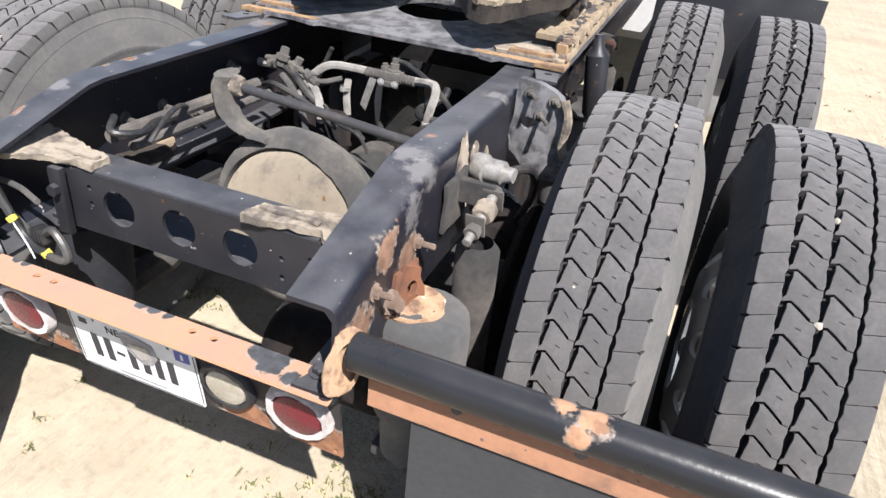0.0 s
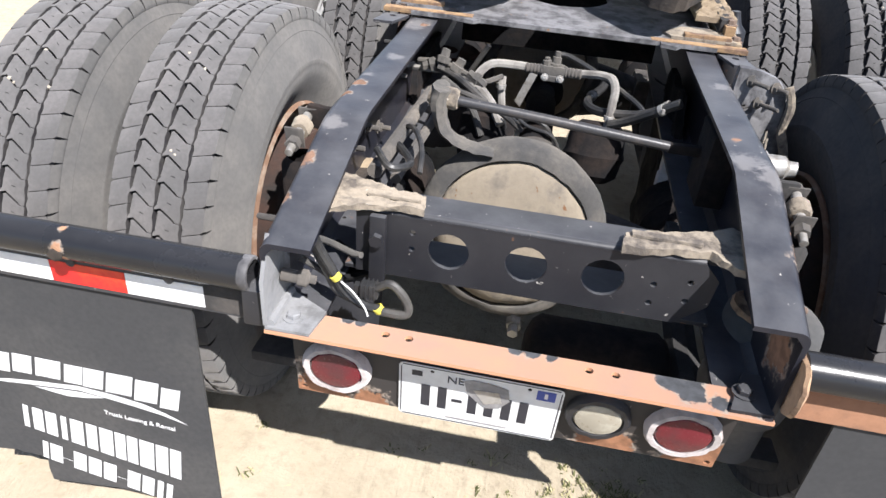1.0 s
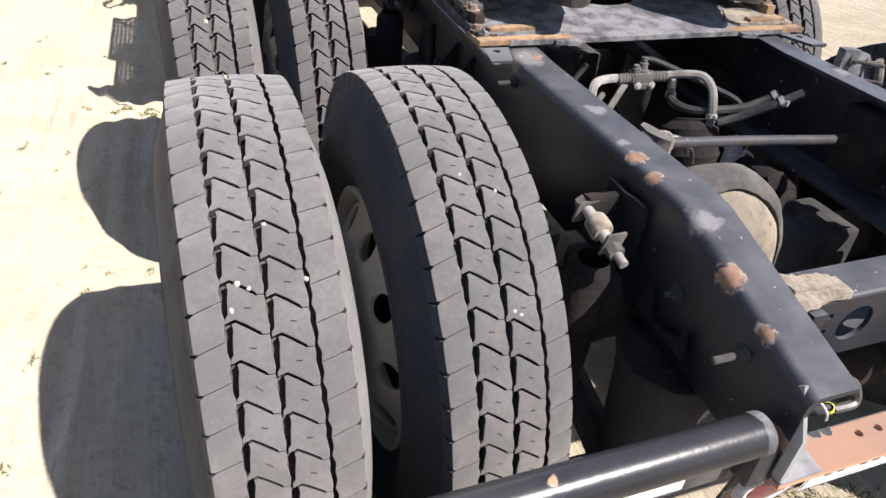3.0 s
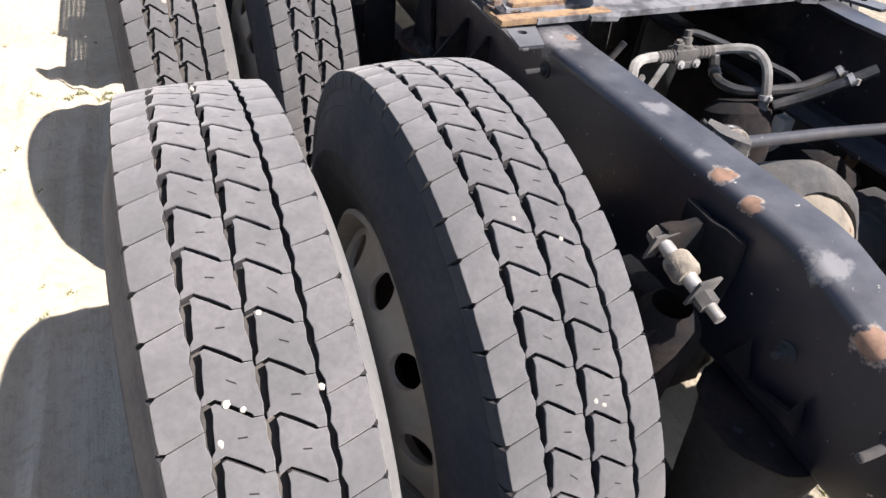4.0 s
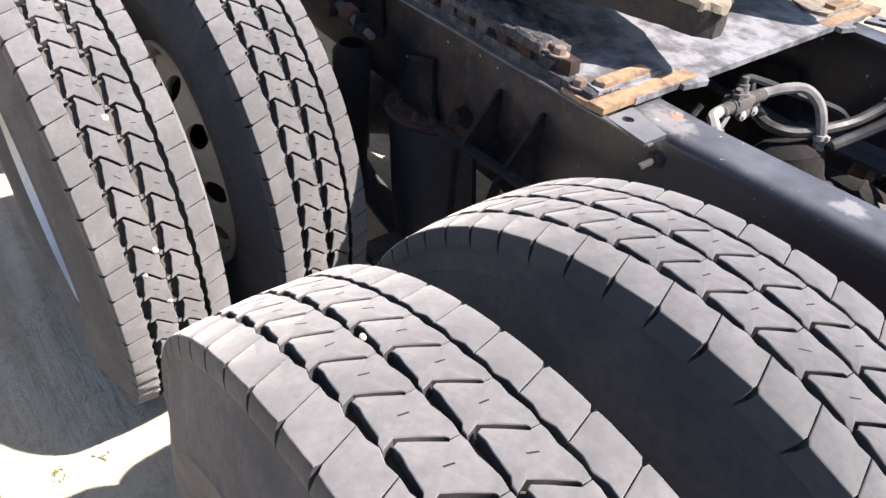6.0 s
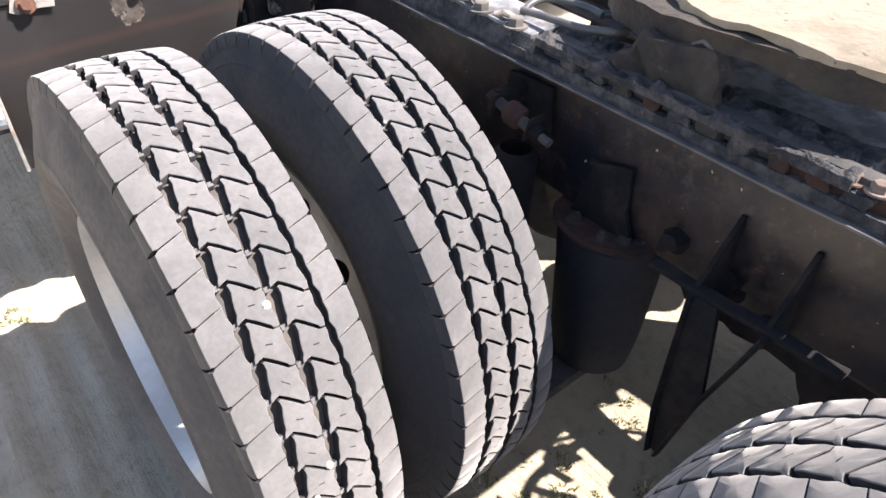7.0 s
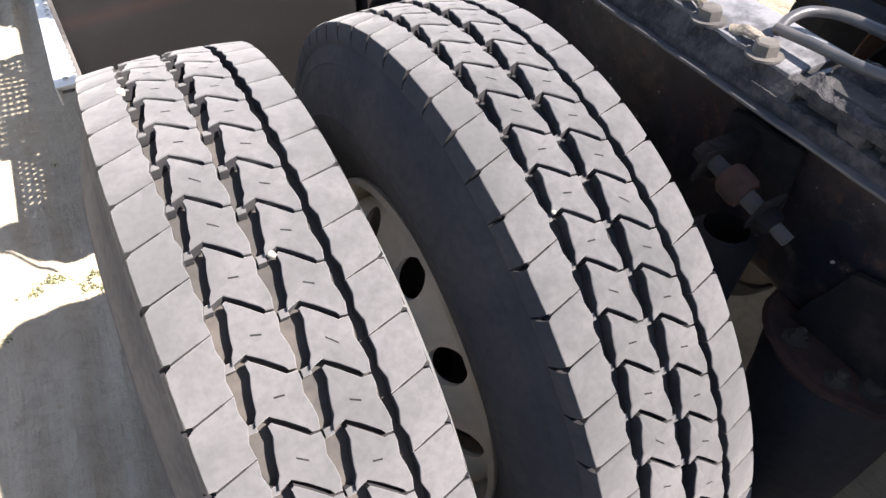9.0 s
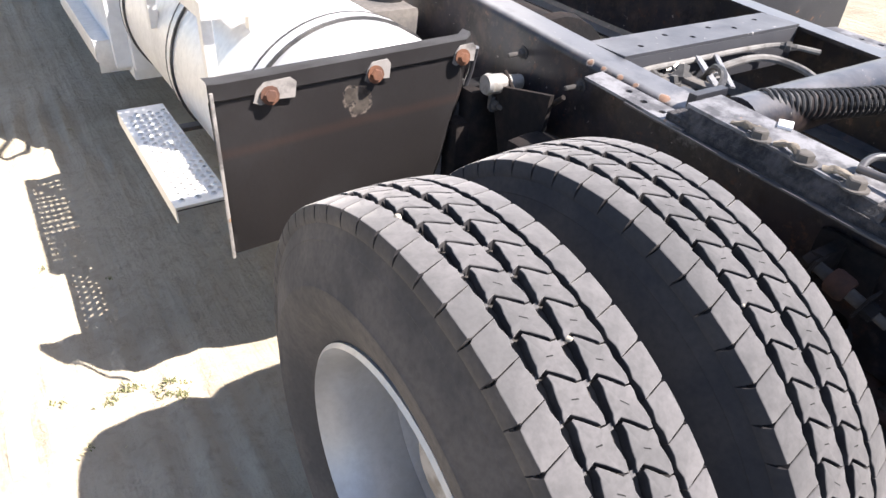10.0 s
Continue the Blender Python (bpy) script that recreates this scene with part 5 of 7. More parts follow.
def tee_valve():
    """A small valve body on the hose, with ribbed hose ends, cap nuts and a cross bolt."""
    bm = bmesh.new()
    o = Vector((0.0, 1.076, 0.847))
    box(bm, -0.032, 0.032, 1.055, 1.097, 0.829, 0.863, 0.007)
    box(bm, -0.026, 0.030, 1.048, 1.060, 0.822, 0.838, 0.004)
    turned(bm, [(0, 0), (0, 0.020), (0.012, 0.020), (0.015, 0.014), (0.030, 0.013), (0.032, 0.009), (0.046, 0.009), (0.047, 0)], (0.004, 1.078, 0.855), (0.05, 0.1, 1), 12)
    turned(bm, [(0, 0), (0, 0.013), (0.016, 0.013), (0.017, 0.008), (0.024, 0.008), (0.024, 0)], (-0.020, 1.072, 0.860), (-0.1, 0, 1), 6)
    valve = part("air_valve", roughen(bm, 0.0015, 60), M["dustcast"], truck, "grey valve on the air hose, with clamps")
    for d in (-1, 1):
        bm = turned(bmesh.new(), [(0.028, 0.010), (0.028, 0.0165), (0.038, 0.0165), (0.040, 0.013), (0.046, 0.0150), (0.050, 0.0130), (0.056, 0.0150), (0.060, 0.0130), (0.066, 0.0150), (0.070, 0.0130), (0.078, 0.0150), (0.082, 0.011)], o, (d, -0.12, 0.02), 12)
        part("hose_end", bm, M["cast"], valve, "ribbed hose end")
    for x in (-0.022, 0.022):
        part("bolt", hexbolt(bmesh.new(), (x, 1.0475, 0.834), (0, -1, 0.1), 0.007, 0.007), M["steel"], valve, "small bright bolt")
    bm = bmesh.new()
    plate(bm, [(-0.016, -0.10), (0.006, -0.11), (0.012, 0.0), (-0.010, 0.0)], [], 0.003, frame_of((-0.055, 1.060, 0.835), (1, 0, -0.3), (0.3, -0.1, 1)))
    part("strap", bm, M["steel"], valve)
    # valve coloured white to stand in for the sun that misses it
    bm = bmesh.new()
    box(bm, 0.355, 0.395, 1.01, 1.05, 0.605, 0.655, 0.006)
    box(bm, 0.350, 0.385, 1.00, 1.04, 0.555, 0.607, 0.006)
    tube(bm, smoothed([(0.395, 1.02, 0.61), (0.43, 1.01, 0.60), (0.46, 1.0, 0.56), (0.47, 0.99, 0.51)]), 0.005, 8)
    part("levelling_valve", bm, M["platewhite"], truck, "small levelling valve with a thin link, coloured white as if sunlit")


tee_valve()


def wiring():
    """Cables, plug and clips that hang by the left rail end."""
    line("cable", [(-0.365, 0.075, 0.83), (-0.358, 0.08, 0.795), (-0.329, 0.08, 0.742), (-0.311, 0.08, 0.708), (-0.275, 0.075, 0.688), (-0.24, 0.075, 0.684)], 0.0085, M["hose"], "black lighting cable")
    line("cable", [(-0.385, 0.085, 0.83), (-0.370, 0.09, 0.79), (-0.345, 0.09, 0.735), (-0.325, 0.088, 0.70), (-0.29, 0.085, 0.688)], 0.0085, M["hose"], "black lighting cable")
    line("cable", [(-0.255, 0.085, 0.722), (-0.228, 0.08, 0.740), (-0.203, 0.076, 0.722), (-0.191, 0.072, 0.697), (-0.200, 0.068, 0.686), (-0.238, 0.07, 0.684)], 0.0080, M["hose"], "black cable loop")
    line("cable", [(-0.315, 0.07, 0.735), (-0.290, 0.062, 0.722), (-0.268, 0.058, 0.695), (-0.262, 0.058, 0.678)], 0.0018, M["white"], "thin white wire")
    line("cable", [(-0.40, 0.10, 0.75), (-0.36, 0.105, 0.725), (-0.32, 0.10, 0.70), (-0.30, 0.09, 0.685)], 0.006, M["dustcast"])
    line("cable", [(-0.41, 0.12, 0.79), (-0.36, 0.13, 0.775), (-0.31, 0.12, 0.765), (-0.29, 0.11, 0.77)], 0.006, M["dustcast"], "dusty pipe")
    line("cable", [(-0.345, 0.55, 0.80), (-0.30, 0.45, 0.83), (-0.26, 0.36, 0.84), (-0.29, 0.31, 0.85), (-0.33, 0.36, 0.86)], 0.008, M["hose"], "black cable loop")
    line("cable", [(-0.34, 0.62, 0.80), (-0.29, 0.52, 0.85), (-0.25, 0.42, 0.85), (-0.24, 0.36, 0.82)], 0.006, M["hose"])
    bm = bmesh.new()
    box(bm, -0.285, -0.255, 0.14, 0.155, 0.69, 0.835, 0.004)
    turned(bm, [(0, 0), (0, 0.013), (0.012, 0.013), (0.012, 0)], (-0.27, 0.14, 0.79), (0, -1, 0), 6)
    part("bracket", bm, M["black"], truck)
    plug = part("wire_plug", box(bmesh.new(), -0.285, -0.250, 0.078, 0.10, 0.700, 0.728, 0.004), M["hose"], truck, "black plastic wiring plug")
    part("collar", box(bmesh.new(), -0.296, -0.2855, 0.082, 0.096, 0.704, 0.724, 0.003), M["hose"], plug)
    for k in range(4):
        part("rib", box(bmesh.new(), -0.282 + 0.008 * k, -0.279 + 0.008 * k, 0.076, 0.102, 0.698, 0.730, 0.001), M["hose"], plug)
    for c in ((-0.327, 0.078, 0.738), (-0.246, 0.073, 0.686)):
        bm = bmesh.new()
        turned(bm, [(-0.007, 0.008), (-0.005, 0.0100), (0.005, 0.0100), (0.006, 0.008)], c, (0.5, 0.2, -0.8), 10)
        part("yellow_clip", bm, M["yellow"], truck, "small yellow cable clip")
    bm = bmesh.new()
    turned(bm, [(0, 0), (0, 0.012), (0.03, 0.012), (0.03, 0.016), (0.045, 0.016), (0.05, 0.008), (0.06, 0.008), (0.06, 0)], (-0.415, 0.05, 0.745), (1, 0.1, -0.1), 12)
    part("air_fitting", bm, M["cast"], truck)
    # greasy rod along the inside of the left rail
    line("air_pipe", [(-0.33, 0.34, 0.82), (-0.32, 0.6, 0.82), (-0.31, 0.85, 0.82)], 0.016, M["cast"], "dusty pipe beside the rail")
    line("air_pipe", [(-0.29, 0.36, 0.80), (-0.28, 0.6, 0.80), (-0.27, 0.85, 0.80)], 0.012, M["cast"], "dull steel pipe beside the rail")


wiring()


def crossing(y0, y1, z, drop, name, label, mat):
    """A box crossmember between the rails."""
    bm = bmesh.new()
    holes = [(x, 0.5 * (y0 + y1) + dy, 0.008) for x, dy in ((-0.25, -0.02), (-0.12, 0.02), (-0.06, -0.02), (0.05, 0.02), (0.12, -0.01), (0.25, 0.02))]
    plate(bm, [(-0.345, y0), (0.345, y0), (0.345, y1), (-0.345, y1)], holes, 0.008, Matrix.Translation((0, 0, z)))
    box(bm, -0.345, 0.345, y0, y0 + 0.008, z - drop, z - 0.009, 0.001)
    box(bm, -0.345, 0.345, y1 - 0.008, y1, z - drop, z - 0.009, 0.001)
    return part(name, bm, mat, truck, label)


crossing(2.452, 2.572, 1.035, 0.11, "crossmember", "grey dusty crossmember with drilled top", M["dustypaint"])
# the black here stands in for the deep shade it lies in
crossing(1.62, 1.70, 0.95, 0.20, "crossmember", "crossmember coloured black for the shade under the base plate", M["shade_dirt"])
part("cross_tube", tube(bmesh.new(), [(-0.36, 2.13, 1.0), (0.36, 2.13, 1.0)], 0.055, 24), M["rail"], truck, "thick black cross tube")


# ---- fifth wheel ----
def saddle(x, y):
    """Height of the coupling plate, whose two rear ears bend down."""
    return 1.146 - 0.040 * max(0.0, (1.36 - y) / 0.34) ** 1.5 - 0.010 * max(0.0, abs(x) - 0.40) / 0.06


def saddle_plate(half, middle, lower, thick, wander, seed, front=1.81):
    """A plate of the saddle's outline, bent with it; its rim wanders by the given amount."""
    n = 5
    out = []
    for (x0, y0), (x1, y1) in zip(half, half[1:]):
        out += [(x0 + (x1 - x0) * k / n, y0 + (y1 - y0) * k / n) for k in range(n)]
    out = [(0.0, middle), *out, half[-1], (0.0, front)]
    out += [(-x, y) for x, y in reversed(out[1:-1])]
    ring = []
    for x, y in out:
        w = wander * noise.noise(Vector((x * 22, y * 22, seed))) + 0.6 * wander * noise.noise(Vector((x * 70, y * 70, seed)))
        d = Vector((x, y - 1.4)).normalized()
        ring.append((x + d.x * w, y + d.y * w))
    bm = bmesh.new()
    plate(bm, ring, [], thick, Matrix.Identity(4))
    for _ in range(2):
        bmesh.ops.subdivide_edges(bm, edges=[e for e in bm.edges if e.calc_length() > 0.045], cuts=1)
        bmesh.ops.triangulate(bm, faces=bm.faces[:])
    for v in bm.verts:
        under = v.co.z < -0.5 * thick
        v.co.z += saddle(v.co.x, v.co.y) - lower
        if under and thick > 0.03:
            v.co.x *= 0.985
            v.co.z += 0.020 * max(0.0, 1 - abs(v.co.y - 1.41) / 0.11) - 0.012 * max(0.0, 1 - abs(v.co.y - 1.56) / 0.06)
    return bm


def fifth_wheel():
    half = [(0.065, 1.50), (0.080, 1.32), (0.138, 1.17), (0.200, 1.085), (0.222, 1.052), (0.248, 1.034), (0.285, 1.030), (0.314, 1.048), (0.350, 1.108), (0.400, 1.19), (0.44, 1.28), (0.455, 1.40), (0.455, 1.55), (0.43, 1.66), (0.335, 1.755), (0.17, 1.80)]
    bm = saddle_plate(half, 1.56, 0.010, 0.046, 0.003, 1.0)
    top = part("fifth_wheel", roughen(bm, 0.0035, 32), M["dirtcrust"], truck, "fifth wheel coupling plate caked with pale sand")
    inner = half[:11] + [(0.445, 1.38), (0.435, 1.50), (0.39, 1.61), (0.29, 1.69), (0.15, 1.72)]
    cake = saddle_plate(inner, 1.56, -0.001, 0.012, 0.017, 4.0, 1.73)
    roughen(cake, 0.006, 28)
    part("sand_cake", roughen(cake, 0.004, 70), M["palesand"], top, "thick crust of pale sand")
    for s in (-1, 1):
        bm = bmesh.new()
        plate(bm, [(1.43, 0.985), (1.62, 0.99), (1.70, 0.998), (1.66, 1.03), (1.60, 1.06), (1.56, 1.098), (1.445, 1.098), (1.425, 1.06)], [], 0.03, frame_of((s * 0.432, 0, 0), (0, 1, 0), (0, 0, 1)))
        for _ in range(3):
            bmesh.ops.subdivide_edges(bm, edges=[e for e in bm.edges if e.calc_length() > 0.016], cuts=1)
            bmesh.ops.triangulate(bm, faces=bm.faces[:])
        roughen(roughen(bm, 0.016, 16, s), 0.010, 34, s)
        leg = part("pivot_bracket", roughen(bm, 0.003, 60, s), M["dirtcrust"], top, "dirty cast pivot bracket")
        bm = bmesh.new()
        turned(bm, [(0.0, 0.012), (0.0, 0.022), (0.006, 0.024), (0.018, 0.023), (0.02, 0.019), (0.012, 0.017), (0.012, 0.0)], (s * 0.434, 1.478, 1.083), (s, 0, 0.1), 8)
        part("pivot_pin", roughen(bm, 0.002, 40, s), M["cast"], leg)
    bm = bmesh.new()
    plate(bm, [(-0.42, 1.052), (0.42, 1.052), (0.42, 1.66), (-0.42, 1.66)], [(0, 1.42, 0.14)], 0.012, frame_of((0, 0, 0.922), (1, 0, 0), (0, 1, 0.047)))
    for x0, x1, dy in ((-0.30, -0.22, 0.02), (0.27, 0.33, 0.03)):
        plate(bm, [(x0, 1.053), (x1, 1.053), (x1 - 0.02, 1.053 - dy), (x0, 1.053 - 0.6 * dy)], [], 0.01, frame_of((0, 0, 0.921), (1, 0, 0), (0, 1, 0.047)))
    part("base_plate", roughen(bm, 0.0015, 20), M["scuffed"], top, "pale chipped base plate lying on the rails")
    bm = bmesh.new()
    tube(bm, smoothed([(-0.440, 1.845, 1.050), (-0.415, 1.852, 1.058), (-0.385, 1.848, 1.062), (-0.360, 1.820, 1.062), (-0.352, 1.765, 1.060), (-0.357, 1.730, 1.057)], 6), 0.0068, 10)
    tube(bm, smoothed([(-0.438, 1.85, 1.052), (-0.436, 1.80, 1.054), (-0.433, 1.715, 1.056), (-0.402, 1.658, 1.058), (-0.368, 1.660, 1.059), (-0.337, 1.703, 1.059), (-0.352, 1.738, 1.058)], 6), 0.0068, 10)
    part("release_handle", bm, M["dullrod"], top, "bent grey handle loop")
    return top


fifth_wheel()


def crust(x0, x1, y0, y1, height, under, amp, seed, nx=10, ny=60):
    """A slab whose upper face is a lumpy layer of dirt."""
    bm = bmesh.new()
    rows = []
    for j in range(ny + 1):
        y = y0 + (y1 - y0) * j / ny
        rows.append([])
        for i in range(nx + 1):
            x = x0 + (x1 - x0) * i / nx
            p = Vector((x * 30, y * 30, seed))
            lump = 0.7 * noise.noise(p) + 0.5 * noise.noise(p * 2.3) + 0.25 * noise.noise(p * 5.1)
            edge = 0.35 if i in (0, nx) or j in (0, ny) else 1.0
            rows[-1].append(bm.verts.new((x + 0.002 * noise.noise(p * 1.7), y, height(y) + amp * edge * lump)))
    for a, b in zip(rows, rows[1:]):
        for i in range(nx):
            bm.faces.new((a[i], a[i + 1], b[i + 1], b[i]))
    out = bmesh.ops.extrude_face_region(bm, geom=bm.faces[:])
    for v in out["geom"]:
        if isinstance(v, bmesh.types.BMVert):
            v.co.z = height(v.co.y) - under
    return bm


def slide_rail(side):
    """The mounting angle along the frame rail: a rack of square pockets, a dirt-caked ledge, bolted flats and a rusted rear corner."""
    s = side
    slope, foot = 0.042, 0.914
    lean = Matrix.Rotation(math.atan(slope), 4, "X")
    dirt = M["ledge"] if s < 0 else M["sandcrust"]

    def bar(bm, x0, x1, y0, y1, z0, z1, bevel=0.002):
        return box(bm, min(s * x0, s * x1), max(s * x0, s * x1), y0, y1, z0, z1, bevel, Matrix.Translation((0, 0, foot)) @ lean)

    bm = bmesh.new()
    bar(bm, 0.440, 0.488, 1.090, 2.20, -0.004, 0.018)
    bmesh.ops.subdivide_edges(bm, edges=[e for e in bm.edges if e.calc_length() > 0.3], cuts=24)
    rail = part("slide_rail", roughen(bm, 0.0025, 26, s), dirt, truck, "dirty toothed slide rail bolted along the frame")
    bm = bmesh.new()
    bar(bm, 0.486, 0.4990, 0.96, 2.30, -0.006, -0.002, 0.0008)
    bmesh.ops.subdivide_edges(bm, edges=[e for e in bm.edges if e.calc_length() > 0.3], cuts=30)
    part("lip", roughen(bm, 0.0012, 14, s), M["dullrod"] if s < 0 else M["black"], rail, "thin bare steel edge")
    bm = bmesh.new()
    plate(bm, [(s * 0.432, 2.434), (s * 0.492, 2.426), (s * 0.4955, 2.15), (s * 0.432, 2.15)][::int(-s)], [(s * 0.457, 2.328, 0.008), (s * 0.466, 2.277, 0.008), (s * 0.467, 2.225, 0.008)], 0.006, frame_of((0, 0, 0.917), (1, 0, 0), (0, 1, slope)))
    part("flange", roughen(bm, 0.0008, 20), M["scuffed"], rail, "dusty drilled steel flange")
    bm = bmesh.new()
    bar(bm, 0.440, 0.470, 1.19, 1.76, 0.018, 0.052)
    part("rack_back", bm, M["grime"], rail)
    for k in range(10):
        y = 1.205 + 0.0535 * k
        bm = bmesh.new()
        bar(bm, 0.466, 0.4865 + 0.003 * math.sin(k * 7), y - 0.0165, y + 0.0165 + 0.005 * math.sin(k * 5), 0.016, 0.038, 0.004)
        bmesh.ops.subdivide_edges(bm, edges=[e for e in bm.edges if e.calc_length() > 0.008], cuts=3)
        part("rack_tooth", roughen(roughen(bm, 0.0085, 38, k + s), 0.003, 110, k), (M["springplate"] if k % 4 == 2 or k == 1 else M["dirtcrust"] if k % 3 == 1 else dirt) if s < 0 else dirt, rail)
    bm = crust(min(s * 0.375, s * 0.4885), max(s * 0.375, s * 0.4885), 1.215, 1.765, lambda y: foot + slope * y + 0.050, 0.015, 0.016, s, 22, 120)
    part("ledge", bm, dirt, rail, "dirt-caked ledge")
    bm = bmesh.new()
    y0, y1 = 1.79, 2.17
    box(bm, -0.058, 0.045, y0, y1, -0.012, 0.0, 0.002, Matrix.Translation((s * 0.418, 0, 0.939)) @ Matrix.Rotation(math.atan(0.052), 4, "X"))
    part("flat", roughen(bm, 0.0008, 30), M["scuffed"], rail, "scuffed bare steel flat")
    bm = crust(min(s * 0.445, s * 0.489), max(s * 0.445, s * 0.489), 1.77, 2.16, lambda y: 0.934 + 0.052 * y, 0.035, 0.006, 3 + s, 10, 80)
    for v in bm.verts:
        v.co.z = min(v.co.z, 0.914 + 0.042 * v.co.y - 0.006 + (0.4975 - abs(v.co.x)) / 0.475)
    part("flat_edge", bm, dirt, rail, "dirt-caked edge of the flat")
    for k, y in enumerate((1.865, 1.957, 2.045)):
        bm = bmesh.new()
        z = 0.944 + 0.052 * y
        tube(bm, smoothed([(s * 0.462, y - 0.032, z - 0.004), (s * 0.465, y - 0.016, z + 0.003), (s * 0.461, y + 0.006, z + 0.004), (s * 0.465, y + 0.026, z - 0.002)], 4), 0.0065, 8)
        part("weld_bead", roughen(roughen(bm, 0.006, 50, k), 0.003, 120, k), M["flaky"], rail, "dusty lumpy weld")
    for y in (1.818, 1.909, 1.998):
        part("bolt", roughen(hexbolt(bmesh.new(), (s * 0.472, y + 0.012, 0.940 + 0.052 * y), (0, 0, 1), 0.015, 0.018), 0.0012, 60, y), M["cast"], rail)
    bm = bmesh.new()
    box(bm, min(s * 0.245, s * 0.500), max(s * 0.245, s * 0.500), 1.052, 1.086, 0.960, 0.973, 0.002)
    box(bm, min(s * 0.335, s * 0.46), max(s * 0.335, s * 0.46), 1.090, 1.116, 0.966, 0.990, 0.003)
    box(bm, min(s * 0.474, s * 0.496), max(s * 0.474, s * 0.496), 1.087, 1.150, 0.955, 0.968, 0.002)
    bmesh.ops.subdivide_edges(bm, edges=[e for e in bm.edges if e.calc_length() > 0.03], cuts=3)
    part("rear_stop", roughen(bm, 0.002, 30), M["stoprust"], rail, "orange rusted stop block")
    bm = bmesh.new()
    box(bm, s * 0.463 - 0.013, s * 0.463 + 0.016, 1.155, 1.30, 0.968, 1.006, 0.003)
    bmesh.ops.subdivide_edges(bm, edges=[e for e in bm.edges if e.calc_length() > 0.02], cuts=3)
    part("stop_block", roughen(bm, 0.003, 34, s), M["springplate"] if s < 0 else M["stoprust"], rail, "rusted bolted stop block")
    bm = bmesh.new()
    plate(bm, [(s * 0.473, 1.088), (s * 0.30, 1.088), (s * 0.28, 1.13), (s * 0.34, 1.21), (s * 0.445, 1.22)][::int(-s)], [], 0.008, Matrix.Translation((0, 0, 0.981)))
    part("gusset", roughen(bm, 0.001, 30), M["scuffed"] if s < 0 else M["flaky"], rail, "scuffed steel corner gusset")
    for x, y in ((0.478, 1.126), (0.452, 1.104), (0.468, 1.188), (0.468, 1.223), (0.466, 1.269)):
        part("bolt", hexbolt(bmesh.new(), (s * x, y, 0.975 if y < 1.15 else 1.005), (0, 0, 1), 0.012, 0.014), M["agedbolt"], rail)
    bm = bmesh.new()
    plate(bm, [(s * 0.452, 0.962), (s * 0.505, 0.963), (s * 0.490, 1.051), (s * 0.424, 1.051)][::int(s)], [(s * 0.466, 1.027, 0.010)], 0.007, Matrix.Translation((0, 0, 0.957)))
    part("end_plate", bm, M["dustypaint"], rail, "black drilled end plate")


slide_rail(-1)
slide_rail(1)


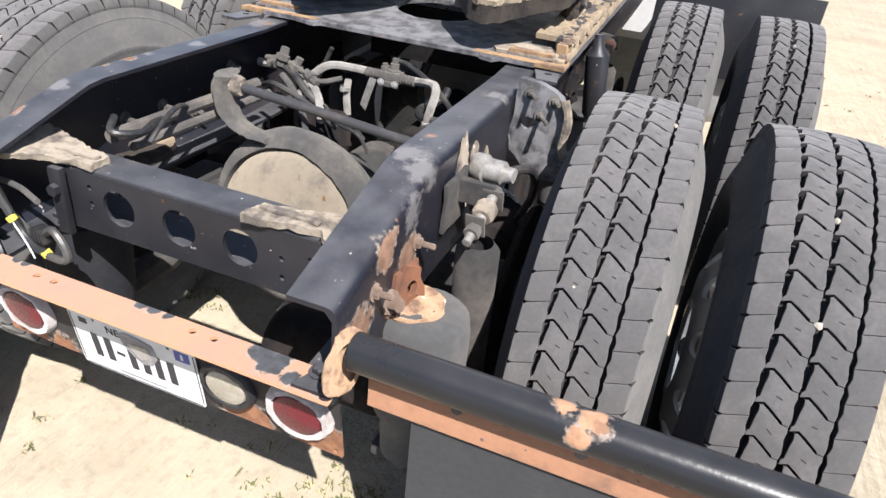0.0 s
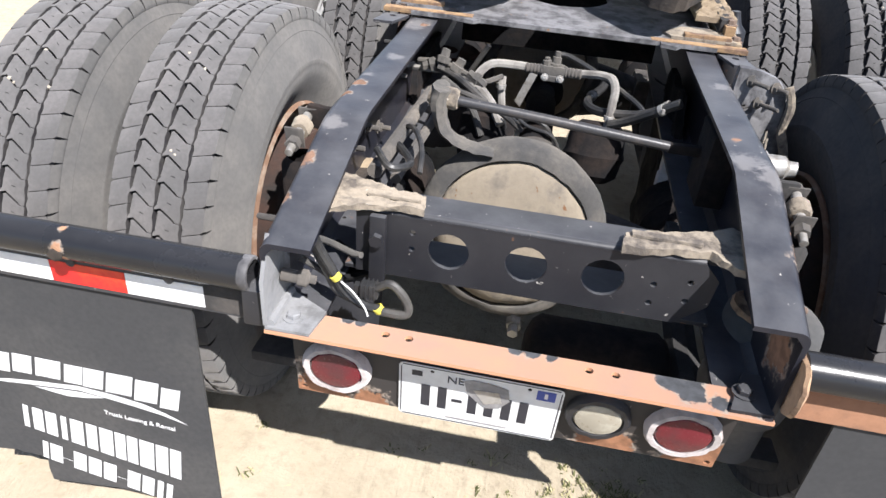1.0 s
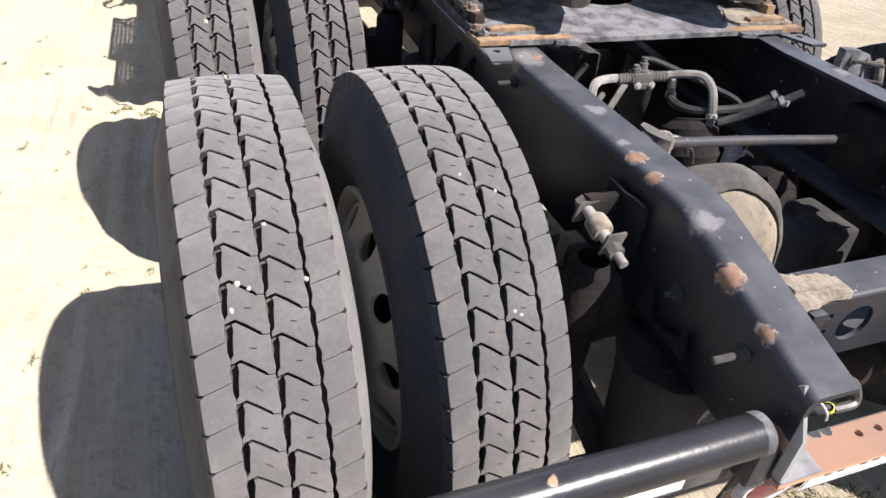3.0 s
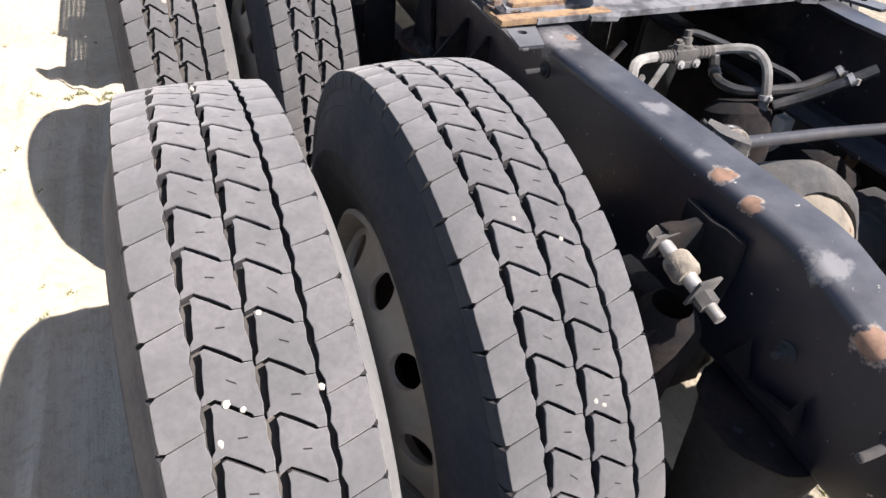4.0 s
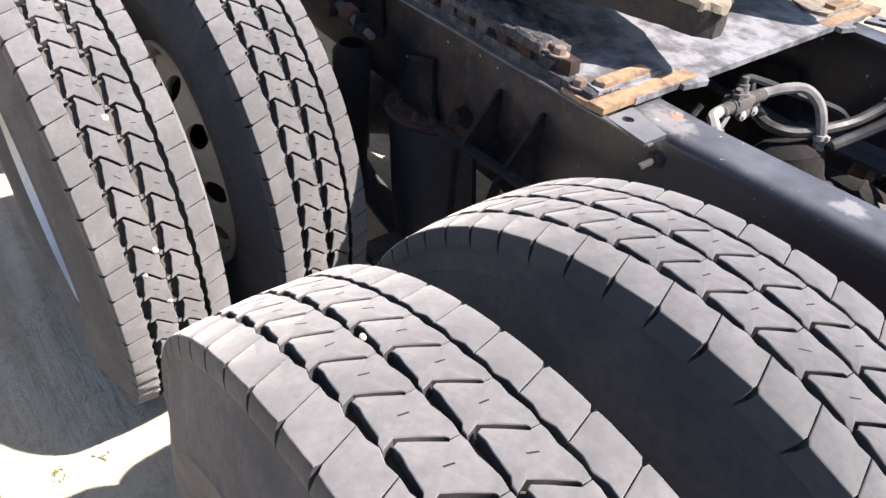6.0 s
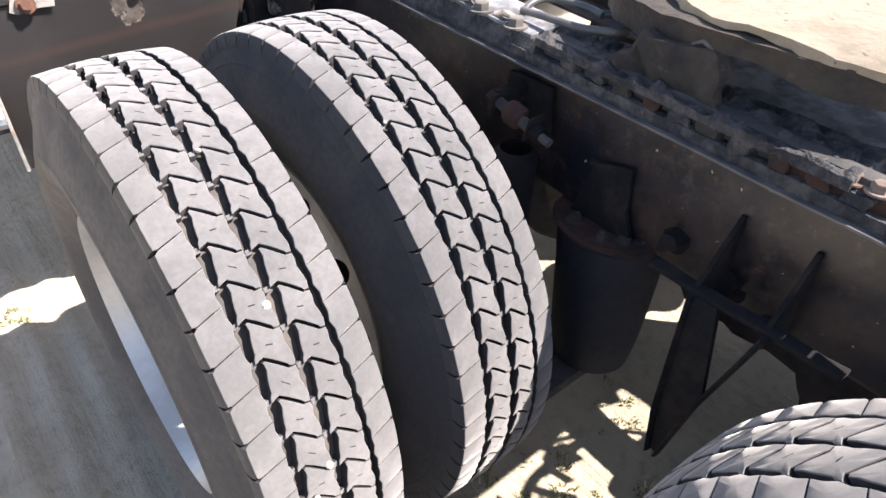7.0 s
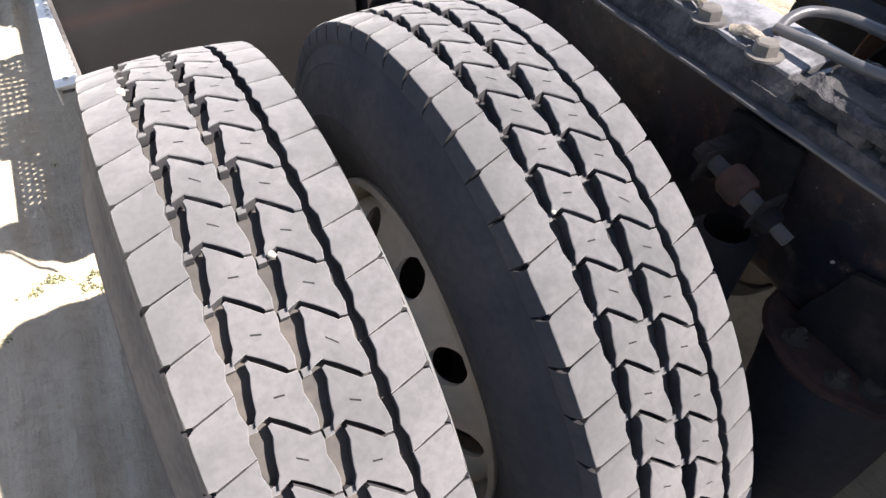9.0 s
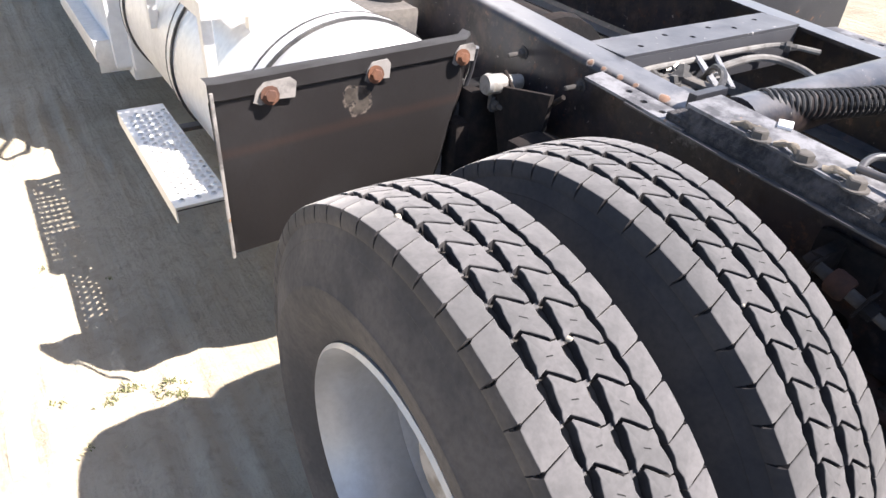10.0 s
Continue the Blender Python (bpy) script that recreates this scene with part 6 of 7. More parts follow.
def slack_clutter():
    """Parts beside the left frame between the axles: the spring hanger and lumpy castings."""
    # hanger: a tapered leg that stands out from the rail, two webs above it and a flat shelf between
    bm = bmesh.new()
    plate(bm, [(1.300, 0.766), (1.345, 0.766), (1.345, 0.50), (1.338, 0.40), (1.318, 0.385), (1.276, 0.58)], [], 0.012, frame_of((-0.523, 0, 0), (0, 1, 0), (0, 0, 1)))
    hanger = part("spring_hanger", roughen(bm, 0.002, 20), M["shade_dirt"], truck, "oily tapered spring hanger below the rail")
    for y in (1.343, 1.224):
        bm = bmesh.new()
        plate(bm, [(-0.428, 0.868), (-0.438, 0.868), (-0.526, 0.770), (-0.526, 0.735), (-0.428, 0.70)], [], 0.008, frame_of((0, y, 0), (1, 0, 0), (0, 0, 1)))
        part("web", roughen(bm, 0.001, 20, y), M["shade_dirt"], hanger)
    for pts in ([(1.345, 0.766), (1.346, 0.64), (1.345, 0.50), (1.335, 0.39)], [(1.222, 0.764), (1.243, 0.69), (1.283, 0.555), (1.318, 0.39)]):
        bm = tube(bmesh.new(), [(-0.529, y, z) for y, z in pts], 0.005, 8)
        for v in bm.verts:
            v.co.x = -0.532 + (v.co.x + 0.529) * 3.4
        part("flange_edge", roughen(bm, 0.002, 30), M["shade_dirt"], hanger, "worn raised edge")
    bm = bmesh.new()
    box(bm, -0.531, -0.507, 1.115, 1.43, 0.764, 0.774, 0.002)
    bmesh.ops.subdivide_edges(bm, edges=[e for e in bm.edges if e.calc_length() > 0.1], cuts=8)
    part("shelf", roughen(bm, 0.003, 18), M["shade_dirt"], hanger, "flat greasy shelf")
    for s in (-1, 1):
        bm = bmesh.new()
        if s < 0:
            out, holes = [(1.06, 0.50), (1.12, 0.47), (1.16, 0.56), (1.19, 0.645), (1.405, 0.655), (1.468, 0.70), (1.52, 0.74), (1.50, 0.80), (1.14, 0.80), (1.06, 0.66)], []
        else:
            # unseen plate, cut low to shade the ground and holed for a sun spot
            out, holes = [(1.06, 0.44), (1.25, 0.30), (1.42, 0.20), (1.50, 0.24), (1.47, 0.70), (1.42, 0.80), (1.14, 0.80), (1.06, 0.66)], [(1.262, 0.58, 0.016)]
        plate(bm, out, holes, 0.02, frame_of((s * 0.40, 0, 0), (0, 1, 0), (0, 0, 1)))
        for _ in range(3):
            bmesh.ops.subdivide_edges(bm, edges=[e for e in bm.edges if e.calc_length() > 0.03], cuts=1)
            bmesh.ops.triangulate(bm, faces=bm.faces[:])
        part("hanger_filler", roughen(roughen(bm, 0.012, 14, s), 0.005, 45, s), M["shade_dirt"], truck, "lumpy dark filler plate by the rail, the right one shaped to block sun")
    for k, (y, z, r) in enumerate(((1.445, 0.765, 0.030), (1.34, 0.735, 0.036), (1.26, 0.71, 0.022))):
        bm = bmesh.new()
        turned(bm, [(0, 0), (0, r), (0.012, r * 1.05), (0.018, r * 0.7), (0.045, r * 0.62), (0.05, 0)], (-0.415, y, z), (-1, 0.2 * math.sin(k * 3), 0.1), 12)
        part("hanger_boss", roughen(roughen(bm, 0.012, 22, k), 0.004, 60, k), M["shade_dirt"], truck)


slack_clutter()


def coil_line():
    bm = bmesh.new()
    pts = []
    for i in range(28 * 14 + 1):
        t = i / (28 * 14)
        a = 2 * math.pi * 28 * t
        c = Vector((-0.288 + 0.40 * t, 2.130 - 0.13 * t, 1.030 - 0.008 * math.sin(3 * t)))
        pts.append(c + Vector((0.3 * math.cos(a), 0.9 * math.cos(a), math.sin(a))) * 0.030)
    tube(bm, pts, 0.0036, 6)
    part("coiled_air_line", bm, M["hose"], truck, "black coiled air line")


coil_line()
line("air_hose", [(-0.345, 2.40, 0.975), (-0.29, 2.44, 0.99), (-0.246, 2.444, 0.996), (-0.10, 2.438, 0.998), (0.06, 2.436, 1.0), (0.204, 2.425, 1.0), (0.25, 2.39, 1.0), (0.29, 2.34, 0.995)], 0.0075, M["greyhose"], "pale dusty air hose")
line("air_hose", [(-0.10, 2.385, 0.985), (-0.049, 2.374, 1.0), (0.03, 2.368, 1.006), (0.094, 2.345, 1.002), (0.112, 2.28, 0.995), (0.10, 2.22, 0.985)], 0.0095, M["greyhose"])
line("air_hose", [(-0.30, 2.22, 1.02), (-0.24, 2.26, 1.04), (-0.19, 2.32, 1.03), (-0.17, 2.36, 0.98)], 0.008, M["hose"])


def front_valve():
    bm = bmesh.new()
    box(bm, -0.30, -0.20, 2.30, 2.40, 0.95, 1.0, 0.008)
    box(bm, -0.27, -0.24, 2.24, 2.36, 1.0, 1.012, 0.003, None)
    turned(bm, [(0, 0), (0, 0.02), (0.05, 0.02), (0.055, 0.012), (0.08, 0.012), (0.08, 0)], (-0.16, 2.36, 0.97), (1, 0.1, 0.1), 12)
    valve = part("protection_valve", bm, M["cast"], truck, "dusty air valve block under the crossmember")
    for a, b, w in (((-0.092, 2.440, 1.006), (-0.226, 2.271, 0.998), 0.011), ((-0.024, 2.438, 1.004), (-0.191, 2.261, 1.004), 0.008)):
        bm = tube(bmesh.new(), [a, b], w, 4)
        for v in bm.verts:
            v.co.z = 1.002 + (v.co.z - 1.002) * 0.4
        part("lever", roughen(bm, 0.002, 50, w), M["paleplate"], valve, "pale worn lever")
    for at, turn, k in (((-0.255, 2.353, 1.002), (0.6, 0.5, 0.5), 1.3), ((-0.172, 2.442, 0.985), (1, -0.2, 0.1), 1.0), ((-0.285, 2.395, 0.992), (0.2, 1, 0.3), 0.9), ((-0.215, 2.400, 0.995), (0.3, -0.4, 1), 0.8), ((-0.135, 2.335, 0.99), (1, 0.6, 0), 1.0), ((0.235, 2.40, 1.0), (0.6, -0.7, 0), 0.8), ((-0.305, 2.33, 1.0), (0, 0.3, 1), 0.9)):
        bm = turned(bmesh.new(), [(-0.028 * k, 0), (-0.028 * k, 0.010 * k), (-0.012 * k, 0.011 * k), (-0.010 * k, 0.018 * k), (0.006 * k, 0.018 * k), (0.008 * k, 0.012 * k), (0.026 * k, 0.011 * k), (0.028 * k, 0)], at, turn, 6)
        part("fitting", roughen(bm, 0.003, 50, k), M["dustcast"] if k != 1.0 else M["steel"], valve, "dusty pipe fitting")
    bm = bmesh.new()
    box(bm, -0.41, -0.31, 2.195, 2.215, 1.01, 1.045, 0.002)
    box(bm, -0.41, -0.31, 2.19, 2.30, 1.005, 1.013, 0.002)
    part("angle_bracket", bm, M["black"], valve)


front_valve()


def right_clutter():
    """Parts outside the right rail over the rear axle: a cast bracket with studs, a silver can, and flaking paint."""
    bm = bmesh.new()
    plate(bm, [(0.436, 0.985), (0.530, 0.965), (0.562, 0.935), (0.566, 0.850), (0.604, 0.770), (0.560, 0.735), (0.500, 0.742), (0.436, 0.80)], [(0.475, 0.88, 0.018)], 0.022, frame_of((0, 0.845, 0), (1, 0, 0), (0, 0, 1)))
    for _ in range(2):
        bmesh.ops.subdivide_edges(bm, edges=[e for e in bm.edges if e.calc_length() > 0.025], cuts=1)
        bmesh.ops.triangulate(bm, faces=bm.faces[:])
    bracket = part("cast_bracket", roughen(roughen(bm, 0.010, 15), 0.004, 55), M["scuffed"], truck, "scuffed cast bracket bolted to the rail")
    bm = bmesh.new()
    tube(bm, smoothed([(0.556, 0.835, 0.955), (0.574, 0.825, 0.91), (0.572, 0.820, 0.85), (0.608, 0.825, 0.76)], 5), 0.011, 8)
    part("rib", roughen(bm, 0.004, 30), M["flaky"], bracket, "pale flaking rib")
    for x, z, h in ((0.47, 0.955, 0.05), (0.50, 0.905, 0.06), (0.53, 0.945, 0.03)):
        part("stud", roughen(hexbolt(bmesh.new(), (x, 0.843, z), (0.5, -1, 0.1), 0.010, 0.012, h), 0.002, 50, x), M["cast"], bracket)
    bm = bmesh.new()
    turned(bm, [(0, 0), (0, 0.026), (0.008, 0.031), (0.030, 0.031), (0.034, 0.026), (0.070, 0.025), (0.078, 0.016), (0.095, 0.014), (0.095, 0)], (0.437, 0.56, 0.862), (1, -0.12, 0.05), 16)
    part("air_can", roughen(bm, 0.003, 35), M["steel"], truck, "dusty silver can bolted to the rail")
    for k, (y, z, w, h) in enumerate(((0.50, 0.885, 0.030, 0.055), (0.575, 0.865, 0.022, 0.050), (0.545, 0.80, 0.020, 0.028), (0.66, 0.83, 0.018, 0.040))):
        rim = [(y + w * math.cos(a) * (1 + 0.45 * noise.noise(Vector((3 * math.cos(a), 3 * math.sin(a), k)))), z + h * math.sin(a) * (1 + 0.45 * noise.noise(Vector((3 * math.cos(a), 3 * math.sin(a), 9 + k))))) for a in (2 * math.pi * i / 22 for i in range(22))]
        bm = plate(bmesh.new(), rim, [], 0.004, frame_of((0.4345, 0, 0), (0, 1, 0), (0, 0, 1)))
        bmesh.ops.subdivide_edges(bm, edges=[e for e in bm.edges if e.calc_length() > 0.012], cuts=1)
        part("flaking_paint", roughen(bm, 0.0018, 60, k), M["flaky"], rail_right, "flaking dusty paint")
    line("air_hose", [(0.45, 0.62, 0.80), (0.50, 0.66, 0.83), (0.53, 0.74, 0.80), (0.52, 0.82, 0.70), (0.48, 0.88, 0.60)], 0.010, M["hose"], "black air hose")
    bm = bmesh.new()
    turned(bm, [(0, 0), (0, 0.020), (0.02, 0.034), (0.20, 0.036), (0.22, 0.02), (0.26, 0.012), (0.26, 0)], (0.555, 1.40, 0.745), (-0.12, 0, 1), 16)
    part("damper", roughen(bm, 0.002, 30), M["black"], truck, "black damper hanging beside the slide rail")


right_clutter()


def left_brackets():
    """A dark bracket behind the front duals, added to block a patch of sun."""
    for x0, x1, y0, y1, z0, z1 in ((-0.605, -0.49, 2.46, 2.53, 0.70, 0.85),):
        bm = box(bmesh.new(), x0, x1, y0, y1, z0, z1, 0.008)
        bmesh.ops.subdivide_edges(bm, edges=[e for e in bm.edges if e.calc_length() > 0.03], cuts=3)
        part("bracket", roughen(bm, 0.008, 22, y0), M["shade_dirt"], truck)


left_brackets()
# hose that droops behind the cab, out of sight but for its shadow
line("air_hose", [(-0.60, 4.352, 1.80), (-0.75, 4.0, 1.78), (-0.845, 3.811, 1.746), (-0.844, 3.811, 1.66), (-0.844, 3.929, 1.51), (-0.843, 4.147, 1.466), (-0.843, 4.404, 1.368), (-0.842, 4.493, 1.232), (-0.842, 4.44, 1.126), (-0.80, 4.37, 1.08)], 0.014, M["hose"], "black air hose behind the cab")
bm = box(bmesh.new(), -0.018, 0.018, -0.013, 0.013, 0.0, 0.006, 0.001, Matrix.Translation((-0.377, 2.02, 1.044)) @ Matrix.Rotation(0.5, 4, "Z"))
part("tag", bm, M["platewhite"], truck, "small white plastic tag")


# ---- fuel tank, steps and quarter panel ----
def fuel_tank():
    cx, cz, r = -0.785, 0.715, 0.31
    bm = bmesh.new()
    turned(bm, [(0, 0), (0.0, r - 0.05), (0.012, r - 0.02), (0.03, r), (1.85, r), (1.87, r - 0.03), (1.87, 0)], (cx, 2.80, cz), (0, 1, 0), 56)
    tank = part("fuel_tank", bm, M["alu"], truck, "bright round aluminium fuel tank beside the rail")
    for y in (2.97, 3.62, 4.3):
        bm = bmesh.new()
        turned(bm, [(0, r + 0.001), (0, r + 0.007), (0.05, r + 0.007), (0.05, r + 0.001)], (cx, y, cz), (0, 1, 0), 56)
        strap = part("tank_strap", bm, M["alu"], tank, "aluminium tank strap")
        bm = bmesh.new()
        for d in (-0.004, 0.046):
            turned(bm, [(d, r + 0.0005), (d, r + 0.0085), (d + 0.008, r + 0.0085), (d + 0.008, r + 0.0005)], (cx, y, cz), (0, 1, 0), 56)
        part("strap_rubber", bm, M["hose"], strap)
    bm = bmesh.new()
    plate(bm, [(-1.105, 3.14), (-0.945, 3.14), (-0.945, 3.90), (-1.105, 3.90)], [(-1.085 + 0.024 * i, 3.17 + 0.042 * j, 0.007) for i in range(6) for j in range(17)], 0.004, Matrix.Translation((0, 0, 1.053)))
    box(bm, -1.109, -1.105, 3.14, 3.90, 1.01, 1.054, 0.001)
    box(bm, -1.105, -0.945, 3.14, 3.145, 1.01, 1.048, 0.001)
    for y in (3.2, 3.84):
        box(bm, -1.10, -1.07, y - 0.015, y + 0.015, 0.80, 1.048, 0.002)
        box(bm, -0.975, -0.947, y - 0.015, y + 0.015, 0.96, 1.048, 0.002)
    part("upper_step", bm, M["alu"], tank, "bright drilled upper step on the tank", smooth=False)
    bm = bmesh.new()
    turned(bm, [(0, 0.05), (0.03, 0.05), (0.035, 0.045), (0.06, 0.045), (0.06, 0)], (cx + 0.15, 3.4, cz + 0.29), (0.4, 0, 1), 20)
    part("filler_cap", bm, M["steel"], tank)
    return tank


fuel_tank()


def lower_step():
    x0, x1, y0, y1, z = -1.275, -1.140, 2.99, 3.675, 0.60
    bm = bmesh.new()
    holes = [(x0 + 0.021 + 0.021 * i, y0 + 0.03 + 0.034 * j + (0.017 if i % 2 else 0), 0.0065) for i in range(6) for j in range(18)]
    plate(bm, [(x0, y0), (x1, y0), (x1, y1), (x0, y1)], holes, 0.004, Matrix.Translation((0, 0, z)))
    box(bm, x0 - 0.004, x0, y0, y1, z - 0.045, z, 0.001)
    box(bm, x1, x1 + 0.004, y0, y1, z - 0.045, z, 0.001)
    box(bm, x0, x1, y0 + 0.02, y0 + 0.024, z - 0.02, z - 0.004, 0.0)
    step = part("lower_step", bm, M["alu"], truck, "punched aluminium step tread beside the tank", smooth=False)
    ring = mesh_of("grip_ring", turned(bmesh.new(), [(0, 0.010), (0.004, 0.0068), (0.004, 0.0064), (0.0, 0.0064)], (0, 0, 0), (0, 0, 1), 8), M["alu"])
    for x, y, r in holes:
        ob = new("grip_ring", ring)
        ob.parent = step
        ob.location = (x, y, z)
    for y in (y0 + 0.10, y1 - 0.10):
        bm = bmesh.new()
        box(bm, x0, -0.80, y - 0.02, y + 0.02, z - 0.06, z - 0.046, 0.002)
        part("step_bracket", bm, M["black"], step)
    bm = bmesh.new()
    plate(bm, [(-1.21, 4.46), (-1.08, 4.46), (-1.08, 5.4), (-1.21, 5.4)], [], 0.006, Matrix.Translation((0, 0, 0.585)))
    box(bm, -1.216, -1.21, 4.46, 5.4, 0.50, 0.585, 0.001)
    box(bm, -1.21, -0.9, 4.46, 4.466, 0.45, 0.58, 0.001)
    part("side_skirt", bm, M["alu"], truck, "bright metal step skirt further forward")


lower_step()


def quarter_panel():
    """A sheet ahead of the front duals, with a lip along its top and three rusted bolts."""
    bm = bmesh.new()
    prof = [(2.790, 0.999), (2.757, 1.001), (2.751, 0.997), (2.751, 0.985), (2.750, 0.962), (2.758, 0.956), (2.760, 0.85), (2.765, 0.72), (2.775, 0.62), (2.79, 0.555)]
    xs = [-1.215, -1.19, -1.1, -0.9, -0.7, -0.58, -0.545]
    rows = []
    for y, z in prof:
        rows.append([])
        for i, x in enumerate(xs):
            curl = 0.03 if i == len(xs) - 1 else (0.006 if i == 0 else 0)
            taper = 0.10 * max(0, (0.9 - z) / 0.4) if i >= len(xs) - 2 else (-0.02 * max(0, (0.9 - z) / 0.4) if i == 0 else 0)
            rows[-1].append(bm.verts.new((x - taper, y + curl + (0.012 * noise.noise(Vector((x * 4, z * 4, 0))) if z < 0.9 else 0), z + 0.03 * (x + 1.2))))
    for a, b in zip(rows, rows[1:]):
        for i in range(len(xs) - 1):
            bm.faces.new((a[i], a[i + 1], b[i + 1], b[i]))
    bmesh.ops.solidify(bm, geom=bm.faces[:], thickness=0.004)
    mat = painted("sheet_dark_paint", (0.040, 0.035, 0.034), [(-0.897, 2.756, 0.922, 0.036), (-0.870, 2.756, 0.912, 0.034), (-0.868, 2.756, 0.886, 0.034)], rusty=0.9, rust=(0.175, 0.145, 0.12), rough=0.6, dust=0.35, chips=0.78)
    nt = mat.node_tree
    p = nt.nodes["Principled BSDF"]
    co = nt.nodes.new("ShaderNodeSeparateXYZ")
    nt.links.new(nt.nodes.new("ShaderNodeTexCoord").outputs["Object"], co.inputs[0])
    level = calc(nt, "ADD", co.outputs["Z"], calc(nt, "MULTIPLY", co.outputs["X"], -0.05))
    off = calc(nt, "ABSOLUTE", calc(nt, "ADD", level, -0.895))
    streak = calc(nt, "MULTIPLY", step_of(nt, calc(nt, "ADD", calc(nt, "MULTIPLY", off, -30.0), noisy(nt, 9, 6, 0.65, (0.5, 1, 1.6))), 0.0, 0.45), 0.28)
    was = p.inputs["Base Color"].links[0].from_socket
    nt.links.new(ramp_mix(nt, streak, was, (0.115, 0.06, 0.042)), p.inputs["Base Color"])
    sheet = part("quarter_panel", bm, mat, truck, "dark dusty sheet panel with bolted upper lip")
    bm = bmesh.new()
    tube(bm, smoothed([(-0.546, 2.752, 0.992), (-0.540, 2.775, 0.93), (-0.548, 2.79, 0.86), (-0.575, 2.795, 0.77), (-0.62, 2.80, 0.66), (-0.645, 2.81, 0.57)], 5), 0.007, 8)
    part("edge_bead", roughen(bm, 0.002, 30), M["dustypaint"], sheet, "rolled edge, dusty")
    bm = bmesh.new()
    box(bm, -1.213, -1.205, 2.748, 2.756, 0.57, 0.98, 0.002)
    part("edge_bead", roughen(bm, 0.002, 12), M["dustplate"], sheet, "bare worn edge")
    for x in (-1.09, -0.837, -0.595):
        z = 0.958 + 0.03 * (x + 1.2)
        bm = bmesh.new()
        wide = 1.0 if x < -1 else 0.68
        plate(bm, [(x + wide * u, z + v) for u, v in ((-0.036, -0.014), (-0.020, -0.022), (0.012, -0.014), (0.058, -0.016), (0.064, 0.018), (0.050, 0.030), (-0.008, 0.027), (-0.026, 0.012))], [], 0.0025, frame_of((0, 2.7465, 0), (1, 0, 0), (0, 0, 1)))
        tab = part("bolt_tab", bm, M["dustplate"], sheet, "bare worn metal tab")
        part("bolt", roughen(hexbolt(bmesh.new(), (x, 2.741, z), (0, -1, 0.1), 0.014, 0.013), 0.002, 60), M["brownrust"], tab, "rusted bolt")
    bm = bmesh.new()
    turned(bm, [(0, 0), (0, 0.024), (0.010, 0.028), (0.018, 0.025), (0.065, 0.025), (0.07, 0.021), (0.11, 0.019), (0.11, 0)], (-0.550, 2.70, 0.913), (1, -0.05, -0.06), 18)
    part("canister", bm, M["steel"], truck, "short silver pipe stub")
    bm = bmesh.new()
    hexbolt(bm, (-0.515, 2.70, 0.855), (0.2, -1, 0), 0.014, 0.016, 0.016)
    box(bm, -0.532, -0.526, 2.695, 2.705, 0.845, 0.89, 0.001)
    part("clamp_nut", bm, M["cast"], truck)
    bm = bmesh.new()
    plate(bm, [(2.50, 0.95), (2.72, 0.90), (2.66, 0.72), (2.52, 0.78)], [], 0.012, frame_of((-0.50, 0, 0), (0, 1, 0), (0, 0, 1)))
    tube(bm, [(-0.49, 2.48, 0.95), (-0.49, 2.69, 0.76)], 0.006, 8)
    tube(bm, [(-0.49, 2.70, 0.94), (-0.49, 2.52, 0.78)], 0.006, 8)
    part("bracket", bm, M["shade_dirt"], truck)
    bm = bmesh.new()
    box(bm, -0.56, -0.44, 2.735, 2.84, 0.42, 0.88, 0.02)
    box(bm, -0.60, -0.46, 2.74, 3.0, 0.40, 0.80, 0.02)
    part("tank_bracket", roughen(bm, 0.004, 12), M["shade_dirt"], truck, "dark tank bracket on the rail")
    bm = bmesh.new()
    box(bm, -0.66, -0.50, 3.1, 3.35, 0.86, 1.0, 0.02)
    turned(bm, [(0, 0), (0, 0.05), (0.16, 0.05), (0.17, 0.03), (0.17, 0)], (-0.56, 3.22, 0.98), (0.2, -0.3, 0.6), 16)
    part("battery_box", roughen(bm, 0.008, 14), M["cast"], truck, "dusty clutter behind the tank")


quarter_panel()


def right_tank():
    """The tank on the other side, seen end on past the tyres."""
    bm = bmesh.new()
    turned(bm, [(0, 0), (0.0, 0.28), (0.02, 0.31), (0.04, 0.335), (1.85, 0.335), (1.87, 0.30), (1.87, 0)], (0.875, 2.86, 0.70), (0, 1, 0), 48)
    tank = part("fuel_tank", bm, M["alu"], truck, "round aluminium fuel tank in its own shade")
    bm = bmesh.new()
    box(bm, 0.56, 1.28, 2.80, 2.812, 0.62, 1.03, 0.003)
    part("end_sheet", bm, M["black"], tank, "dark sheet at the end of the tank")


right_tank()


def cab():
    """The sleeper cab ahead of the tanks, which shades the lot beside it."""
    bm = bmesh.new()
    # unseen sides brought down low to keep light from under the truck
    side = [(4.35, 0.42), (4.35, 3.0), (4.6, 3.35), (5.6, 3.45), (6.4, 3.0), (6.6, 2.1), (7.9, 1.9), (8.0, 0.35), (6.6, 0.35), (6.6, 0.42)]
    plate(bm, side, [], 2.3, frame_of((1.15, 0, 0), (0, 1, 0), (0, 0, 1)))
    bmesh.ops.bevel(bm, geom=[e for e in bm.edges if e.calc_face_angle(0) > 0.6], offset=0.06, segments=2, affect="EDGES")
    body = part("cab", bm, M["cabpaint"], truck, "pale painted sleeper cab")
    for s in (-1, 1):
        b = bmesh.new()
        box(b, s * 1.30 - 0.10, s * 1.30 + 0.10, 6.1, 6.16, 1.9, 2.4, 0.03)
        tube(b, smoothed([(s * 1.15, 6.13, 1.85), (s * 1.36, 6.13, 1.82), (s * 1.36, 6.13, 2.45), (s * 1.15, 6.13, 2.5)], 5), 0.015, 8)
        part("mirror", b, M["black"], body)


cab()


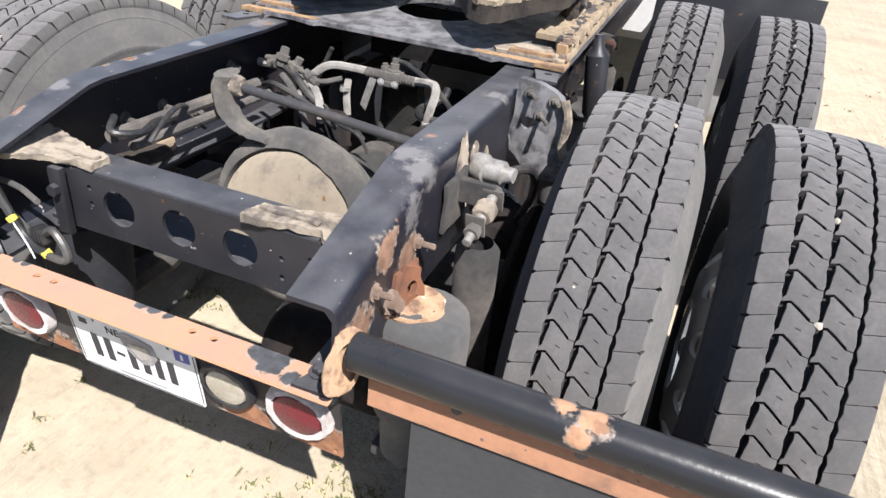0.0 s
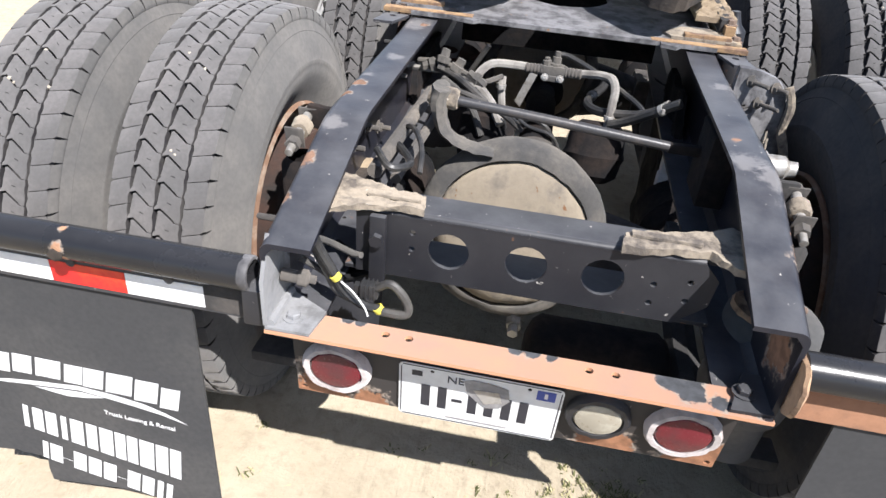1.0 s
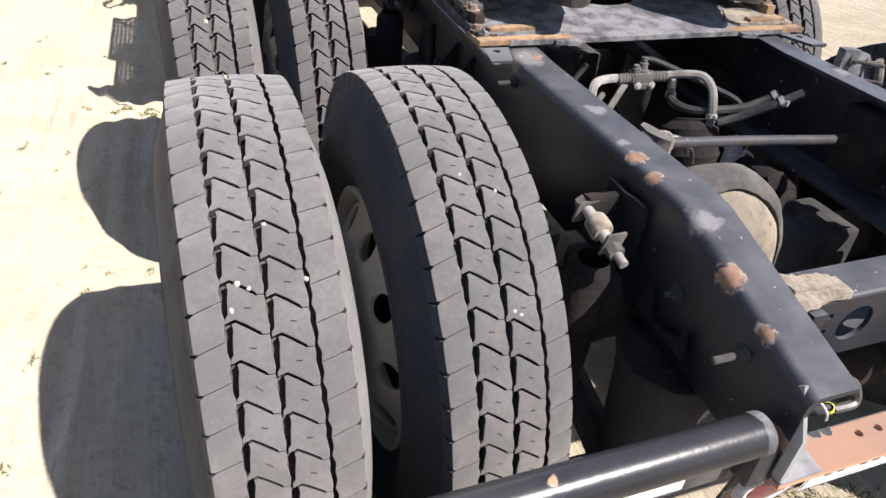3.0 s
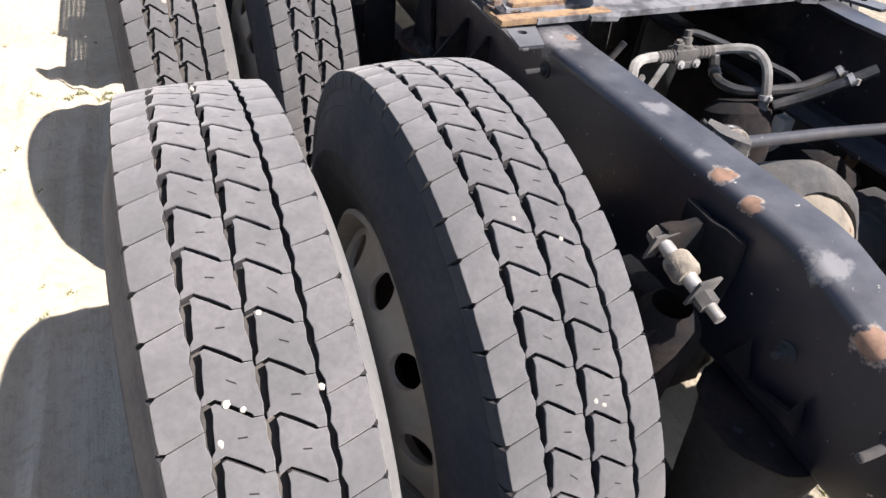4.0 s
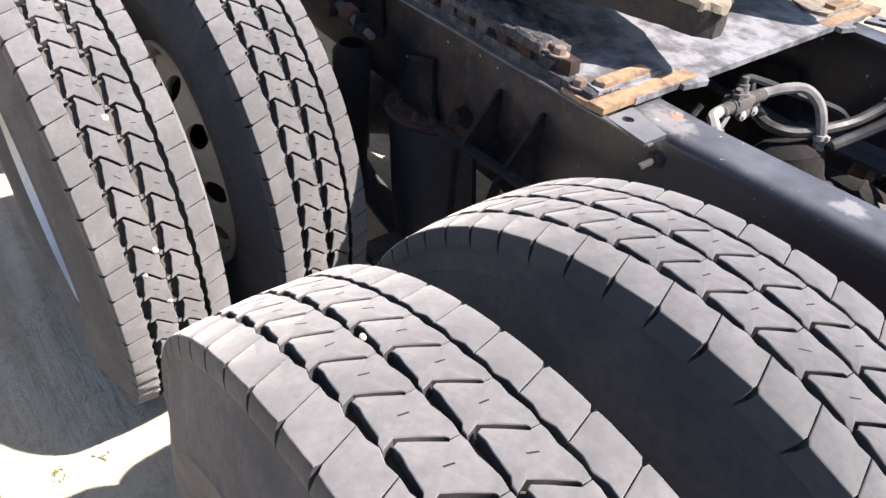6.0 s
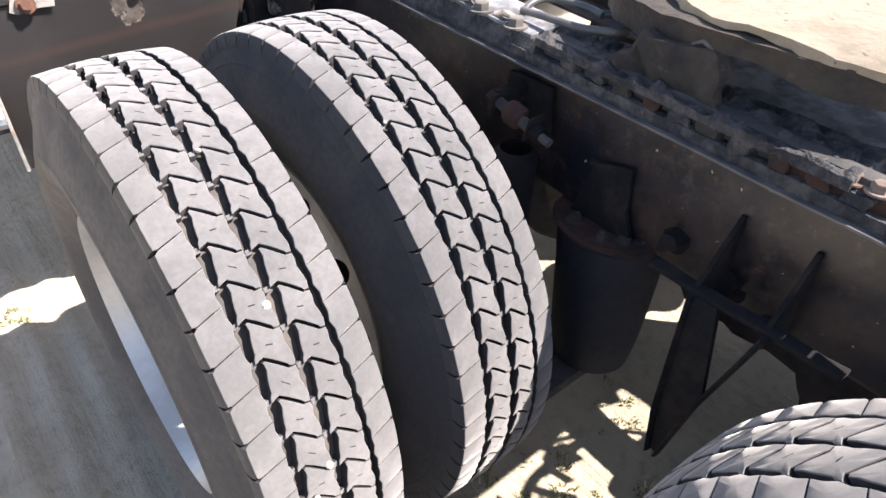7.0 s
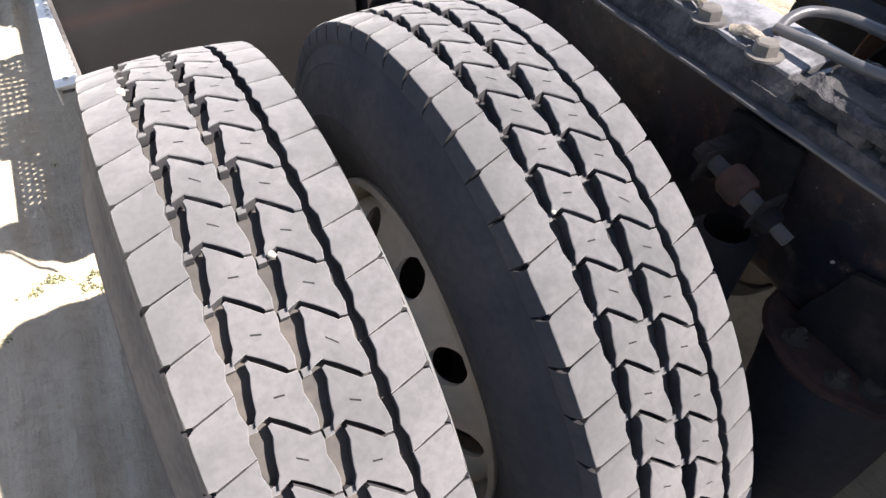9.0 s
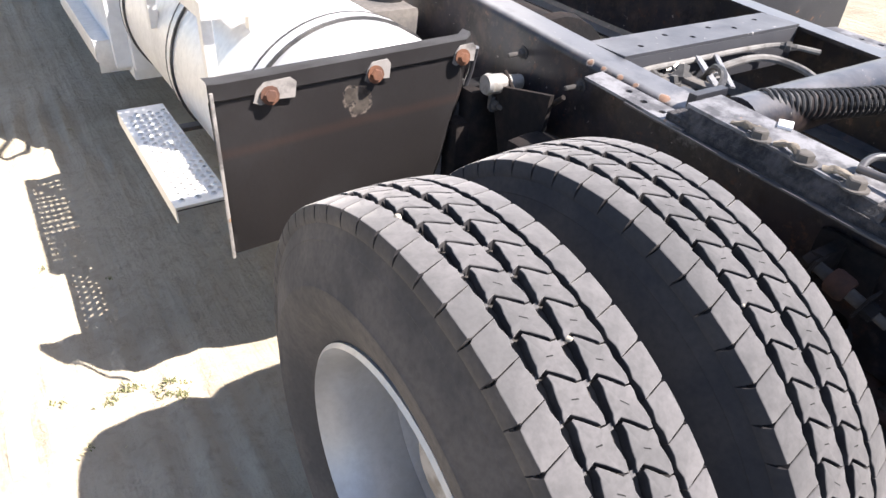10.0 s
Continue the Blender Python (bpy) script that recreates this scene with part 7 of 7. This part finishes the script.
# ---- loose things ----
def pebble_mesh(i, r):
    bm = bmesh.new()
    bmesh.ops.create_icosphere(bm, subdivisions=2, radius=r)
    for v in bm.verts:
        v.co *= 1 + 0.35 * noise.noise(v.co / r * 1.1 + Vector((7 * i, 0, 0)))
        v.co.z *= 0.8
    return mesh_of("pebble", bm, M["stone"], True)


PEBBLES = [pebble_mesh(i, 1.0) for i in range(4)]


def tread_pebble(side_x, y, u, theta, r, i):
    """A pebble held in a groove: across the tread and at an angle from the top, forward positive."""
    a = radians(theta)
    rr = crown(u) - 0.3 * r
    yc, zc = HUBS[y]
    ob = new("pebble", PEBBLES[i % 4])
    ob.matrix_basis = truck.matrix_basis @ Matrix.Translation((side_x + u, yc + rr * math.sin(a), zc + rr * math.cos(a))) @ pose(0, 0, 0, 40 * i, 25 * i, 70 * i) @ Matrix.Diagonal((0.75 * r, 0.6 * r, 0.85 * r, 1))
    tagged(ob, "small pale pebble wedged in the tyre tread", "pebble", group="pebbles in the tread")


for n, (sx, y, u, th, r) in enumerate([
        (-XO, YR, 0.012, -30.9, 0.005), (-XO, YR, -0.036, -39.6, 0.007), (-XO, YR, -0.022, -40.6, 0.005), (-XO, YR, -0.048, -43.5, 0.006), (-XO, YR, 0.0, 14.5, 0.005), (-XO, YR, 0.056, -40.4, 0.006),
        (-XI, YR, 0.016, -50.8, 0.005), (-XI, YR, 0.026, -51.6, 0.005), (-XI, YR, -0.020, -25.9, 0.0045), (-XI, YR, 0.030, -29.9, 0.0045), 
        (-XO, YF, -0.002, -48.2, 0.010), (-XO, YF, -0.002, -74.4, 0.010), (-XO, YF, -0.03, -79.0, 0.006), (-XO, YF, -0.002, -86.6, 0.008), (-XO, YF, -0.053, 8.0, 0.008), (-XO, YF, 0.018, -22.7, 0.006),
        (-XI, YF, -0.05, -28.5, 0.004),
        (XI, YR, 0.055, -7.7, 0.008), (XO, YR, 0.0, -26.3, 0.008), (XO, YR, 0.0, -46.9, 0.011), (XO, YF, 0.0, -23.5, 0.008), (XI, YR, -0.03, -52.0, 0.005)]):
    tread_pebble(sx, y, u, th, r, n)


def weeds():
    """Sparse dry weeds in small clumps, and loose straw, on the sand."""
    rnd = random.Random(8)
    spots = [(0.29, 0.31, 0.060, 26), (0.36, 0.37, 0.035, 10), (0.14, 0.24, 0.06, 13), (0.40, 0.18, 0.06, 8), (0.22, 0.36, 0.04, 8), (-1.40, 2.99, 0.045, 10), (-1.53, 3.035, 0.030, 4), (-1.69, 3.08, 0.05, 3), (-1.50, 1.69, 0.14, 7), (-1.90, 2.5, 0.25, 8), (-0.58, 0.87, 0.05, 10), (-0.65, 0.28, 0.15, 6), (-0.15, 0.38, 0.12, 4), (-0.50, 1.58, 0.10, 12), (-0.38, 1.45, 0.08, 8), (-0.2, 1.6, 0.06, 6), (2.3, 5.5, 0.8, 30), (2.6, 4.2, 0.7, 22), (2.9, 3.2, 0.6, 16), (-2.0, 3.9, 0.35, 8), (-1.75, 0.6, 0.3, 6)]
    verts, faces, green = [], [], []

    def blade(px, py, h, w, lean, a, g):
        base = Vector((px, py, ground_height(px, py)))
        side = Vector((math.cos(a), math.sin(a), 0)) * w
        tip = base + Vector((-math.sin(a) * h * lean, math.cos(a) * h * lean, h))
        mid = base.lerp(tip, 0.55) + Vector((0, 0, 0.2 * h))
        k = len(verts)
        verts.extend([base - side, base + side, mid + side * 0.8, mid - side * 0.8, tip])
        faces.extend([(k, k + 1, k + 2, k + 3), (k + 3, k + 2, k + 4)])
        green.extend([g, g])

    for x, y, spread, clumps in spots:
        for _ in range(clumps):
            cx, cy = rnd.gauss(x, spread), rnd.gauss(y, spread * 0.8)
            size = rnd.uniform(0.5, 1.3)
            for _ in range(rnd.randint(10, 26)):
                blade(rnd.gauss(cx, 0.011 * size), rnd.gauss(cy, 0.011 * size), rnd.uniform(0.004, 0.015) * size, rnd.uniform(0.0012, 0.0030), rnd.uniform(0.3, 1.6), rnd.uniform(0, 6.28), 1 if rnd.random() < 0.6 else 0)
    for _ in range(420):
        blade(rnd.uniform(-2.6, 1.6), rnd.uniform(-0.5, 3.6), rnd.uniform(0.001, 0.003), rnd.uniform(0.0008, 0.0016), rnd.uniform(6, 14), rnd.uniform(0, 6.28), 0)
    me = bpy.data.meshes.new("weeds")
    me.from_pydata(verts, [], faces)
    me.materials.append(M["straw"])
    me.materials.append(M["leafgreen"])
    me.polygons.foreach_set("material_index", green)
    tagged(new("weeds", me), "sparse dry straw and small green weeds on sand", "weeds", kind="stuff")


weeds()
